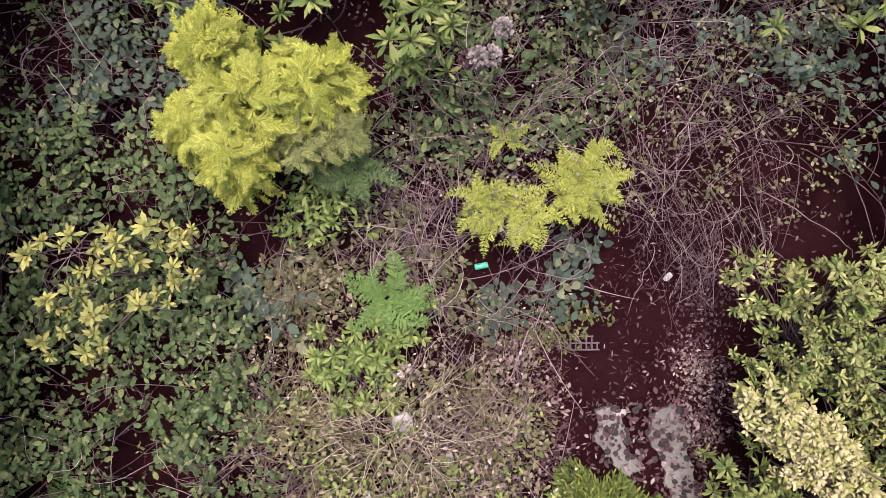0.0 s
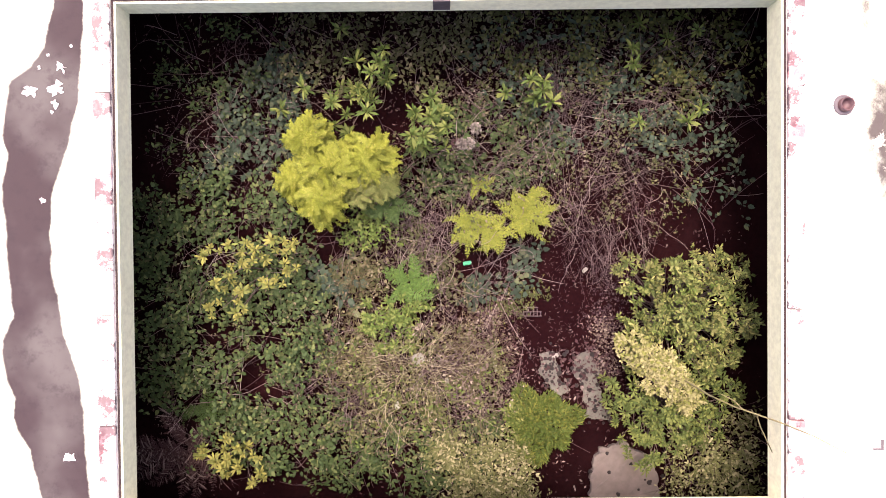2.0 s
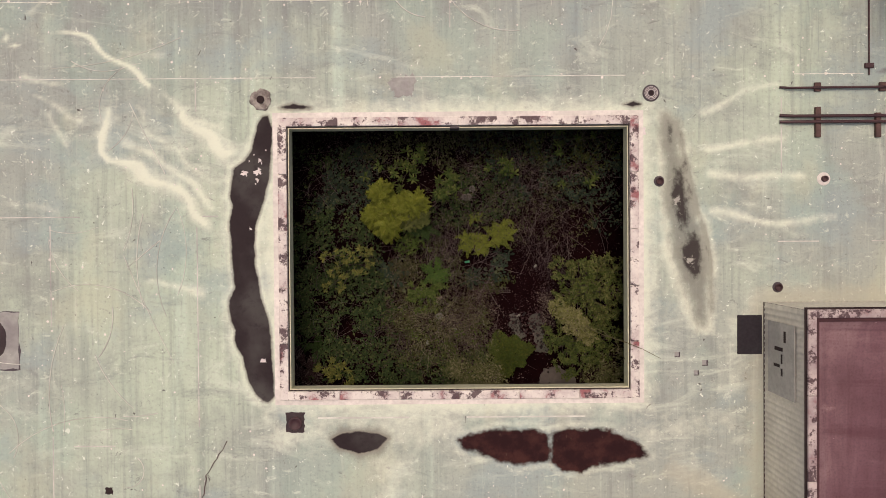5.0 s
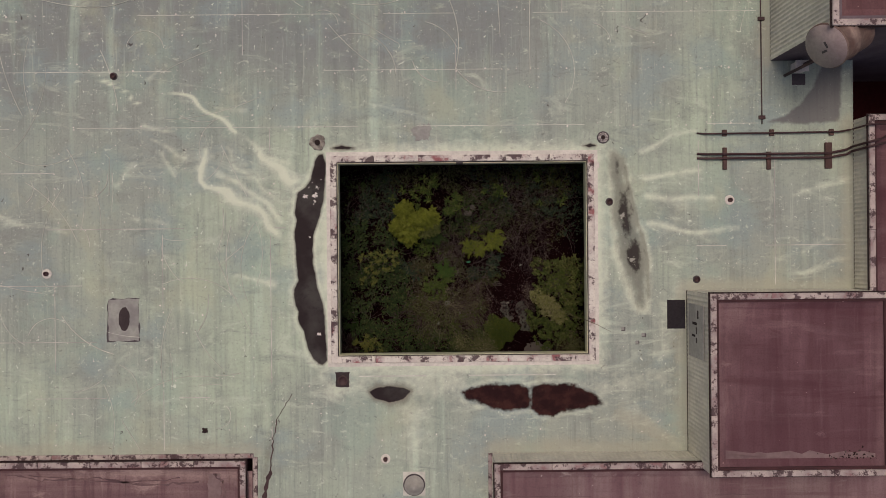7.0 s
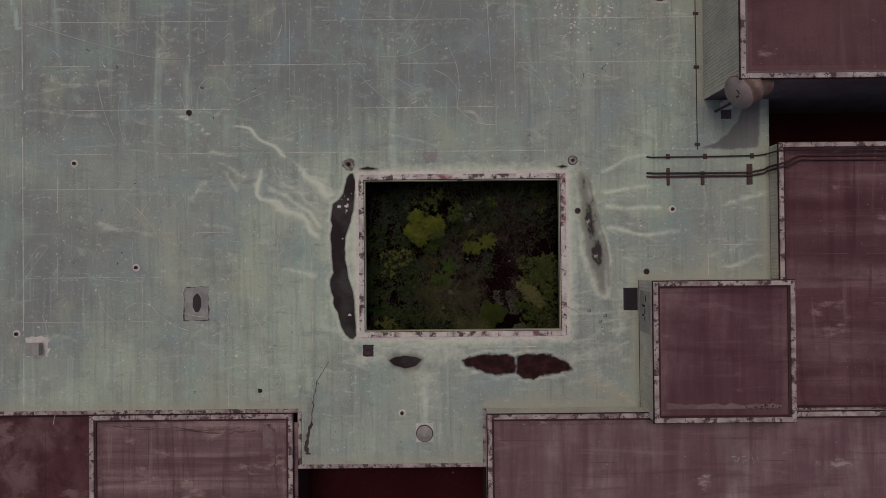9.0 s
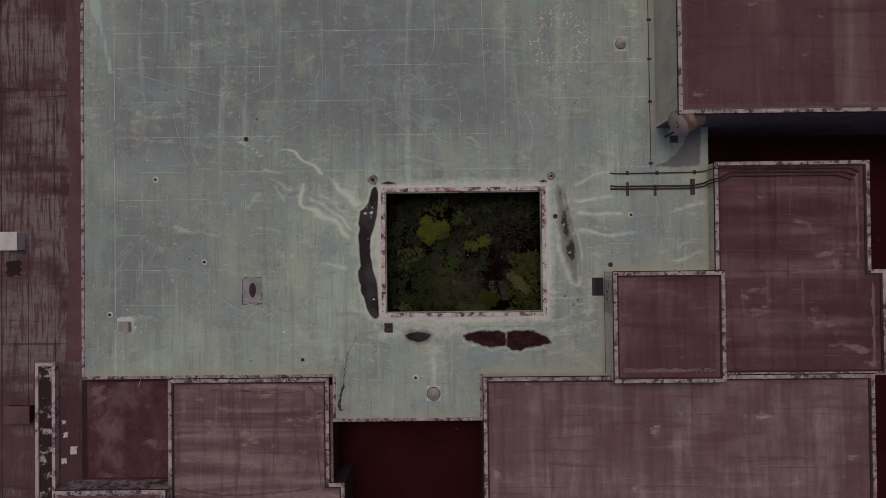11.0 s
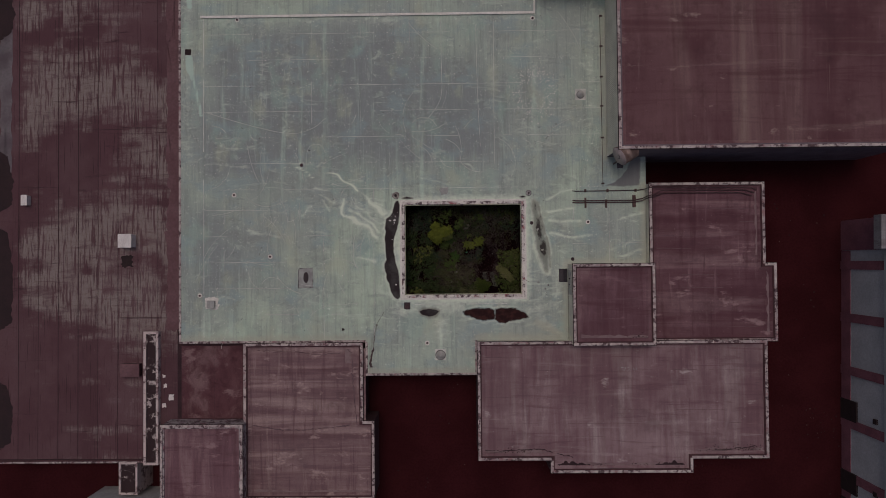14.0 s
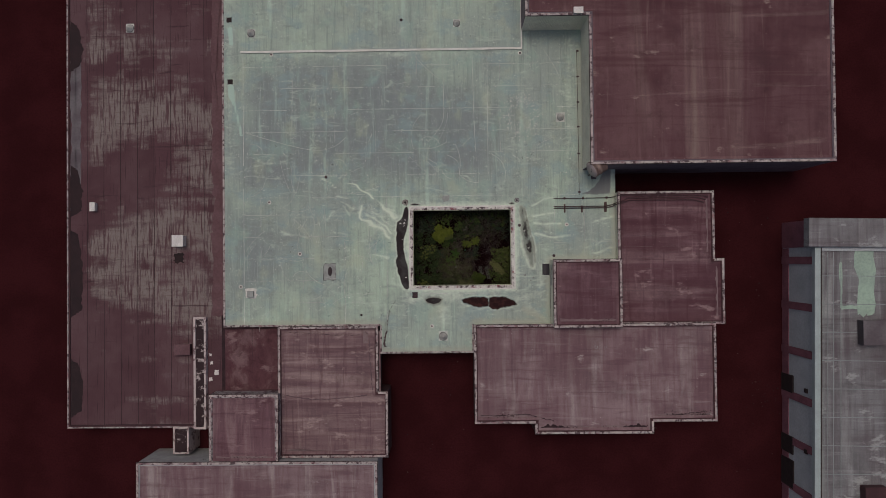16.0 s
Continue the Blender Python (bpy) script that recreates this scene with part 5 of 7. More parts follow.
zp = ROOF + 0.12
pipe_run("roof_pipe", "dark conduit running east over the roof", [(8.94, 4.68, ROOF + 0.02), (9.2, 4.64, zp - 0.02), (12.5, 4.66, zp - 0.02), (14.3, 4.68, zp - 0.02), (14.75, 4.75, zp), (14.8, 4.76, 3.75), (15.4, 4.78, 3.75), (23.0, 4.72, 3.5), (23.5, 4.5, 3.5)], 0.035)
pipe_run("roof_pipe", "dark pipe on timber sleepers", [(8.94, 3.9, ROOF + 0.02), (9.3, 3.86, zp), (13.9, 3.86, zp), (14.6, 4.0, zp), (14.78, 4.1, zp), (14.8, 4.12, 3.75), (15.3, 4.25, 3.75), (15.9, 4.55, 3.5), (22.6, 4.52, 3.5), (23.3, 4.3, 3.5)], 0.045)
pipe_run("roof_pipe", "dark pipe on timber sleepers", [(8.94, 3.72, ROOF + 0.02), (9.3, 3.7, zp), (13.9, 3.7, zp), (14.6, 3.82, zp), (14.76, 3.92, zp), (14.8, 3.95, 3.75), (15.4, 4.1, 3.75), (16.0, 4.35, 3.5), (22.2, 4.32, 3.5), (23.1, 4.05, 3.5)], 0.045)
pipe_run("roof_cable", "dark cable along the hall's wall foot", [(11.43, 5.0, ROOF + 0.03), (11.42, 7.5, ROOF + 0.03), (11.4, 12.0, ROOF + 0.03), (11.36, 19.0, ROOF + 0.03)], 0.022)
for y in (5.25, 9.0, 11.6, 14.0, 16.5, 19.0):
    bm = bmesh.new()
    box(bm, 11.3, y - 0.06, ROOF, 11.55, y + 0.08, ROOF + 0.07)
    tagged(part("cable_clip", bevelled(bm, 0.01), M["pipe"]), "dark block holding a roof cable", "support", "cable clips")

# big capped duct at the hall's corner
duct = thing("exhaust_duct", "round rusty steel duct with flat cap at the hall corner", "duct", at=(11.98, 6.95, 5.9))
axis_m = Vector((-0.84, -0.50, 0.2)).to_track_quat("Z", "Y").to_matrix().to_4x4()
bm = bmesh.new()
lathe(bm, [(0.74, -1.25), (0.74, -0.62), (0.77, -0.62), (0.77, -0.56), (0.74, -0.56), (0.74, -0.05), (0.78, -0.05), (0.78, 0.0), (0.75, 0.02), (0.73, 0.02)], 40, axis_m)
part("duct_body", bm, M["rusty"], duct, "rust-streaked steel drum")
bm = bmesh.new()
lathe(bm, [(0.75, 0.021), (0.75, 0.034), (0.02, 0.05)], 40, axis_m)
part("cap", bm, M["duct_cap"], duct, "flat grey end cap")
bm = bmesh.new()
for dx, dy, w_, h_ in ((-0.05, 0.06, 0.22, 0.07), (0.12, -0.12, 0.08, 0.2)):
    box(bm, dx - w_ / 2, dy - h_ / 2, 0.045, dx + w_ / 2, dy + h_ / 2, 0.06, axis_m)
part("nameplate", bm, M["dark_plate"], duct, "small dark plate")
bm = bmesh.new()
bar(bm, (0.35, -0.1, -0.65), (0.35, -0.1, -3.17), 0.06)
bar(bm, (0.85, 0.2, -0.7), (0.85, 0.2, -3.17), 0.06)
part("strut", bm, M["pipe"], duct)
roof_box("junction_box", "small white box on the roof beside the duct", "box", 12.75, 7.1, ROOF, 0.42, 0.34, 0.4, M["white"], M["white"])
ragged_patch("cover_plate", "dark square plate beside a white box", 12.85, 6.7, 0.5, 0.42, ROOF + 0.006, M["dark_plate"], g, "cover plate", 0, 0.0, "")
roof_box("air_handler", "pale air handling box on the hall roof's edge", "vent unit", 10.75, 21.4, 6.4, 0.8, 0.5, 0.5, M["vent"], M["white"])

# droppings, seam rivets and old drag marks
def splats(name, label, places, size, z, material, g):
    n = len(places)
    p = np.concatenate([places, np.full((n, 1), z)], 1)
    q = size * g.uniform(0.4, 1.5, n)
    v, f = blades(p, random_dirs(n, 0, 0.01, g), np.tile([0, 0, 1.0], (n, 1)), q, q * g.uniform(0.4, 1.0, n), ROUND, 0.0, 0.0)
    return tagged(quads(name, v, f, material), label, "dirt", "", "stuff")


def drag_marks(n, g):
    pts = []
    for _ in range(n):
        x, y = g.uniform(-21, -7.5), g.uniform(-6.5, 12)
        if g.random() < 0.25:
            x, y = g.uniform(-6, 11), g.uniform(5.5, 17)
        a, turn = g.uniform(0, 6.3), g.normal(0, 0.35)
        step = g.uniform(0.1, 0.42)
        line = []
        for i in range(10):
            line.append((x, y, ROOF + 0.006))
            x, y, a = x + step * math.cos(a), y + step * math.sin(a), a + turn * 0.3
        if max(p[0] for p in line) < -7.0 or min(p[1] for p in line) > 5.2:
            pts.append(line)
    n = len(pts)
    v, f = tubes(pts, g.uniform(0.007, 0.017, (n, 2)), 4)
    return tagged(quads("drag_marks", v, f, M["seam_pale"]), "thin pale curved drag marks on the roof", "dirt", "", "stuff")

# ---------- courtyard floor ----------
COURT_DROP = 0.28            # the courtyard lies this much below the plants' working level
roof_things = set(bpy.data.objects)


def height(x, y):
    """The uneven soil of the courtyard."""
    return 0.06 + 0.05 * np.sin(1.7 * x + 0.6) * np.cos(1.3 * y) + 0.03 * np.sin(4.1 * x - 1.1) * np.sin(3.7 * y + 0.4)


cx_, cy_ = np.meshgrid(np.linspace(-6.1, 6.1, 123), np.linspace(-5.05, 5.05, 102))
cz_ = height(cx_, cy_) + rng.normal(0, 0.008, cx_.shape)
r_, c_ = np.meshgrid(np.arange(101), np.arange(122), indexing="ij")
k_ = (r_ * 123 + c_).ravel()
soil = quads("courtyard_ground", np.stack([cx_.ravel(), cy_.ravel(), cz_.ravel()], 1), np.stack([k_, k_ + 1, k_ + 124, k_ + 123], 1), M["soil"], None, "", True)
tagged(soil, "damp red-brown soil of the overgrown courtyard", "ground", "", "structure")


# ---------- plant helpers ----------
def unit(v):
    return v / (np.linalg.norm(v, axis=-1, keepdims=True) + 1e-9)


LEAF = ((0.0, 0.10), (0.30, 0.85), (0.62, 0.95), (1.0, 0.03))
ROUND = ((0.0, 0.25), (0.25, 1.0), (0.65, 0.9), (1.0, 0.05))
LANCE = ((0.0, 0.12), (0.35, 0.75), (0.68, 1.0), (1.0, 0.06))
NEEDLE = ((0.0, 0.7), (1.0, 0.1))


def blades(pos, d, up, length, width, shape=LEAF, droop=0.25, crease=0.25):
    """Leaf blades: each one a strip with a midrib, creased and bent down towards its tip."""
    pos, d = np.asarray(pos, float), unit(np.asarray(d, float))
    side = unit(np.cross(d, up))
    nrm = np.cross(side, d)
    n, k = len(pos), len(shape)
    length, width = np.broadcast_to(length, n)[:, None], np.broadcast_to(width, n)[:, None]
    cols = []
    for s, w in shape:
        mid = pos + d * length * s - nrm * length * droop * s * s
        half = side * width * 0.5 * w
        lift = nrm * width * 0.5 * w * crease
        cols.append(np.stack([mid - half + lift, mid, mid + half + lift], 1))
    v = np.stack(cols, 1).reshape(-1, 3)
    b = np.arange(n)[:, None, None] * (3 * k) + (np.arange(k - 1) * 3)[None, :, None] + np.arange(2)[None, None, :]
    f = np.stack([b, b + 1, b + 4, b + 3], -1).reshape(-1, 4)
    return v, f


def slivers(pos, d, side, length, width):
    """Flat narrow blades of one face each."""
    a = pos - side * width[:, None] * 0.3
    b = pos + side * width[:, None] * 0.3
    m = pos + d * length[:, None] * 0.55
    c = m + side * width[:, None] * 0.5
    e = m - side * width[:, None] * 0.5
    tip = pos + d * length[:, None]
    v = np.stack([a, b, c, e, tip + side * width[:, None] * 0.06, tip - side * width[:, None] * 0.06], 1).reshape(-1, 3)
    k = np.arange(len(pos))[:, None] * 6
    f = np.concatenate([k + np.array([0, 1, 2, 3]), k + np.array([3, 2, 4, 5])])
    return v, f


def merge(pieces):
    vs, fs, o = [], [], 0
    for v, f in pieces:
        vs.append(v), fs.append(f + o)
        o += len(v)
    return np.concatenate(vs), np.concatenate(fs)


def random_dirs(n, tilt_lo, tilt_hi, g):
    """Directions with a random bearing and an elevation between two angles, in degrees."""
    a, e = g.uniform(0, 2 * np.pi, n), np.radians(g.uniform(tilt_lo, tilt_hi, n))
    return np.stack([np.cos(a) * np.cos(e), np.sin(a) * np.cos(e), np.sin(e)], 1)


def tilted_up(n, amount, g):
    return unit(np.array([0, 0, 1.0]) + g.normal(0, amount, (n, 3)))


CLEAR = (0.36, -0.2, 0.26)       # bare soil round the can


def scatter(outline, n, g, clump=0.0, size=0.45):
    """Places inside an outline; clump thins them out into clumps with gaps."""
    o = np.array(outline)
    got = []
    total = 0
    while total < n:
        p = g.uniform(o.min(0), o.max(0), (n * 2, 2))
        p = p[inside(outline, p[:, 0], p[:, 1])]
        if clump:
            w = np.array([noise.noise((x / size, y / size, o[0, 0])) for x, y in p])
            p = p[w * 1.6 + 0.5 > g.uniform(0, 1, len(p)) * clump + (clump - 1) * 0.2]
        got.append(p)
        total += len(p)
    return np.concatenate(got)[:n] + g.normal(0, 0.11, (n, 2))


def whorl_mesh(name, n, length, width, g, material, lift=(5, 35), inner=4):
    """A rosette of leaves at a shoot's tip."""
    a = np.arange(n) * 2 * np.pi / n + g.normal(0, 0.34, n)
    e = np.radians(g.uniform(lift[0] - 12, lift[1] + 14, n))
    d = np.stack([np.cos(a) * np.cos(e), np.sin(a) * np.cos(e), np.sin(e)], 1)
    le = length * g.uniform(0.55, 1.15, n)
    out = [blades(d * 0.015, d, np.tile([0, 0, 1.0], (n, 1)), le, width * g.uniform(0.75, 1.2, n), LANCE, 0.34, 0.3)]
    a = g.uniform(0, 2 * np.pi, inner)
    e = np.radians(g.uniform(45, 75, inner))
    d = np.stack([np.cos(a) * np.cos(e), np.sin(a) * np.cos(e), np.sin(e)], 1)
    out.append(blades(d * 0.01, d, np.tile([0.1, 0, 1.0], (inner, 1)), length * g.uniform(0.35, 0.6, inner), width * 0.6, LANCE, 0.1, 0.4))
    v, f = merge(out)
    ob = quads(name, v, f, material)
    me = ob.data
    bpy.data.objects.remove(ob)
    return me


def stems(tips, base, g, parent, r0=0.012, r1=0.004, k=6, material=None, label=""):
    """Bent stems from a base out to every tip, each one a part."""
    tips = np.asarray(tips, float)
    n = len(tips)
    b = np.broadcast_to(np.asarray(base, float), (n, 3)) + np.concatenate([g.normal(0, 0.08, (n, 2)), np.zeros((n, 1))], 1)
    t = np.linspace(0, 1, k)[None, :, None]
    mid = (b + tips) / 2 + g.normal(0, 0.12, (n, 3)) + np.array([0, 0, 0.12])
    path = (1 - t) ** 2 * b[:, None] + 2 * t * (1 - t) * mid[:, None] + t * t * tips[:, None]
    for i in range(n):
        v, f = tubes(path[i:i + 1], np.array([[r0, r1]]), 4)
        quads("stem", v, f, material or M["bark"], parent, label, True)


def whorl_shrub(name, label, spots, meshes, base, g, category="shrub", sink=0.0):
    """A shrub whose shoots end in leaf rosettes: spots are (x, y, z, size)."""
    b = (base[0], base[1], float(height(base[0], base[1])))
    s = thing(name, label, category, at=b)
    stems([(x - b[0], y - b[1], z - b[2] - 0.02) for x, y, z, q in spots[::1 if len(spots) < 20 else 3]], (0, 0, -0.05), g, s)
    for i, (x, y, z, q) in enumerate(spots):
        o = new("leaf_whorl", meshes[i % len(meshes)])
        o.parent = s
        o.matrix_basis = pose(x - b[0], y - b[1], z - b[2], g.normal(0, 14), g.normal(0, 14), g.uniform(0, 360)) @ Matrix.Scale(q, 4)
    return s


def leafy_patch(name, label, outline, n, z0, z1, size, material, g, clump=1.0, shape=LEAF, aspect=0.58, category="ground cover", twigs=60):
    """Undergrowth: leaves in small sprays at uneven heights, over a tangle of runners."""
    s = thing(name, label, category, kind="")
    per = 5
    c = scatter(outline, n // per, g, clump)
    c = c[np.hypot(c[:, 0] - CLEAR[0], c[:, 1] - CLEAR[1]) > CLEAR[2]]
    hz = np.array([0.5 + 0.5 * noise.noise((x * 1.1, y * 1.1, 3.3)) for x, y in c])
    h = z0 + (z1 - z0) * np.clip(0.25 + 0.75 * hz + g.normal(0, 0.14, len(c)), 0, 1.15)
    p = np.repeat(np.stack([c[:, 0], c[:, 1], h], 1), per, 0)
    d = random_dirs(len(p), -18, 30, g)
    q = size * g.uniform(0.45, 1.4, len(p))
    p = p + d * (q * g.uniform(0.05, 0.7, len(p)))[:, None] + g.normal(0, 0.03, p.shape)
    v, f = blades(p, d, tilted_up(len(p), 0.28, g), q, q * aspect * g.uniform(0.8, 1.15, len(p)), shape, 0.2, 0.2)
    tagged(quads("leaves", v, f, material, s), "", "", "", "stuff")
    a = scatter(outline, twigs, g)
    b = a + g.normal(0, 0.55, a.shape)
    t = np.linspace(0, 1, 6)[None, :, None]
    a3 = np.concatenate([a, height(a[:, :1], a[:, 1:])], 1)
    b3 = np.concatenate([b, np.full((len(b), 1), (z0 + z1) / 2)], 1)
    m3 = (a3 + b3) / 2 + np.array([0, 0, 0.3]) + g.normal(0, 0.15, a3.shape)
    path = (1 - t) ** 2 * a3[:, None] + 2 * t * (1 - t) * m3[:, None] + t * t * b3[:, None]
    v, f = tubes(path, np.tile([0.007, 0.003], (len(a), 1)), 4)
    tagged(quads("runner_tangle", v, f, M["cane"], s), "", "", "", "stuff")
    return s


def spray(g, length=0.42, count=60):
    """One feathery plume along +x: short leaflets all round a bent axis."""
    t = np.sort(g.uniform(0.05, 1.0, count))
    axis = np.stack([length * t, 0.05 * np.sin(2.5 * t) * g.normal(0, 1), -0.10 * length * t * t], 1)
    a = g.uniform(0, 2 * np.pi, count)
    open_ = np.radians(g.normal(46, 10, count))
    d = np.stack([np.cos(open_), np.sin(open_) * np.cos(a), np.sin(open_) * np.sin(a) * 0.35], 1)
    le = (0.05 + 0.07 * (1 - t)) * g.uniform(0.7, 1.25, count)
    pos = [axis, axis + d * le[:, None] * 0.4, axis + d * le[:, None] * 0.65, np.zeros((1, 3))]
    turn = unit(np.cross(d, [0, 0, 1.0]))
    ds = [d, unit(d + 0.8 * turn), unit(d - 0.8 * turn), np.array([[1, 0, -0.1]])]
    ls = [le, le * 0.5, le * 0.45, np.array([length])]
    w = [np.full(count, 0.0095), np.full(count, 0.0075), np.full(count, 0.0075), np.array([0.008])]
    return np.concatenate(pos), np.concatenate([np.concatenate(ds), np.concatenate(ls)[:, None], np.concatenate(w)[:, None]], 1)


def feathery(name, label, domes, n, g, material, base, length=0.42, category="conifer", under=None, lean=(-8, 30)):
    """A bush of flat feathery sprays over domes (x, y, z, rx, ry, rz)."""
    b = (base[0], base[1], float(height(base[0], base[1])))
    s = thing(name, label, category, at=b)
    kinds = [spray(np.random.default_rng(40 + i), length) for i in range(7)]
    groups = ([], [])
    tips = []
    for i in range(n):
        x, y, z, rx, ry, rz = domes[i % len(domes)]
        a = g.uniform(0, 2 * np.pi)
        rad = math.sqrt(g.uniform(0, 1))
        o = np.array([x + rx * rad * math.cos(a), y + ry * rad * math.sin(a), z + rz * math.sqrt(max(0, 1 - rad * rad)) + g.normal(0, 0.05)])
        if g.random() < 0.3:
            o[2] -= g.uniform(0.1, 0.4)
        bearing = math.degrees(a) + g.normal(0, 35)
        q = g.uniform(0.7, 1.2)
        m = np.array(pose(0, 0, 0, g.normal(0, 26), -g.uniform(*lean) + 30 * rad, bearing).to_3x3())
        p, d = kinds[i % 7]
        pp = (p * q - np.array([length * q * 0.5, 0, 0])) @ m.T + o - np.array(b)
        dd = d[:, :3] @ m.T
        sd = unit(np.cross(dd, m[:, 2]))
        low = under and rad > 0.55 and g.random() < under[1]
        groups[1 if low else 0].append(slivers(pp, unit(dd), sd, d[:, 3] * q, d[:, 4] * q))
        if i % 6 == 0:
            tips.append(o - np.array(b))
    for k, mat in ((0, material), (1, under[0] if under else None)):
        if groups[k]:
            v, f = merge(groups[k])
            tagged(quads("foliage", v, f, mat, s), "", "", "", "stuff")
    stems(tips, (0, 0, -0.05), g, s, 0.02, 0.004)
    return s


def fern(name, label, x, y, fronds, length, material, g, z=None, rise=(20, 55)):
    """A fern: a ring of arching fronds with toothed leaflets."""
    z = float(height(x, y)) if z is None else z
    s = thing(name, label, "fern", "ferns", at=(x, y, z))
    for i in range(fronds):
        a = 2 * math.pi * i / fronds + g.normal(0, 0.45)
        le = length * g.uniform(0.5, 1.15)
        e = math.radians(g.uniform(*rise))
        k = 26
        t = np.linspace(0.08, 1, k)
        curl = g.normal(0, 0.5)
        r = le * t * math.cos(e) * (1 + 0.1 * t)
        up = le * (t * math.sin(e) - 0.55 * t * t * math.sin(e) * 1.1)
        axis = np.stack([r * np.cos(a + curl * t * t), r * np.sin(a + curl * t * t), up], 1) + g.normal(0, 0.004, (k, 3))
        d = unit(np.gradient(axis, axis=0))
        sd = unit(np.cross(d, [0, 0, 1.0]))
        w = le * 0.22 * np.sin(np.pi * np.clip(t ** 0.8, 0.06, 0.97)) ** 0.8 * g.uniform(0.75, 1.15, k)
        pos, dirs, ls = [], [], []
        for q in (-1, 1):
            lat = unit(sd * q + d * 0.55 + g.normal(0, 0.16, d.shape))
            pos.append(axis), dirs.append(lat), ls.append(w)
            for u in (0.22, 0.4, 0.58, 0.76):
                for q2 in (-1, 1):
                    pos.append(axis + lat * w[:, None] * u), dirs.append(unit(lat + q2 * d * 1.1 + g.normal(0, 0.2, d.shape))), ls.append(w * 0.3 * (1.2 - u * 0.8))
        pos, dirs, ls = np.concatenate(pos), np.concatenate(dirs), np.concatenate(ls)
        v, f = slivers(pos, dirs, unit(np.cross(dirs, [0, 0, 1.0])), ls, np.maximum(ls * 0.13, 0.007))
        tv, tf = tubes(axis[None], np.array([[0.005, 0.002]]), 4)
        v, f = merge([(v, f), (tv, tf)])
        quads("frond", v, f, material, s)
    return s


def canes(name, label, outline, n, z0, z1, g, material, reach=1.0, r=(0.0046, 0.002), side_twigs=True, heading=None):
    """A tangle of arching dead canes."""
    s = thing(name, label, "dead bramble")
    a = scatter(outline, n, g)
    ang = g.uniform(0, 2 * np.pi, n) if heading is None else g.normal(heading, 0.5, n)
    le = reach * g.uniform(0.45, 1.3, n)
    b = a + np.stack([np.cos(ang), np.sin(ang)], 1) * le[:, None]
    b[:, 0], b[:, 1] = np.clip(b[:, 0], -5.6, 5.6), np.clip(b[:, 1], -4.6, 4.6)
    za, zb = g.uniform(0.02, z1 * 0.7, n), g.uniform(z0, z1, n)
    k = 9
    t = np.linspace(0, 1, k)[None, :, None]
    a3, b3 = np.concatenate([a, za[:, None]], 1), np.concatenate([b, zb[:, None]], 1)
    m3 = (a3 + b3) / 2 + g.normal(0, 0.28, (n, 3)) + np.array([0, 0, 0.35])
    path = (1 - t) ** 2 * a3[:, None] + 2 * t * (1 - t) * m3[:, None] + t * t * b3[:, None] + g.normal(0, 0.012, (n, k, 3))
    rad = g.uniform(0.6, 1.3, (n, 1)) * np.array([r])
    near = np.min(np.hypot(path[..., 0] - CLEAR[0], path[..., 1] - CLEAR[1]), axis=1)
    path, rad = path[near > CLEAR[2]], rad[near > CLEAR[2]]

    single = len(path) // 3
    for i in range(single):
        v, f = tubes(path[i:i + 1], rad[i:i + 1], 4)
        quads("cane", v, f, material, s, "", True)
    out = [tubes(path[single:], rad[single:], 4)]
    if side_twigs:
        o = path[:, 2:8].reshape(-1, 3)
        o = o[g.random(len(o)) < 0.55]
        d = random_dirs(len(o), -20, 40, g) * g.uniform(0.08, 0.38, (len(o), 1))
        p2 = np.stack([o, o + d * 0.5 + g.normal(0, 0.02, d.shape), o + d], 1)
        out.append(tubes(p2, np.tile([0.0026, 0.0014], (len(o), 1)), 3))
    v, f = merge(out)
    tagged(quads("cane_tangle", v, f, material, s, "", True), "", "", "", "stuff")
    return s


def loose_leaves(name, label, outline, n, size, material, g, clump=0.0, aspect=0.4, lift=0.012, category="leaf litter"):
    p = scatter(outline, n, g, clump)
    z = height(p[:, 0], p[:, 1]) + lift + g.uniform(0, 0.03, n)
    q = size * g.uniform(0.4, 1.35, n)
    v, f = blades(np.stack([p[:, 0], p[:, 1], z], 1), random_dirs(n, -4, 14, g), tilted_up(n, 0.25, g), q, q * aspect * g.uniform(0.5, 1.5, n), LEAF, 0.1, 0.3)
    return tagged(quads(name, v, f, material), label, category, "", "stuff")


G = np.random.default_rng
W_RHODO = [whorl_mesh("rhododendron_whorl", 15, 0.15, 0.036, G(i), M["whorl"], (0, 42), 9) for i in range(4)]
W_YELLOW = [whorl_mesh("yellow_whorl", 10, 0.105, 0.042, G(10 + i), M["yellow"], (0, 45), 6) for i in range(4)]
W_OLIVE = [whorl_mesh("olive_whorl", 9, 0.105, 0.036, G(20 + i), M["olive"]) for i in range(5)]
W_LIME = [whorl_mesh("lime_whorl", 9, 0.105, 0.036, G(25 + i), M["lime"]) for i in range(4)]
W_GREEN = [whorl_mesh("laurel_whorl", 11, 0.115, 0.034, G(60 + i), M["laurel"], (0, 40), 6) for i in range(4)]
W_CREAM = [whorl_mesh("cream_whorl", 10, 0.062, 0.026, G(30 + i), M["cream"], (15, 55), 7) for i in range(4)]
W_BRIGHT = [whorl_mesh("bright_whorl", 9, 0.11, 0.036, G(50 + i), M["bright"], (0, 30), 4) for i in range(4)]


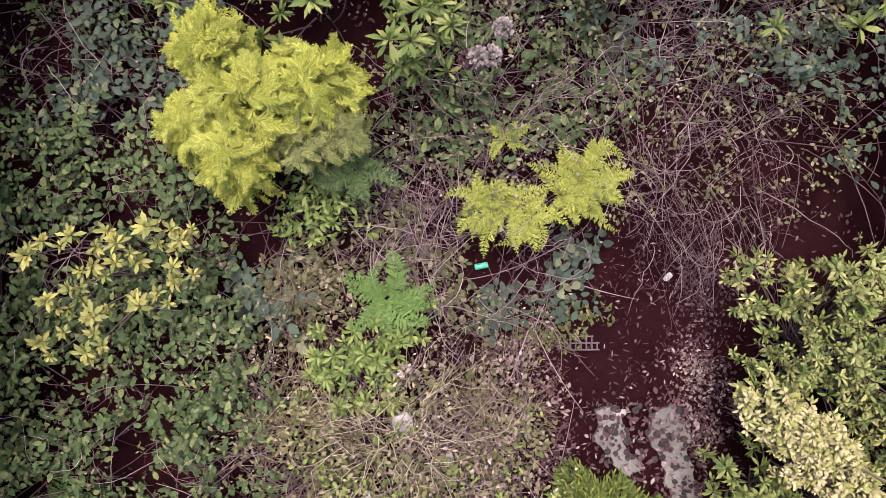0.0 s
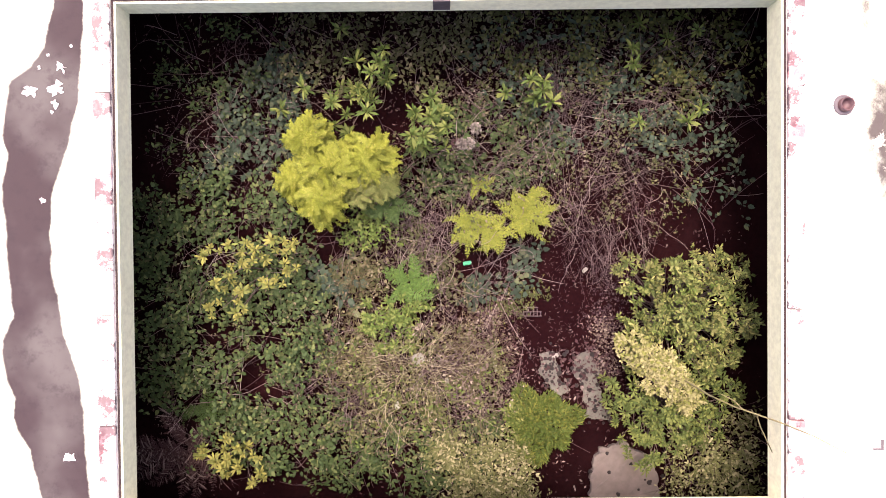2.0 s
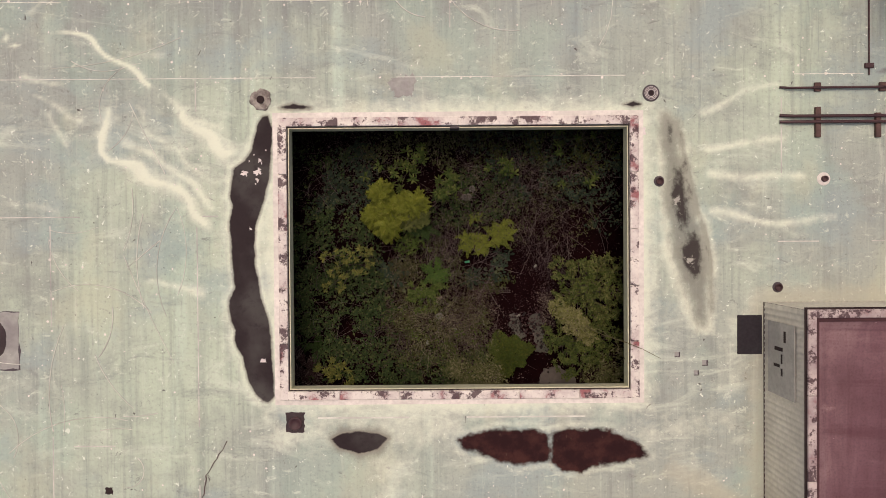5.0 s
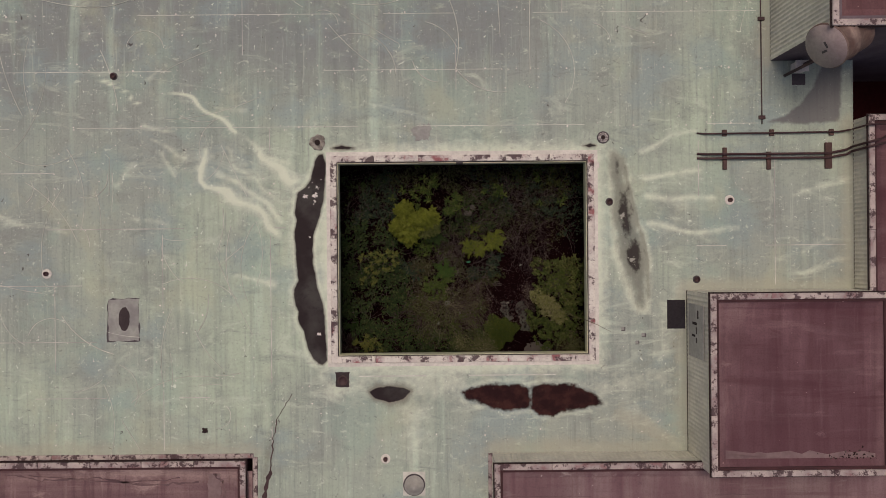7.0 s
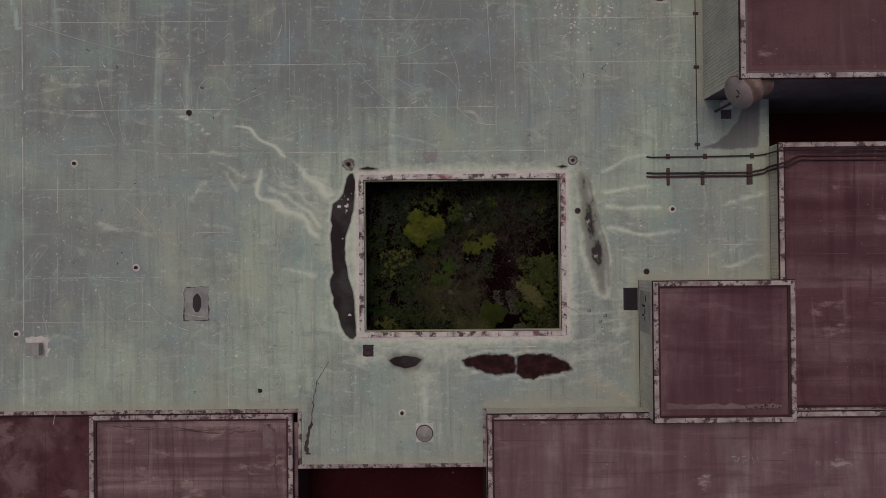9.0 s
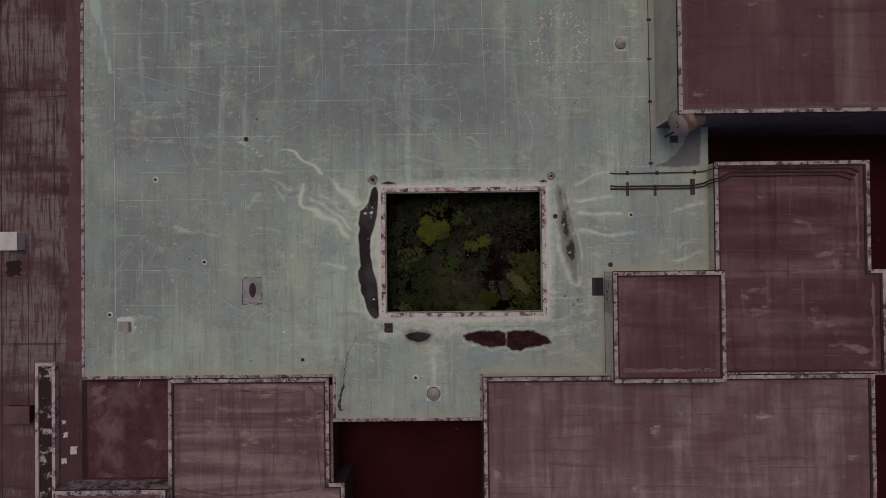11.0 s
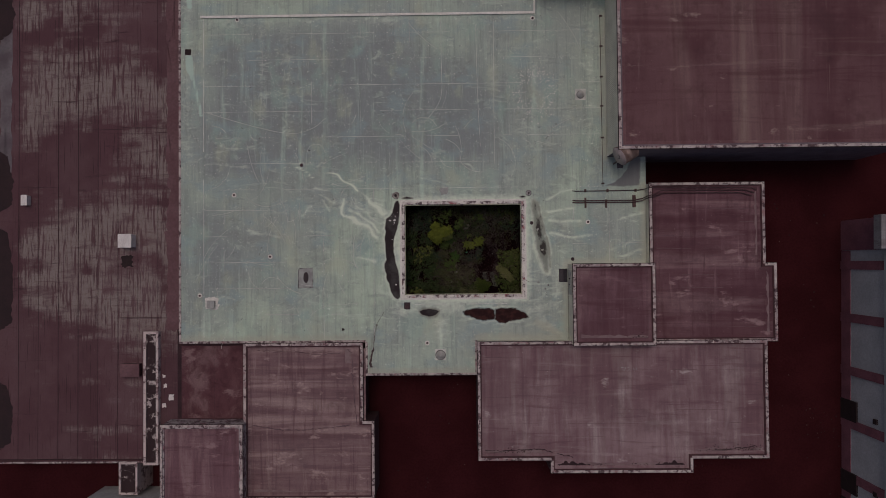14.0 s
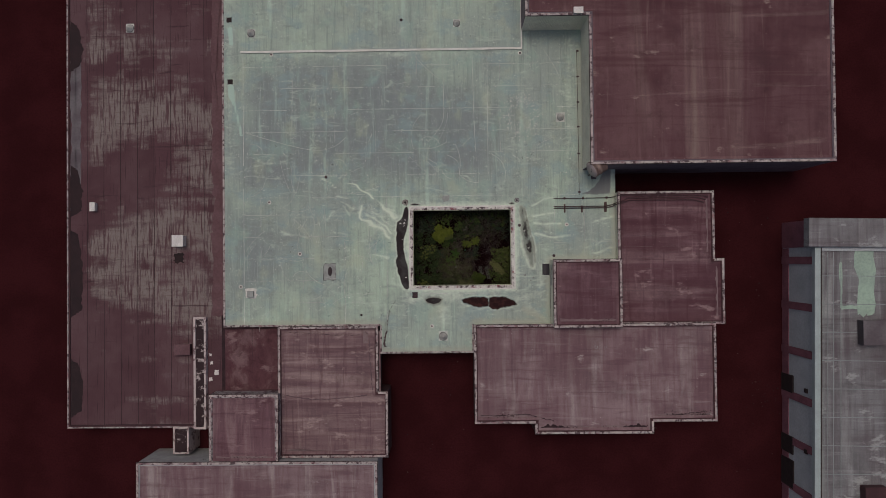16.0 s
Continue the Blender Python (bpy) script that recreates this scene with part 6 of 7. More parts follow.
def spread(g, spots, n, r, dz, size=(0.8, 1.15)):
    """n shoots round each spot (x, y, z)."""
    out = []
    for x, y, z in spots:
        for _ in range(n):
            a, q = g.uniform(0, 2 * math.pi), r * math.sqrt(g.uniform(0, 1))
            out.append((x + q * math.cos(a), y + q * math.sin(a), z - dz * (q / max(r, 1e-3)) ** 2 - g.uniform(0, dz * 0.5), g.uniform(*size)))
    return out


# ---------- the plants ----------
feathery("golden_cypress", "golden-yellow feathery cypress bush in the courtyard", [(-2.3, 1.93, 1.2, 0.3, 0.36, 0.75), (-1.36, 1.6, 1.2, 0.46, 0.42, 0.7), (-2.1, 0.97, 1.15, 0.4, 0.42, 0.75), (-1.9, 1.4, 1.3, 0.52, 0.46, 0.75), (-2.62, 1.25, 1.0, 0.22, 0.28, 0.55)],
         560, G(1), M["gold"], (-1.8, 1.35), 0.31, under=(M["gold_green"], 0.35))
feathery("green_conifer", "green feathery conifer growing into the golden cypress", [(-1.45, 1.05, 1.25, 0.32, 0.24, 0.4), (-1.12, 1.2, 1.2, 0.22, 0.2, 0.35)], 80, G(8), M["lime"], (-1.3, 1.05), 0.3)
g = G(2)
for x, y, n_fronds, reach_ in ((0.55, 0.46, 17, 0.48), (0.33, 0.5, 13, 0.4), (0.76, 0.36, 13, 0.4), (1.33, 0.7, 17, 0.48), (1.52, 0.6, 13, 0.4), (1.22, 0.5, 13, 0.38), (1.42, 0.95, 10, 0.38)):
    fern("golden_fern", "yellow-green fern with arching fronds", x, y, n_fronds, reach_, M["gold_green"], g, 0.85 + g.uniform(0, 0.12), (-5, 60))
fern("golden_fern", "small pale green fern", 0.58, 1.2, 9, 0.36, M["gold_green"], g, 0.8, (15, 50))
g = G(3)
north = [(-1.04, 3.3, 1.8), (-1.23, 2.94, 1.8), (-1.5, 3.17, 1.6), (-2.34, 2.72, 1.75), (-1.88, 2.48, 1.75), (-1.33, 2.34, 1.7), (-2.81, 2.44, 1.4), (-1.78, 3.77, 1.4), (-1.12, 3.12, 1.75)]
whorl_shrub("rhododendron", "green rhododendron with leaf rosettes at its shoot tips", [(x, y, z, g.uniform(1.05, 1.35)) for x, y, z in north] + spread(g, [(-1.25, 3.0, 1.5), (-1.75, 2.5, 1.3)], 9, 0.45, 0.35), W_RHODO, (-1.5, 2.8), g)
mid = [(-0.54, 2.28, 2.0), (-0.26, 2.51, 1.9), (-0.03, 2.05, 1.85), (-0.59, 1.91, 1.9), (-0.4, 1.9, 1.9), (-0.3, 2.2, 1.9), (-0.12, 2.3, 1.7)]
whorl_shrub("rhododendron", "pale green rhododendron beside the golden cypress", [(x, y, z, g.uniform(1.0, 1.3)) for x, y, z in mid] + spread(g, [(-0.3, 2.15, 1.6)], 14, 0.42, 0.4), W_RHODO, (-0.3, 2.3), g)
ne = [(1.55, 2.68, 1.6), (1.37, 2.87, 1.55), (1.72, 2.5, 1.5), (1.6, 2.85, 1.5), (0.95, 2.69, 1.4), (1.45, 2.6, 1.4)]
whorl_shrub("rhododendron", "sparse green rhododendron shoots among dead brambles", [(x, y, z, g.uniform(1.0, 1.3)) for x, y, z in ne], W_RHODO, (1.5, 2.9), g)
far_ne = [(3.03, 3.36, 1.6), (3.1, 3.15, 1.4), (3.17, 3.77, 1.5), (3.87, 3.9, 1.5), (4.14, 3.67, 1.5), (4.19, 2.38, 1.5), (4.05, 2.2, 1.3), (3.21, 2.2, 1.3), (3.7, 3.6, 1.3)]
whorl_shrub("rhododendron", "thin rhododendron in the shade of the roof edge", [(x, y, z, g.uniform(0.9, 1.25)) for x, y, z in far_ne], W_RHODO, (3.6, 3.3), g)
yel = [(-4.06, 0.0, 1.6), (-3.63, 0.18, 1.6), (-2.93, 0.26, 1.55), (-2.66, 0.12, 1.45), (-3.87, -0.43, 1.6), (-3.41, -0.57, 1.65), (-2.99, -0.48, 1.6), (-2.71, -0.25, 1.5), (-4.02, -0.84, 1.45), (-3.56, -0.94, 1.5), (-3.4, -0.1, 1.65), (-3.2, 0.1, 1.6), (-3.65, -0.3, 1.6)]
whorl_shrub("spotted_laurel", "yellow-leaved laurel bush in the undergrowth", [(x, y, z, g.uniform(0.9, 1.2)) for x, y, z in yel] + spread(g, [(x, y, z - 0.04) for x, y, z in yel], 3, 0.2, 0.2, (0.6, 1.0)), W_YELLOW, (-3.3, -0.2), g)
rh = spread(g, [(3.3, -0.4, 1.45), (3.85, -0.5, 1.6), (4.2, -0.3, 1.55), (4.75, -0.35, 1.6), (4.9, -1.15, 1.7), (4.35, -1.3, 1.8), (3.5, -1.1, 1.55), (4.6, -1.75, 1.6), (3.9, -1.05, 1.65), (4.45, -0.85, 1.75), (3.3, -1.4, 1.5), (3.95, -1.6, 1.5), (4.3, -2.0, 1.5)], 54, 0.42, 0.45, (0.5, 1.05))
whorl_shrub("evergreen_bush", "large olive-green evergreen bush beside a concrete slab", rh, W_OLIVE[:3] + W_LIME[:2] + W_GREEN[:2] + W_BRIGHT[:1] + W_LIME[2:], (4.1, -1.2), g)
whorl_shrub("green_laurel", "green long-leaved laurel below the variegated bush", spread(g, [(3.1, -2.45, 1.3), (3.3, -2.95, 1.35), (3.75, -2.7, 1.45), (4.2, -2.5, 1.5), (3.45, -3.45, 1.2), (3.95, -3.1, 1.3), (4.7, -2.4, 1.4), (4.5, -3.0, 1.3)], 24, 0.45, 0.4, (0.7, 1.2)), W_GREEN, (3.8, -2.8), g)
whorl_shrub("variegated_bush", "cream-leaved variegated bush in front of the olive bush", spread(g, [(3.08, -1.6, 1.7), (3.35, -1.8, 1.75), (3.6, -1.9, 1.75), (3.75, -2.2, 1.7), (3.4, -2.1, 1.65), (3.95, -2.45, 1.65)], 60, 0.3, 0.3, (0.7, 1.35)), W_CREAM, (3.45, -1.9), g)
whorl_shrub("bright_bush", "bright green leafy bush above dry grass", spread(g, [(-1.3, -1.15, 1.1), (-0.9, -0.95, 1.1), (-1.2, -1.4, 0.95), (-0.6, -0.75, 1.0), (-0.85, -1.5, 0.8)], 18, 0.4, 0.28, (0.75, 1.2)), W_BRIGHT, (-1.1, -1.2), g)
whorl_shrub("spotted_laurel", "small yellow-leaved laurel at the courtyard's edge", spread(g, [(-4.15, -3.6, 1.2), (-3.6, -3.75, 1.25), (-3.85, -3.5, 1.3)], 10, 0.38, 0.3, (0.8, 1.15)), W_YELLOW, (-3.8, -3.4), g)
whorl_shrub("bright_bush", "low green leafy shoots below the golden cypress", spread(g, [(-1.6, 0.25, 0.9)], 8, 0.35, 0.15, (0.7, 1.0)), W_BRIGHT, (-1.6, 0.25), g)

fern("green_fern", "bright green fern behind the leafy bush", -0.72, -0.5, 13, 0.6, M["fern_green"], g, 0.85)
fern("dark_fern", "dark green fern under the golden cypress", -1.0, 0.85, 10, 0.6, M["fern"], g, 1.0)
fern("brown_fern", "large withered dark fern near the wall", -4.92, -3.55, 14, 1.05, M["litter"], g, 0.35, (5, 35))
fern("brown_fern", "withered dark fern near the wall", -4.5, -2.9, 10, 0.6, M["fern"], g, 0.35)

IVY_W = [(-5.6, 1.3), (-4.6, 1.7), (-3.0, 1.5), (-2.5, 0.6), (-2.4, -0.6), (-2.0, -1.6), (-2.0, -3.9), (-4.4, -3.9), (-4.6, -2.8), (-5.6, -2.5)]
leafy_patch("ivy_patch", "dense dark green ivy and bramble leaves", IVY_W, 8200, 0.2, 1.05, 0.08, M["ivy"], g, 1.3, ROUND, 0.6)
leafy_patch("bramble_patch", "grey-green bramble leaves at the shaded wall", [(-5.2, 1.2), (-2.7, 1.2), (-2.6, 3.4), (-3.4, 3.7), (-4.4, 2.2)], 1200, 0.2, 0.8, 0.095, M["ivy_grey"], g, 1.3, ROUND, 0.6)
leafy_patch("bramble_patch", "grey-green bramble leaves among dead canes", [(1.8, 1.9), (5.2, 1.2), (5.3, 3.9), (0.3, 3.9), (0.5, 3.0)], 1700, 0.25, 1.2, 0.085, M["ivy_grey"], g, 1.35, ROUND, 0.6)
leafy_patch("bramble_patch", "mixed green leaves under dead canes", [(-0.8, 0.9), (1.9, 1.2), (2.2, 2.6), (0.2, 2.7), (-0.9, 1.8)], 1300, 0.2, 0.9, 0.1, M["ivy"], g, 1.1, LEAF, 0.55)
leafy_patch("bramble_patch", "mixed bramble leaves along the north edge", [(-2.8, 3.0), (-0.4, 2.7), (0.7, 3.0), (0.7, 4.3), (-2.8, 4.3)], 1900, 0.3, 1.25, 0.075, M["speckle"], g, 1.1, LEAF, 0.55)
leafy_patch("bramble_patch", "dull green bramble leaves in the north-east corner", [(0.7, 3.1), (5.3, 2.6), (5.3, 4.4), (0.7, 4.4)], 2400, 0.3, 1.3, 0.075, M["olive"], g, 1.25, LEAF, 0.55)
leafy_patch("bramble_patch", "sparse bramble leaves in the shaded west corner", [(-5.3, 1.8), (-3.2, 2.2), (-2.8, 4.2), (-5.2, 4.2)], 800, 0.1, 0.8, 0.075, M["ivy"], g, 1.5, LEAF, 0.55)
leafy_patch("bramble_patch", "sparse grey bramble leaves at the shaded wall", [(3.8, 0.9), (5.4, 0.6), (5.4, 2.2), (3.9, 2.2)], 130, 0.3, 0.8, 0.09, M["ivy_grey"], g, 1.3, ROUND, 0.6, twigs=20)
leafy_patch("weed_patch", "low green weeds below dry grass", [(-2.4, -3.1), (0.9, -3.1), (0.9, -4.3), (-2.6, -4.3)], 2600, 0.2, 0.75, 0.085, M["ivy"], g, 1.0, LEAF, 0.5)
leafy_patch("weed_patch", "patch of grey-blue leafy weeds", [(-2.5, -0.2), (-1.9, -0.2), (-1.8, -0.8), (-2.5, -0.8)], 130, 0.3, 0.6, 0.14, M["ivy_grey"], g, 0.8, ROUND, 0.65, twigs=8)
leafy_patch("weed_patch", "low grey-green weeds on the soil", [(0.1, -0.5), (0.9, -0.45), (1.0, -0.85), (0.1, -0.9)], 150, 0.08, 0.2, 0.1, M["ivy_grey"], g, 0.8, ROUND, 0.7, twigs=6)
leafy_patch("weed_patch", "low grey-green weeds on the soil", [(1.2, 0.1), (1.75, 0.1), (1.75, -0.6), (1.2, -0.6)], 160, 0.08, 0.35, 0.1, M["ivy_grey"], g, 0.8, ROUND, 0.7, twigs=6)
leafy_patch("weed_patch", "thin olive weeds among dry grass", [(-2.2, -0.2), (-1.3, -0.2), (-1.2, -0.9), (-2.1, -1.2)], 420, 0.2, 0.6, 0.08, M["speckle"], g, 0.8, LEAF, 0.5, twigs=30)
leafy_patch("weed_patch", "mossy yellow-green weeds on the soil", [(0.8, -0.7), (1.7, -0.6), (1.6, -1.2), (0.7, -1.1)], 420, 0.06, 0.16, 0.06, M["olive"], g, 0.9, LEAF, 0.5, twigs=10)
leafy_patch("speckled_bush", "pale speckled small-leaved bush", [(-0.25, -3.1), (0.5, -3.2), (1.3, -3.45), (1.5, -4.4), (-0.4, -4.4)], 4200, 0.45, 1.15, 0.062, M["pale_speckle"], g, 0.85, LEAF, 0.5, "shrub")
leafy_patch("speckled_bush", "pale speckled small-leaved bush", [(4.0, -3.2), (5.4, -2.9), (5.4, -4.3), (3.9, -4.3)], 2600, 0.45, 1.1, 0.065, M["pale_speckle"], g, 0.9, LEAF, 0.5, "shrub")


def clipped_bush(name, label, x, y, z, rx, ry, rz, n, material, g):
    """A dense low bush of short upright shoots."""
    s = thing(name, label, "shrub", at=(x, y, float(height(x, y))))
    a, q = g.uniform(0, 2 * np.pi, n), np.sqrt(g.uniform(0, 1, n))
    lump = 1 + 0.2 * np.sin(3 * a + 1) + 0.14 * np.sin(7 * a)
    o = np.stack([rx * q * np.cos(a) * lump, ry * q * np.sin(a) * lump, z + rz * np.sqrt(1 - 0.98 * q * q) * (0.75 + 0.25 * np.sin(5 * a + 6 * q)) + g.normal(0, 0.07, n)], 1)
    d = unit(np.stack([np.cos(a) * q, np.sin(a) * q, np.full(n, 0.45)], 1) + g.normal(0, 0.6, (n, 3)))
    q2 = g.uniform(0.035, 0.11, n)
    v, f = blades(o, d, tilted_up(n, 0.5, g), q2, q2 * 0.26, LEAF, 0.35, 0.3)
    tagged(quads("foliage", v, f, material, s), "", "", "", "stuff")
    stems(o[:40] - np.array([0, 0, 0.06]), (0, 0, 0), g, s)
    return s


clipped_bush("green_bush", "dense bright green rounded bush", 1.62, -3.1, 0.4, 0.6, 0.6, 0.6, 9000, M["conifer"], g)

# dead canes and dry grass
leafy_patch("weed_patch", "small dull leaves and seed heads in the thicket", [(-0.9, 0.2), (2.2, 0.4), (4.3, 0.4), (4.4, 2.8), (2.6, 3.5), (0.2, 3.0), (-0.9, 2.0)], 3000, 0.15, 1.15, 0.05, M["speckle"], g, 1.1, LEAF, 0.6, twigs=80)
leafy_patch("weed_patch", "small olive leaves among dry grass", [(-2.5, -1.2), (0.9, -1.4), (1.0, -3.3), (-2.5, -3.4)], 1500, 0.2, 0.6, 0.07, M["speckle"], g, 1.1, LEAF, 0.5, twigs=80)
leafy_patch("weed_patch", "green weeds among dry grass", [(-2.4, -1.5), (0.3, -1.5), (0.5, -3.3), (-2.5, -3.4)], 1000, 0.3, 0.75, 0.07, M["olive"], g, 1.6, LEAF, 0.5, twigs=40)
leafy_patch("weed_patch", "dull leaves over leaf litter", [(-1.9, 0.9), (0.3, 0.4), (0.4, -0.9), (-2.2, -0.6)], 1300, 0.15, 0.6, 0.07, M["speckle"], g, 1.2, LEAF, 0.55, twigs=60)
canes("bramble_thicket", "thicket of arching dead bramble canes", [(-0.6, 0.9), (1.0, 0.9), (2.5, 0.4), (3.5, 0.7), (3.9, 2.6), (2.6, 3.4), (0.6, 2.9), (-0.4, 1.9)], 330, 0.3, 1.3, g, M["cane"], 0.95, (0.0042, 0.0017))
canes("bramble_thicket", "bare canes over litter", [(-0.9, -0.5), (0.9, -0.6), (0.7, 0.7), (-1.0, 0.8)], 240, 0.15, 0.9, g, M["cane"], 0.8)
canes("bramble_thicket", "thin bare canes in the shade of the roof edge", [(-5.2, 1.5), (-2.6, 1.8), (-2.5, 3.8), (-5.0, 3.8)], 80, 0.1, 0.9, g, M["cane"], 0.8, (0.004, 0.0018))
canes("bramble_thicket", "thin bare canes in the shade of the roof edge", [(2.0, 2.6), (5.2, 2.6), (5.2, 4.0), (0.5, 4.0)], 110, 0.3, 1.3, g, M["cane"], 0.8, (0.004, 0.0017))
canes("bramble_thicket", "bare canes trailing onto the soil", [(2.3, 0.0), (3.6, 0.0), (3.6, 0.8), (2.2, 0.8)], 60, 0.05, 0.5, g, M["cane"], 0.9, (0.004, 0.0017), True, -1.6)
canes("bramble_thicket", "bare canes over dry grass", [(-2.4, -1.4), (0.4, -1.6), (0.8, -3.0), (-2.0, -3.2)], 200, 0.3, 0.8, g, M["cane"], 0.9, (0.004, 0.0017))


def dry_grass(name, label, x, y, r, n, g):
    """Collapsed straw lying out from a centre."""
    s = thing(name, label, "grass", at=(x, y, float(height(x, y))))
    a = g.uniform(0, 2 * np.pi, n)
    q = r * g.uniform(0.02, 1, n) ** 0.8 * (1 + 0.35 * np.sin(2 * a + x) + 0.2 * np.sin(5 * a + 2 * y))
    o = np.stack([q * np.cos(a), q * np.sin(a), 0.25 + 0.35 * (1 - q / r) + g.uniform(-0.1, 0.15, n)], 1)
    b = a + g.normal(0, 0.55, n)
    d = unit(np.stack([np.cos(b), np.sin(b), g.normal(-0.1, 0.25, n)], 1))
    le = g.uniform(0.12, 0.5, n)
    v, f = blades(o, d, tilted_up(n, 0.3, g), le, g.uniform(0.006, 0.014, n), NEEDLE, 0.25, 0.1)
    m = n // 2
    o2 = np.stack([q[:m] * np.cos(a[:m]), q[:m] * np.sin(a[:m]), 0.2 + 0.4 * g.uniform(0, 1, m)], 1) + g.normal(0, 0.15, (m, 3)) * np.array([1, 1, 0.3])
    v2, f2 = blades(o2, random_dirs(m, -20, 30, g), tilted_up(m, 0.4, g), g.uniform(0.04, 0.09, m), g.uniform(0.02, 0.05, m), LEAF, 0.2, 0.3)
    v, f = merge([(v, f), (v2, f2)])
    tagged(quads("straw", v, f, M["straw"], s), "", "", "", "stuff")
    return s


def fallen_stems(name, label, x, y, z, n, reach, g):
    """Long pale dead stems fallen outwards from one crown."""
    s = thing(name, label, "grass", at=(x, y, float(height(x, y))))
    a = g.uniform(-3.9, 1.2, n)
    le = reach * g.uniform(0.35, 1.1, n)
    k = 7
    t = np.linspace(0, 1, k)
    bend = g.normal(0, 0.45, n)
    ang = a[:, None] + bend[:, None] * t[None] ** 2
    r = le[:, None] * (g.uniform(0.05, 0.6, (n, 1)) + t[None] * g.uniform(0.3, 0.7, (n, 1)))
    h = z + 0.18 * np.sin(np.pi * t)[None] * g.uniform(0.3, 1.0, (n, 1)) - 0.3 * t[None] ** 2
    path = np.stack([r * np.cos(ang), r * np.sin(ang), np.broadcast_to(h, r.shape)], 2) + g.normal(0, 0.025, (n, k, 3)) + g.normal(0, 0.16, (n, 1, 3)) * np.array([1, 1, 0.4])
    for i in range(n):
        out = [tubes(path[i:i + 1], np.array([[0.0036, 0.0014]]), 4)]
        o = path[i, 3:]
        d = unit(path[i, 4:5] - path[i, 3:4]) + g.normal(0, 0.5, (len(o), 3))
        out.append(slivers(o, unit(d), unit(np.cross(d, [0, 0, 1.0])), g.uniform(0.06, 0.16, len(o)), np.full(len(o), 0.012)))
        v, f = merge(out)
        quads("fallen_stem", v, f, M["pale_stem"], s)
    return s


GRASSY = [(-2.3, -1.5), (-0.2, -1.5), (0.9, -1.9), (1.0, -3.2), (-0.6, -3.6), (-2.4, -3.4)]
leafy_patch("weed_patch", "pale yellow-green small leaves in collapsed grass", GRASSY, 1300, 0.35, 0.95, 0.062, M["dry_green"], g, 1.25, LEAF, 0.5, twigs=60)
leafy_patch("weed_patch", "fresh green small leaves in collapsed grass", GRASSY, 420, 0.4, 0.95, 0.06, M["bright"], g, 1.7, LEAF, 0.5, twigs=20)
leafy_patch("weed_patch", "pinkish withered leaves in collapsed grass", [(-0.6, -1.2), (1.1, -1.2), (1.3, -3.0), (-0.8, -3.2)], 480, 0.3, 0.85, 0.055, M["scrap"], g, 1.5, LEAF, 0.55, twigs=30)
leafy_patch("weed_patch", "yellow-green leaves beside the rounded bush", [(0.95, -2.75), (1.5, -2.6), (1.45, -3.0), (1.0, -3.3)], 260, 0.4, 0.95, 0.06, M["lime"], g, 1.0, LEAF, 0.5, twigs=10)
leafy_patch("weed_patch", "small green leaf clusters below the cypress", [(-1.9, 0.75), (-1.2, 0.9), (-0.8, 0.5), (-1.0, 0.15), (-1.8, 0.2)], 330, 0.5, 1.1, 0.085, M["bright"], g, 1.2, LEAF, 0.42, twigs=16)


leafy_patch("weed_patch", "small dull leaves scattered over the ivy", IVY_W, 2200, 0.3, 1.1, 0.05, M["speckle"], g, 1.2, LEAF, 0.55, twigs=60)
canes("bramble_thicket", "thin bare canes over the ivy", [(-5.0, 1.2), (-2.6, 1.2), (-2.2, -3.6), (-4.6, -3.6)], 110, 0.5, 1.15, g, M["cane"], 0.7, (0.0036, 0.0016))
fallen_stems("collapsed_plant", "collapsed dead plant with long pale stems", -0.6, -2.08, 0.78, 80, 1.55, g)
dry_grass("dry_grass", "collapsed brown dry grass and dead stems", -0.7, -2.2, 1.3, 620, g)
dry_grass("dry_grass", "dry brown grass tuft", -1.75, -1.9, 0.7, 450, g)
dry_grass("dry_grass", "dry brown grass tuft", 0.35, -1.9, 0.7, 400, g)
dry_grass("dry_grass", "dry brown grass tuft", -1.7, -0.5, 0.5, 300, g)


def seed_heads(name, label, outline, n, z0, z1, g):
    """Pale dry seed heads and leaf scraps caught in the canes."""
    p = scatter(outline, n, g, 0.9, 0.3)
    p3 = np.concatenate([p, g.uniform(z0, z1, (n, 1))], 1)
    q = g.uniform(0.012, 0.042, n)
    v, f = blades(p3, random_dirs(n, -30, 50, g), tilted_up(n, 0.6, g), q, q * g.uniform(0.4, 0.9, n), LEAF, 0.2, 0.3)
    return tagged(quads(name, v, f, M["scrap"]), label, "leaf litter", "", "stuff")


seed_heads("seed_heads", "pale dry seed heads caught in dead canes", [(-0.9, 0.2), (2.2, 0.4), (3.4, 0.6), (4.0, 2.9), (2.6, 3.6), (-0.3, 3.0), (-0.9, 2.0)], 2600, 0.2, 1.15, g)
seed_heads("seed_heads", "pale dry scraps in collapsed grass", [(-2.5, -0.3), (0.9, -0.5), (1.2, -3.3), (-2.5, -3.4)], 1700, 0.3, 0.85, g)
seed_heads("seed_heads", "pale dry seed heads along the north edge", [(-2.8, 2.5), (5.0, 2.5), (5.0, 4.2), (-2.8, 4.2)], 2000, 0.4, 1.3, g)
seed_heads("seed_heads", "pale dry scraps in shaded brambles", [(-5.2, 1.2), (-2.6, 1.4), (-2.4, 3.9), (-5.2, 3.9)], 700, 0.1, 0.8, g)

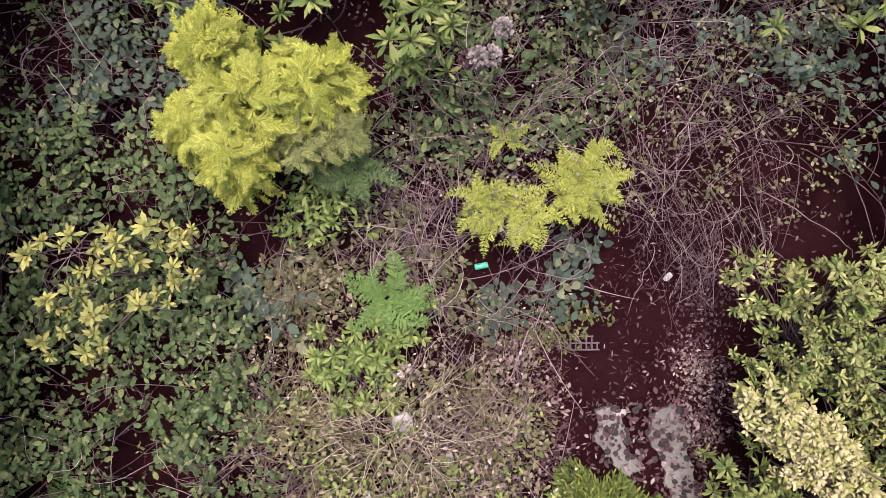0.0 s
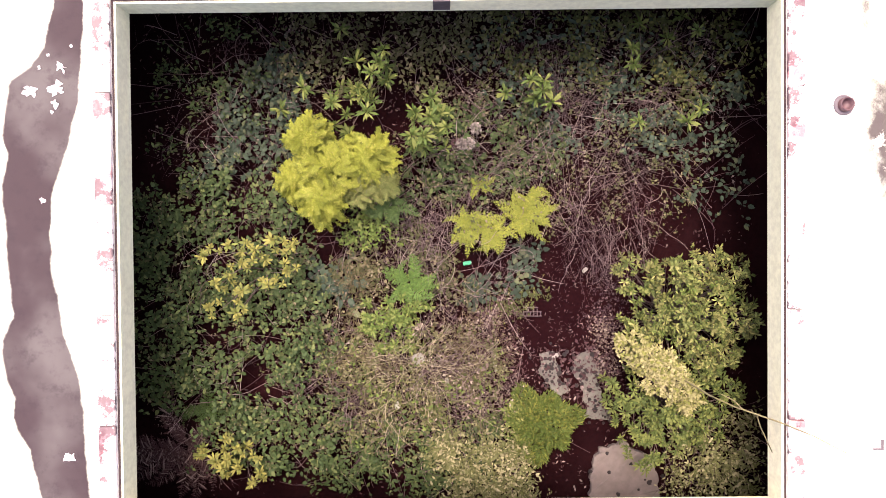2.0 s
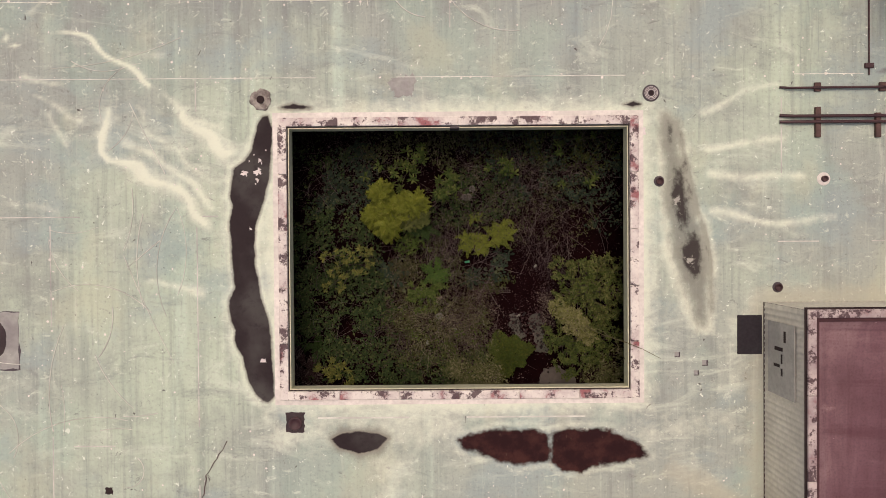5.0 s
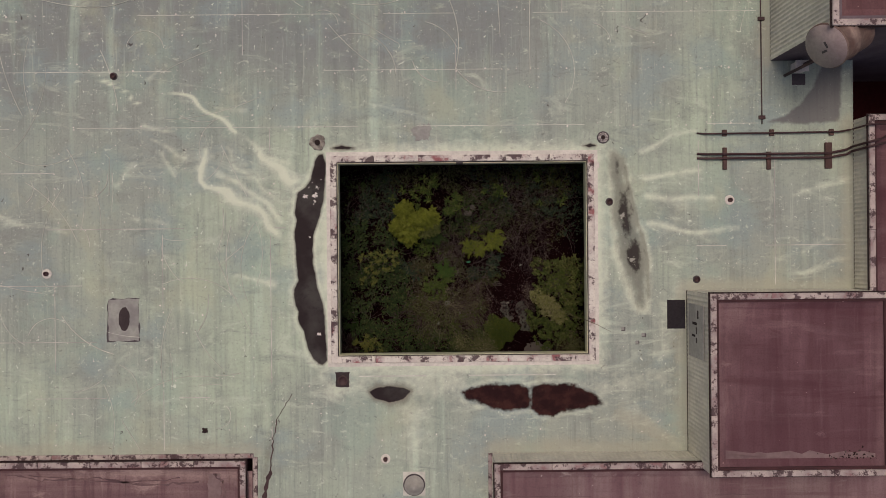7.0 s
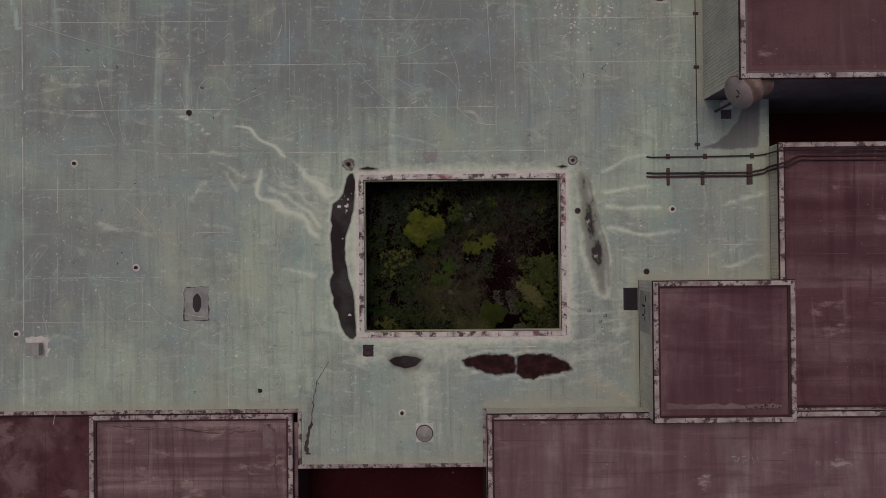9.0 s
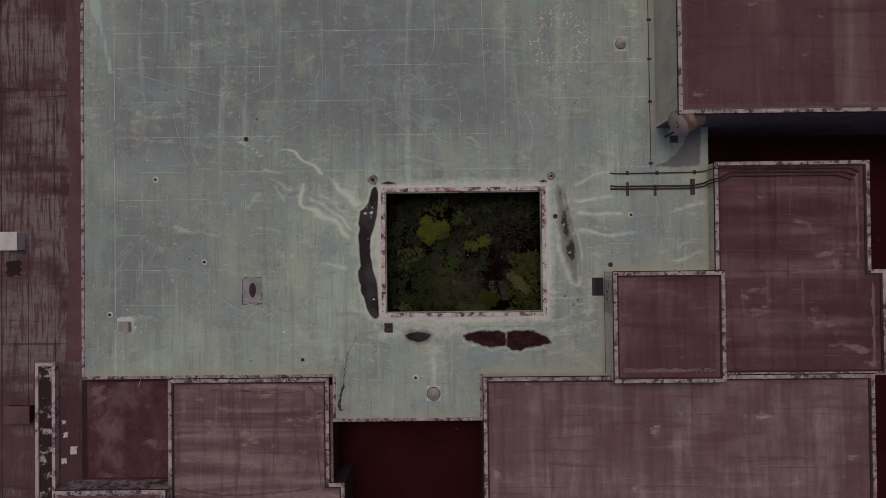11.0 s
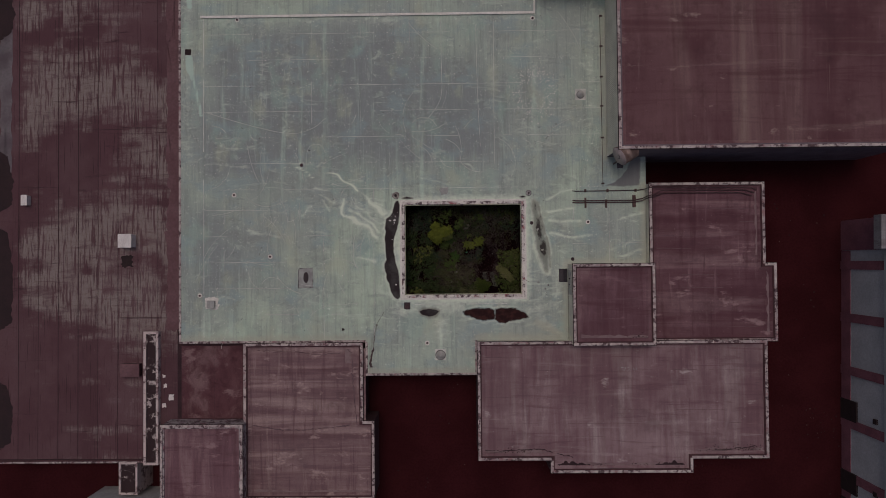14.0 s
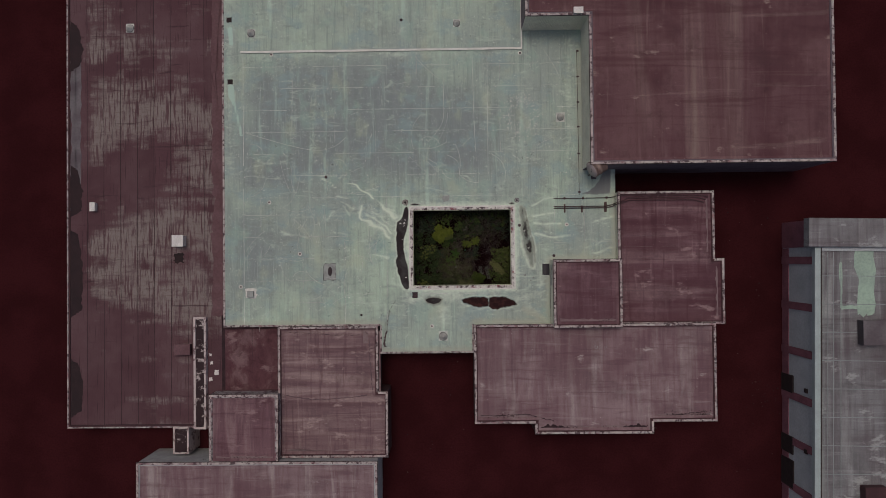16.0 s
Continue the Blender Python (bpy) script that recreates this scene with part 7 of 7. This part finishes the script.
ALL = [(-5.7, -4.6), (5.7, -4.6), (5.7, 4.6), (-5.7, 4.6)]
loose_leaves("leaf_litter", "scattered pale fallen leaves on dark soil", [(0.6, -3.3), (3.9, -3.3), (3.9, 0.8), (1.5, 1.0), (0.5, -0.6)], 1900, 0.07, M["litter"], g, 1.0, 0.15)
loose_leaves("leaf_litter", "fallen leaves under the plants", ALL, 4200, 0.06, M["litter"], g, 0.9, 0.4)
loose_leaves("leaf_litter", "brown fallen leaves among grass", [(-0.4, -1.2), (1.2, -0.8), (1.4, -3.0), (0.0, -3.0)], 2600, 0.06, M["litter"], g, 0.8)
loose_leaves("chippings", "pinkish bark chippings beside the bush", [(2.65, 0.0), (3.1, 0.05), (3.3, -1.0), (3.3, -2.2), (2.85, -2.7), (2.5, -1.9), (2.75, -0.9)], 1500, 0.04, M["gravel"], g, 0.7, 0.6)
loose_leaves("chippings", "pale pink bark chippings at the slab's edge", [(2.75, -1.3), (3.1, -1.3), (3.1, -2.3), (2.8, -2.35)], 420, 0.045, M["scrap"], g, 0.7, 0.5)


def slab(name, label, outline, z, thick, g, material, spots):
    """A broken slab with a ragged edge."""
    bm = bmesh.new()
    pts = []
    for (ax, ay), (bx, by) in zip(outline, outline[1:] + outline[:1]):
        for t in np.arange(0, 1, 0.05):
            x, y = ax + (bx - ax) * t, ay + (by - ay) * t
            pts.append((x + 0.09 * noise.noise((x * 6, y * 6, 1.0)) + g.normal(0, 0.006), y + 0.09 * noise.noise((x * 6, y * 6, 5.0)) + g.normal(0, 0.006)))
    top = [bm.verts.new((x, y, z + g.normal(0, 0.004))) for x, y in pts]
    low = [bm.verts.new((x * 1.0, y, z - thick)) for x, y in pts]
    bm.faces.new(top)
    for i in range(len(pts)):
        j = (i + 1) % len(pts)
        bm.faces.new((low[i], low[j], top[j], top[i]))
    bmesh.ops.recalc_face_normals(bm, faces=bm.faces)
    s = tagged(part(name, bm, material), label, "paving slab", "paving slabs")
    for x, y in scatter(outline, spots, g):
        bm = bmesh.new()
        bmesh.ops.create_icosphere(bm, subdivisions=2, radius=1.0)
        r = g.uniform(0.018, 0.048)
        for v in bm.verts:
            k = 1 + 0.5 * noise.noise(v.co * 1.5 + Vector((x * 9, y * 9, 0)))
            v.co = Vector((x + v.co.x * r * k, y + v.co.y * r * k, z + v.co.z * 0.018))
        part("moss_cushion", bm, M["moss"], s)
    return s


slab("paving_slab", "pale broken concrete slab with dark lichen spots", [(2.35, -1.95), (2.62, -1.9), (2.8, -2.15), (2.75, -2.5), (2.9, -2.75), (3.02, -3.15), (2.55, -3.15), (2.5, -2.6), (2.32, -2.3)], 0.15, 0.12, g, M["concrete"], 44)
slab("paving_slab", "pale broken concrete slab half under leaves", [(1.72, -1.92), (1.95, -1.9), (2.1, -2.2), (2.05, -2.35), (2.25, -2.6), (2.1, -2.75), (1.85, -2.5), (1.7, -2.3)], 0.14, 0.12, g, M["concrete"], 44)
slab("paving_slab", "smooth pale concrete slab at the courtyard's edge", [(2.82, -3.7), (3.3, -3.62), (3.8, -3.9), (3.95, -4.7), (2.6, -4.7), (2.65, -4.1)], 0.15, 0.12, g, M["slab_clean"], 9)


loose_leaves("leaf_litter", "dark fallen leaves over the broken slabs", [(1.6, -1.8), (3.1, -1.8), (3.1, -3.2), (1.6, -2.8)], 420, 0.07, M["litter"], g, 0.9, 0.45, 0.11)


def hydrangea(x, y, z):
    s = thing("hydrangea", "withered hydrangea with pale lacy flower heads", "shrub", at=(x, y, float(height(x, y))))
    b = float(height(x, y))
    heads = [(0.0, 0.0, z), (-0.23, -0.24, z - 0.05), (-0.11, -0.23, z - 0.03), (-0.3, -0.2, z - 0.25)]
    for i, (dx, dy, hz) in enumerate(heads):
        n = 110
        d = random_dirs(n, -10, 90, g)
        v, f = blades(d * 0.07, d + g.normal(0, 0.6, (n, 3)), tilted_up(n, 0.5, g), 0.04, 0.035, ROUND, 0.1, 0.2)
        o = quads("flower_head", v + np.array([dx, dy, hz - b]), f, M["faded" if i < 3 else "litter"], s, "pale withered flower head")
    stems([(dx, dy, hz - b) for dx, dy, hz in heads], (0, 0, -0.04), g, s, 0.008, 0.004)


hydrangea(0.44, 2.02, 1.85)
bm = bmesh.new()
cyl(bm, 0.036, 0.036, -0.075, 0.075, 18)
bevelled(bm, 0.006)
bmesh.ops.transform(bm, matrix=pose(0.34, -0.2, float(height(0.34, -0.2)) + 0.05, 90, 0, 100), verts=bm.verts)
M["can"] = surface("green_can_paint", (0.015, 0.27, 0.13), (0.02, 0.33, 0.17), 3.0, 20.0, 0.4)
can = tagged(part("drinks_can", bm, M["can"]), "small bright green can lying on the soil", "can")
bm = bmesh.new()
cyl(bm, 0.03, 0.03, -0.0, 0.004, 18)
bmesh.ops.transform(bm, matrix=pose(0.34, -0.2, float(height(0.34, -0.2)) + 0.05, 90, 0, 100) @ pose(0, 0, 0.0755), verts=bm.verts)
part("can_end", bm, M["white"], can, "silver can end")


def crumpled(name, label, x, y, z, sx, sy, sz, turn, category):
    """A crumpled piece of rubbish."""
    bm = bmesh.new()
    bmesh.ops.create_icosphere(bm, subdivisions=2, radius=0.5)
    for v in bm.verts:
        k = 1 + 0.3 * noise.noise(v.co * 4 + Vector((x, y, 0)))
        v.co = Vector((max(-0.4, min(0.4, v.co.x * k)) * sx * 1.2, max(-0.4, min(0.4, v.co.y * k)) * sy * 1.2, v.co.z * k * sz))
    bmesh.ops.transform(bm, matrix=pose(x, y, z, 8, -6, turn), verts=bm.verts)
    return tagged(part(name, bm, M["plastic"]), label, category, "litter")


crumpled("plastic_tub", "crumpled pale plastic tub in dry grass", -0.58, -1.92, 0.55, 0.24, 0.2, 0.1, 20, "rubbish")
crumpled("plastic_bottle", "dirty white plastic bottle in dry grass", -0.05, -2.38, 0.45, 0.08, 0.2, 0.08, 5, "bottle")
crumpled("plastic_bottle", "dirty white plastic bottle on the litter", 0.85, -2.15, 0.2, 0.07, 0.2, 0.07, 10, "bottle")

crumpled("plastic_scrap", "cracked white plastic scrap beside a slab", 1.98, -1.95, 0.17, 0.13, 0.08, 0.04, 10, "rubbish")
crumpled("paper_scrap", "crumpled dirty white paper on the soil", 2.55, -0.35, 0.14, 0.12, 0.07, 0.04, 40, "rubbish")
crumpled("paper_scrap", "crumpled pale wrapper in dry grass", -0.95, -2.75, 0.6, 0.16, 0.1, 0.06, 70, "rubbish")

# broken plastic crate
M["crate"] = surface("faded_pink_plastic", (0.045, 0.028, 0.03), (0.025, 0.015, 0.017), 4.0, 20.0, 0.6)
crate = thing("broken_crate", "broken faded plastic crate lattice on the soil", "crate", at=(1.56, -1.12, float(height(1.56, -1.12)) + 0.03))
for i in range(6):
    bm = bmesh.new()
    box(bm, -0.165 + i * 0.064, -0.1, 0, -0.15 + i * 0.064, 0.1 - 0.05 * (i % 3), 0.02)
    part("slat", bevelled(bm, 0.003), M["crate"], crate)
for y in (-0.1, -0.02, 0.06):
    bm = bmesh.new()
    box(bm, -0.17 + 0.4 * max(0, y), y, 0.021, 0.185 - 1.2 * max(0, y), y + 0.016, 0.036)
    part("rail", bevelled(bm, 0.003), M["crate"], crate)

# the courtyard's ground and all that grows or lies on it, let down to its level
for ob in set(bpy.data.objects) - roof_things:
    if ob.parent is None:
        ob.matrix_basis = Matrix.Translation((0, 0, -COURT_DROP)) @ ob.matrix_basis

# fallen branch lying over the kerb
branch = thing("fallen_branch", "bare pale branch leaning out over the roof edge", "branch", at=(3.9, -2.1, 2.1))
main_line = np.array([[-0.05, 0, -0.9], [-0.04, -0.02, 0.2], [0.2, -0.11, 0.5], [0.73, -0.27, 0.8], [1.18, -0.46, 0.79], [1.67, -0.72, 0.77]])
twig_a = np.array([[0.3, -0.14, 0.56], [0.25, -0.1, 0.57], [0.15, 0.0, 0.6], [0.05, 0.05, 0.62], [0.0, 0.08, 0.6], [-0.05, 0.1, 0.58]])
twig_b = np.array([[0.45, -0.2, 0.64], [0.55, -0.4, 0.55], [0.7, -0.65, 0.45], [0.78, -0.78, 0.4], [0.82, -0.85, 0.38], [0.85, -0.9, 0.35]])
v, f = tubes([main_line], np.array([[0.02, 0.005]]), 6)
quads("limb", v, f, M["straw"], branch, "", True)
for line in (twig_a, twig_b):
    v, f = tubes([line], np.array([[0.012, 0.004]]), 5)
    quads("twig", v, f, M["straw"], branch, "", True)

# ---------- dirt on the roofs ----------
drag_marks(85, g)
for arc in ([(-1.66, 19.1), (-1.66, 17.05), (-1.64, 14.6), (-1.59, 12.6), (-2.16, 11.46), (-3.17, 10.35)], [(-20.9, 11.4), (-17.4, 10.3), (-14.0, 9.5), (-12.2, 10.0), (-11.3, 10.8)], [(1.2, 18.5), (1.3, 12.0), (1.5, 8.4)], [(2.64, 18.9), (2.62, 7.0)]):
    for _ in range(3):
        arc = [arc[0]] + [(ax * q + bx * (1 - q), ay * q + by * (1 - q)) for (ax, ay), (bx, by) in zip(arc, arc[1:]) for q in (0.75, 0.25)] + [arc[-1]]
    v, f = tubes([np.array([(x, y, ROOF + 0.013) for x, y in arc])], np.array([[0.016, 0.013]]), 5)
    tagged(quads("old_cable", v, f, M["seam_pale"]), "thin pale cable lying loose on the roof", "cable", "loose roof cables")
a_ = g.uniform(0, 2 * np.pi, 240)
r_ = g.normal(1.5, 0.35, 240)
splats("droppings", "ring of pale bird droppings on the roof", np.stack([5.95 + r_ * np.cos(a_) * 0.9, 12.9 + r_ * np.sin(a_) * 1.15], 1), 0.085, ROOF + 0.008, M["upstand"], g)
p_ = g.uniform((-22.8, -7.0), (11.0, 19.0), (800, 2))
p_ = p_[~((np.abs(p_[:, 0]) < 5.4) & (np.abs(p_[:, 1]) < 4.4)) & ~((p_[:, 0] > 8.3) & (p_[:, 1] < -1.0))]
p_ = p_[~((p_[:, 0] > -6.8) & (p_[:, 0] < -5.0) & (np.abs(p_[:, 1]) < 4.4)) & ~((p_[:, 0] > 5.3) & (p_[:, 0] < 7.3) & (np.abs(p_[:, 1] - 1) < 3.5)) & ~((np.abs(p_[:, 0] - 0.8) < 4.8) & (np.abs(p_[:, 1] + 5.3) < 0.8))]
splats("droppings", "scattered pale specks on the roof", p_, 0.05, ROOF + 0.008, M["upstand"], g)
dots = []
for y in SEAM_YS:
    x = np.arange(-22, 11, 0.28)
    x = x[g.random(len(x)) < 0.4]
    dots.append(np.stack([x, y + g.normal(0, 0.03, len(x))], 1))
for x in (-21.27, -19.6, -15.5, -11.4, -7.3):
    y = np.arange(-7, 5, 0.28)
    y = y[g.random(len(y)) < 0.3]
    dots.append(np.stack([x + g.normal(0, 0.03, len(y)), y], 1))
splats("seam_rivets", "rows of pale worn spots along the roof seams", np.concatenate(dots), 0.06, ROOF + 0.009, M["upstand"], g)

# west wing
roof_box("roof_hatch_box", "white square box with a lid on the dark roof", "roof box", -27.79, 0.96, 1.97, 1.05, 1.05, 0.8, M["white"], M["white"])
roof_box("roof_hatch_box", "small white upright box on the dark roof", "roof box", -36.35, 4.42, 1.97, 0.45, 0.8, 0.5, M["white"], M["white"])
# black patch laid on the felt as the white box's cast shadow
ragged_patch("damp_shadow_spot", "black patch painted as the white box's cast shadow", -28.0, -0.75, 0.95, 1.0, 1.98, M["black"], g, "stain", 0, 0.06)
roof_box("vent_box", "dark box vent beside a low wall", "roof vent", -27.5, -9.7, 1.97, 1.5, 1.0, 0.5, M["pipe"], M["maroon_felt"], "roof vents")
for x, y, q in ((-24.32, -12.06, 0.42), (-24.9, -12.7, 0.3), (-24.8, -11.1, 0.25), (-24.9, -10.3, 0.2)):
    ragged_patch("roof_patch", "small white repair patch on dark felt", x, y, q, q * 1.1, 1.985, M["white"], g, rough=0.03)


def low_wall(name, label, x0, y0, x1, y1, z0, z1, rim):
    """A low walled trough: pale rim, black stained inside."""
    w = thing(name, label, "low wall")
    bm = bmesh.new()
    out = [(x0, y0), (x1, y0), (x1, y1), (x0, y1)]
    ring(bm, out, inset(out, rim), z0, z1 - 0.12, z1)
    part("rim_wall", bm, M["coping_dark"], w)
    bm = bmesh.new()
    flat(bm, inset(out, rim - 0.01), z1 - 0.1)
    part("infill", bm, M["stained"], w, "black-stained infill with white remains")
    return w


n_ = Nodes("black_stained_felt")
col_ = n_.mix(n_.ramp(n_.noise(0.9, 7, rough=0.7), 0.53, 0.60), (0.028, 0.012, 0.014), (0.46, 0.40, 0.38))
M["stained"] = n_.done(col_, 0.85)
n_ = Nodes("pale_worn_rim")
col_ = n_.mix(n_.ramp(n_.noise(1.8, 7, rough=0.7), 0.50, 0.62), (0.56, 0.48, 0.46), (0.16, 0.10, 0.105))
M["coping_dark"] = n_.done(col_, 0.8)
low_wall("low_parapet", "long low wall with pale edges and black stains", -26.43, -17.5, -25.2, -6.55, 1.9, 2.4, 0.2)
low_wall("low_parapet", "small walled trough with a pale rim", -28.55, -19.95, -27.0, -17.3, -0.5, 2.25, 0.16)
# dark maroon strip with ragged edges, along the higher roof's side
for k in range(5):
    ragged_patch("dark_strip", "dark maroon strip beside the higher roof", -23.98, -2.41 + 8.055 * k, 1.24, 8.05, 2.041, M["maroon_felt"], g, "roof gutter", 0, 0.1, "gutter strips", 14)
ragged_patch("edge_strip", "blue-grey bare strip along the roof edge", -38.25, 11.5, 1.0, 14.5, 1.984, M["blue_strip"], g, "roof patch", 0, 0.06, "roof patches", 24)
for y0, y1 in ((-16.4, -10.6), (17.9, 23.0), (3.4, 8.6), (-6.5, 2.2)):
    o_ = [(-38.83, y0), (-38.83 + 1.1, y0 + 0.7), (-38.83 + 1.3, (y0 + y1) / 2), (-38.83 + 0.8, y1 - 0.5), (-38.83, y1)]
    bm = bmesh.new()
    pts_ = []
    for (ax, ay), (bx, by) in zip(o_, o_[1:] + o_[:1]):
        for t in np.arange(0, 1, 0.1):
            pts_.append((max(-38.83, ax + (bx - ax) * t + g.normal(0, 0.07)), ay + (by - ay) * t))
    bm.faces.new([bm.verts.new((x, y, 1.994)) for x, y in pts_])
    tagged(part("tar_patch", bm, M["dark_boards"]), "black tar patch along the roof edge", "roof patch", "roof patches")


def debris(x, y, z, sx, sy, g, n=110):
    """Leaf mould and rubbish swept against a parapet."""
    p = np.stack([x + g.normal(0, sx / 2.5, n), y + np.abs(g.normal(0, sy / 2, n)), np.full(n, z + 0.01)], 1)
    q = g.uniform(0.03, 0.12, n)
    v, f = blades(p, random_dirs(n, 0, 12, g), tilted_up(n, 0.2, g), q, q * 0.6, LEAF, 0.1, 0.2)
    return tagged(quads("roof_debris", v, f, M["litter"]), "dead leaves and rubbish on the roof", "dirt", "", "stuff")


for x, y, z, sx, sy in ((4.0, -16.35, 3.855, 2.2, 0.5), (20.2, -16.2, 3.855, 2.0, 0.4), (22.4, -16.2, 3.855, 1.2, 0.5), (9.0, -17.35, 3.855, 3.5, 0.3), (15.5, -17.35, 3.855, 3.5, 0.3), (13.4, -7.25, 4.685, 1.2, 0.4), (-21.0, -20.1, 3.755, 3.5, 0.5)):
    debris(x, y, z, sx, sy, g)

# wet wedges beside the south parapet, wrinkles in the low roof, old scrawl
def crack(pts, z, width, label, material):
    local = np.random.default_rng(int(abs(pts[0][0]) * 100))
    v = []
    for (ax, ay), (bx, by) in zip(pts, pts[1:]):
        along = Vector((bx - ax, by - ay)).normalized()
        for t in np.arange(0, 1, 0.1):
            q = width * local.uniform(0.25, 1.0)
            x, y = ax + (bx - ax) * t + local.normal(0, 0.03), ay + (by - ay) * t + local.normal(0, 0.03)
            v.extend([(x - q * along.y, y + q * along.x, z), (x + q * along.y, y - q * along.x, z)])
    f = [(2 * k, 2 * k + 1, 2 * k + 3, 2 * k + 2) for k in range(len(v) // 2 - 1)]
    return tagged(quads("felt_wrinkle", v, f, material), label, "dirt", "felt wrinkles")


for x0, x1, tall, lead in ((7.05, 10.3, 0.42, 0.3), (14.4, 17.5, 0.36, 0.72)):
    k_ = np.linspace(0.0, 1.0, 34)
    up_ = tall * np.where(k_ < lead, (k_ / lead) ** 0.8, ((1 - k_) / (1 - lead)) ** 0.8) * (1 + 0.25 * np.sin(31 * k_) + g.normal(0, 0.08, 34))
    outline = [(x0 + (x1 - x0) * k, -17.27 + max(0.0, u)) for k, u in zip(k_[1:-1], up_[1:-1])] + [(x1, -17.29), (x0, -17.29)]
    bm = bmesh.new()
    bm.faces.new([bm.verts.new((x, y, 3.866)) for x, y in outline])
    tagged(part("wet_wedge", bm, M["felt_gap"]), "dark wet wedge of roof beside the parapet", "stain", "wet wedges")
for pts in ([(1.46, -15.95), (4.01, -16.01), (6.04, -15.88), (6.95, -16.19), (8.68, -16.57)], [(17.4, -16.37), (19.83, -16.12), (22.05, -15.85), (23.07, -15.7)]):
    crack(pts, 3.863, 0.05, "dark line where the felt turns up", M["felt_gap"])
for pts, q in (([(-17.52, -7.95), (-15.87, -8.24), (-13.85, -8.16), (-12.21, -8.45), (-9.82, -8.35)], 0.05), ([(-17.6, -14.15), (-15.0, -14.53), (-13.17, -14.55), (-10.97, -14.38), (-9.15, -14.21)], 0.07), ([(-9.64, -7.9), (-9.09, -8.39), (-9.07, -10.21), (-8.94, -12.03), (-8.78, -14.22)], 0.06), ([(-16.5, -8.05), (-13.0, -8.35), (-10.5, -8.2)], 0.03)):
    crack(pts, 2.884, q, "dark wrinkle in the grey-brown felt", M["seam_dark"])
ragged_patch("roof_patch", "pale square repair patch on brown felt", -9.45, -8.5, 0.45, 1.35, 2.876, M["silt"], g, rough=0.03)
for x, y, a, b in ((12.5, -9.5, 0.22, 0.03), (12.6, -9.7, 0.2, 0.03), (12.72, -9.6, 0.03, 0.2), (12.95, -9.5, 0.18, 0.03), (13.0, -9.7, 0.2, 0.03), (13.35, -9.56, 0.03, 0.22), (13.45, -9.7, 0.14, 0.03), (13.6, -9.58, 0.03, 0.2)):
    ragged_patch("scrawl_stroke", "pale painted stroke of an unreadable scrawl", x, y, a, b, 3.858, M["patch"], g, "paint mark", g.normal(0, 16), 0.006, "scrawl strokes", 3)

# far building's roof
ragged_patch("roof_patch", "pale greenish washed area on the far roof", 37.1, -3.4, 1.5, 6.4, 5.327, M["washed"], g, rough=0.14)
ragged_patch("roof_patch", "narrow pale washed edge on the far roof", 34.85, -3.9, 0.22, 4.2, 5.327, M["washed"], g, rough=0.04)
ragged_patch("roof_patch", "narrow pale washed edge on the far roof", 35.7, -5.95, 1.7, 0.3, 5.327, M["washed"], g, rough=0.04)
roof_box("plant_room_box", "dark grey plant box on the far roof", "vent unit", 37.35, -8.2, 5.32, 2.2, 2.2, 0.9, M["dark_plate"], M["blue_strip"])
roof_box("plant_room_box", "dark low plant box on the far roof", "vent unit", 37.2, -22.9, 5.32, 2.0, 1.4, 0.8, M["wall"], M["wall"])
bm = bmesh.new()
for y in np.arange(-3.0, -40, -2.6):
    box(bm, 0.5, y - 0.03, 5.322, 27.0, y + 0.03, 5.335)
for x in (0.75, 1.1, 1.62, 2.3):
    box(bm, x - 0.03, -59.5, 5.336, x + 0.03, -0.8, 5.345)
tagged(part("roof_seams", bm, M["far_seam"], far), "raised seams of the far roof", "", "", "stuff")

# fallen leaves on the asphalt
p_ = np.concatenate([g.normal((30.0, -15.5), (1.0, 1.4), (26, 2)), g.uniform((25, -24), (31.5, 6), (35, 2)), g.uniform((-6, -23.8), (0.5, -11), (18, 2))])
splats("ground_litter", "pale rubbish and leaves on the dark ground", p_, 0.13, -0.49, M["litter"], g)

# silt washed up against the parapets
for x, y, z, sx, sy in ((3.9, -16.2, 3.853, 4.8, 0.35), (20.8, -16.1, 3.853, 5.2, 0.4), (12.3, -17.2, 3.853, 9.5, 0.3), (11.7, -7.1, 4.683, 5.4, 0.45), (-21.0, -19.95, 3.753, 5.6, 0.4), (-12.6, -19.6, 2.863, 8.6, 0.3), (-8.8, -10.6, 2.863, 0.3, 5.6), (24.35, -4.5, 3.423, 0.3, 4.6), (23.5, 1.8, 3.423, 0.3, 5.0)):
    ragged_patch("silt_drift", "pale silt washed against the parapet", x, y, sx, sy, z, M["silt"], g, "dirt", 0, 0.07, "silt drifts", 14)
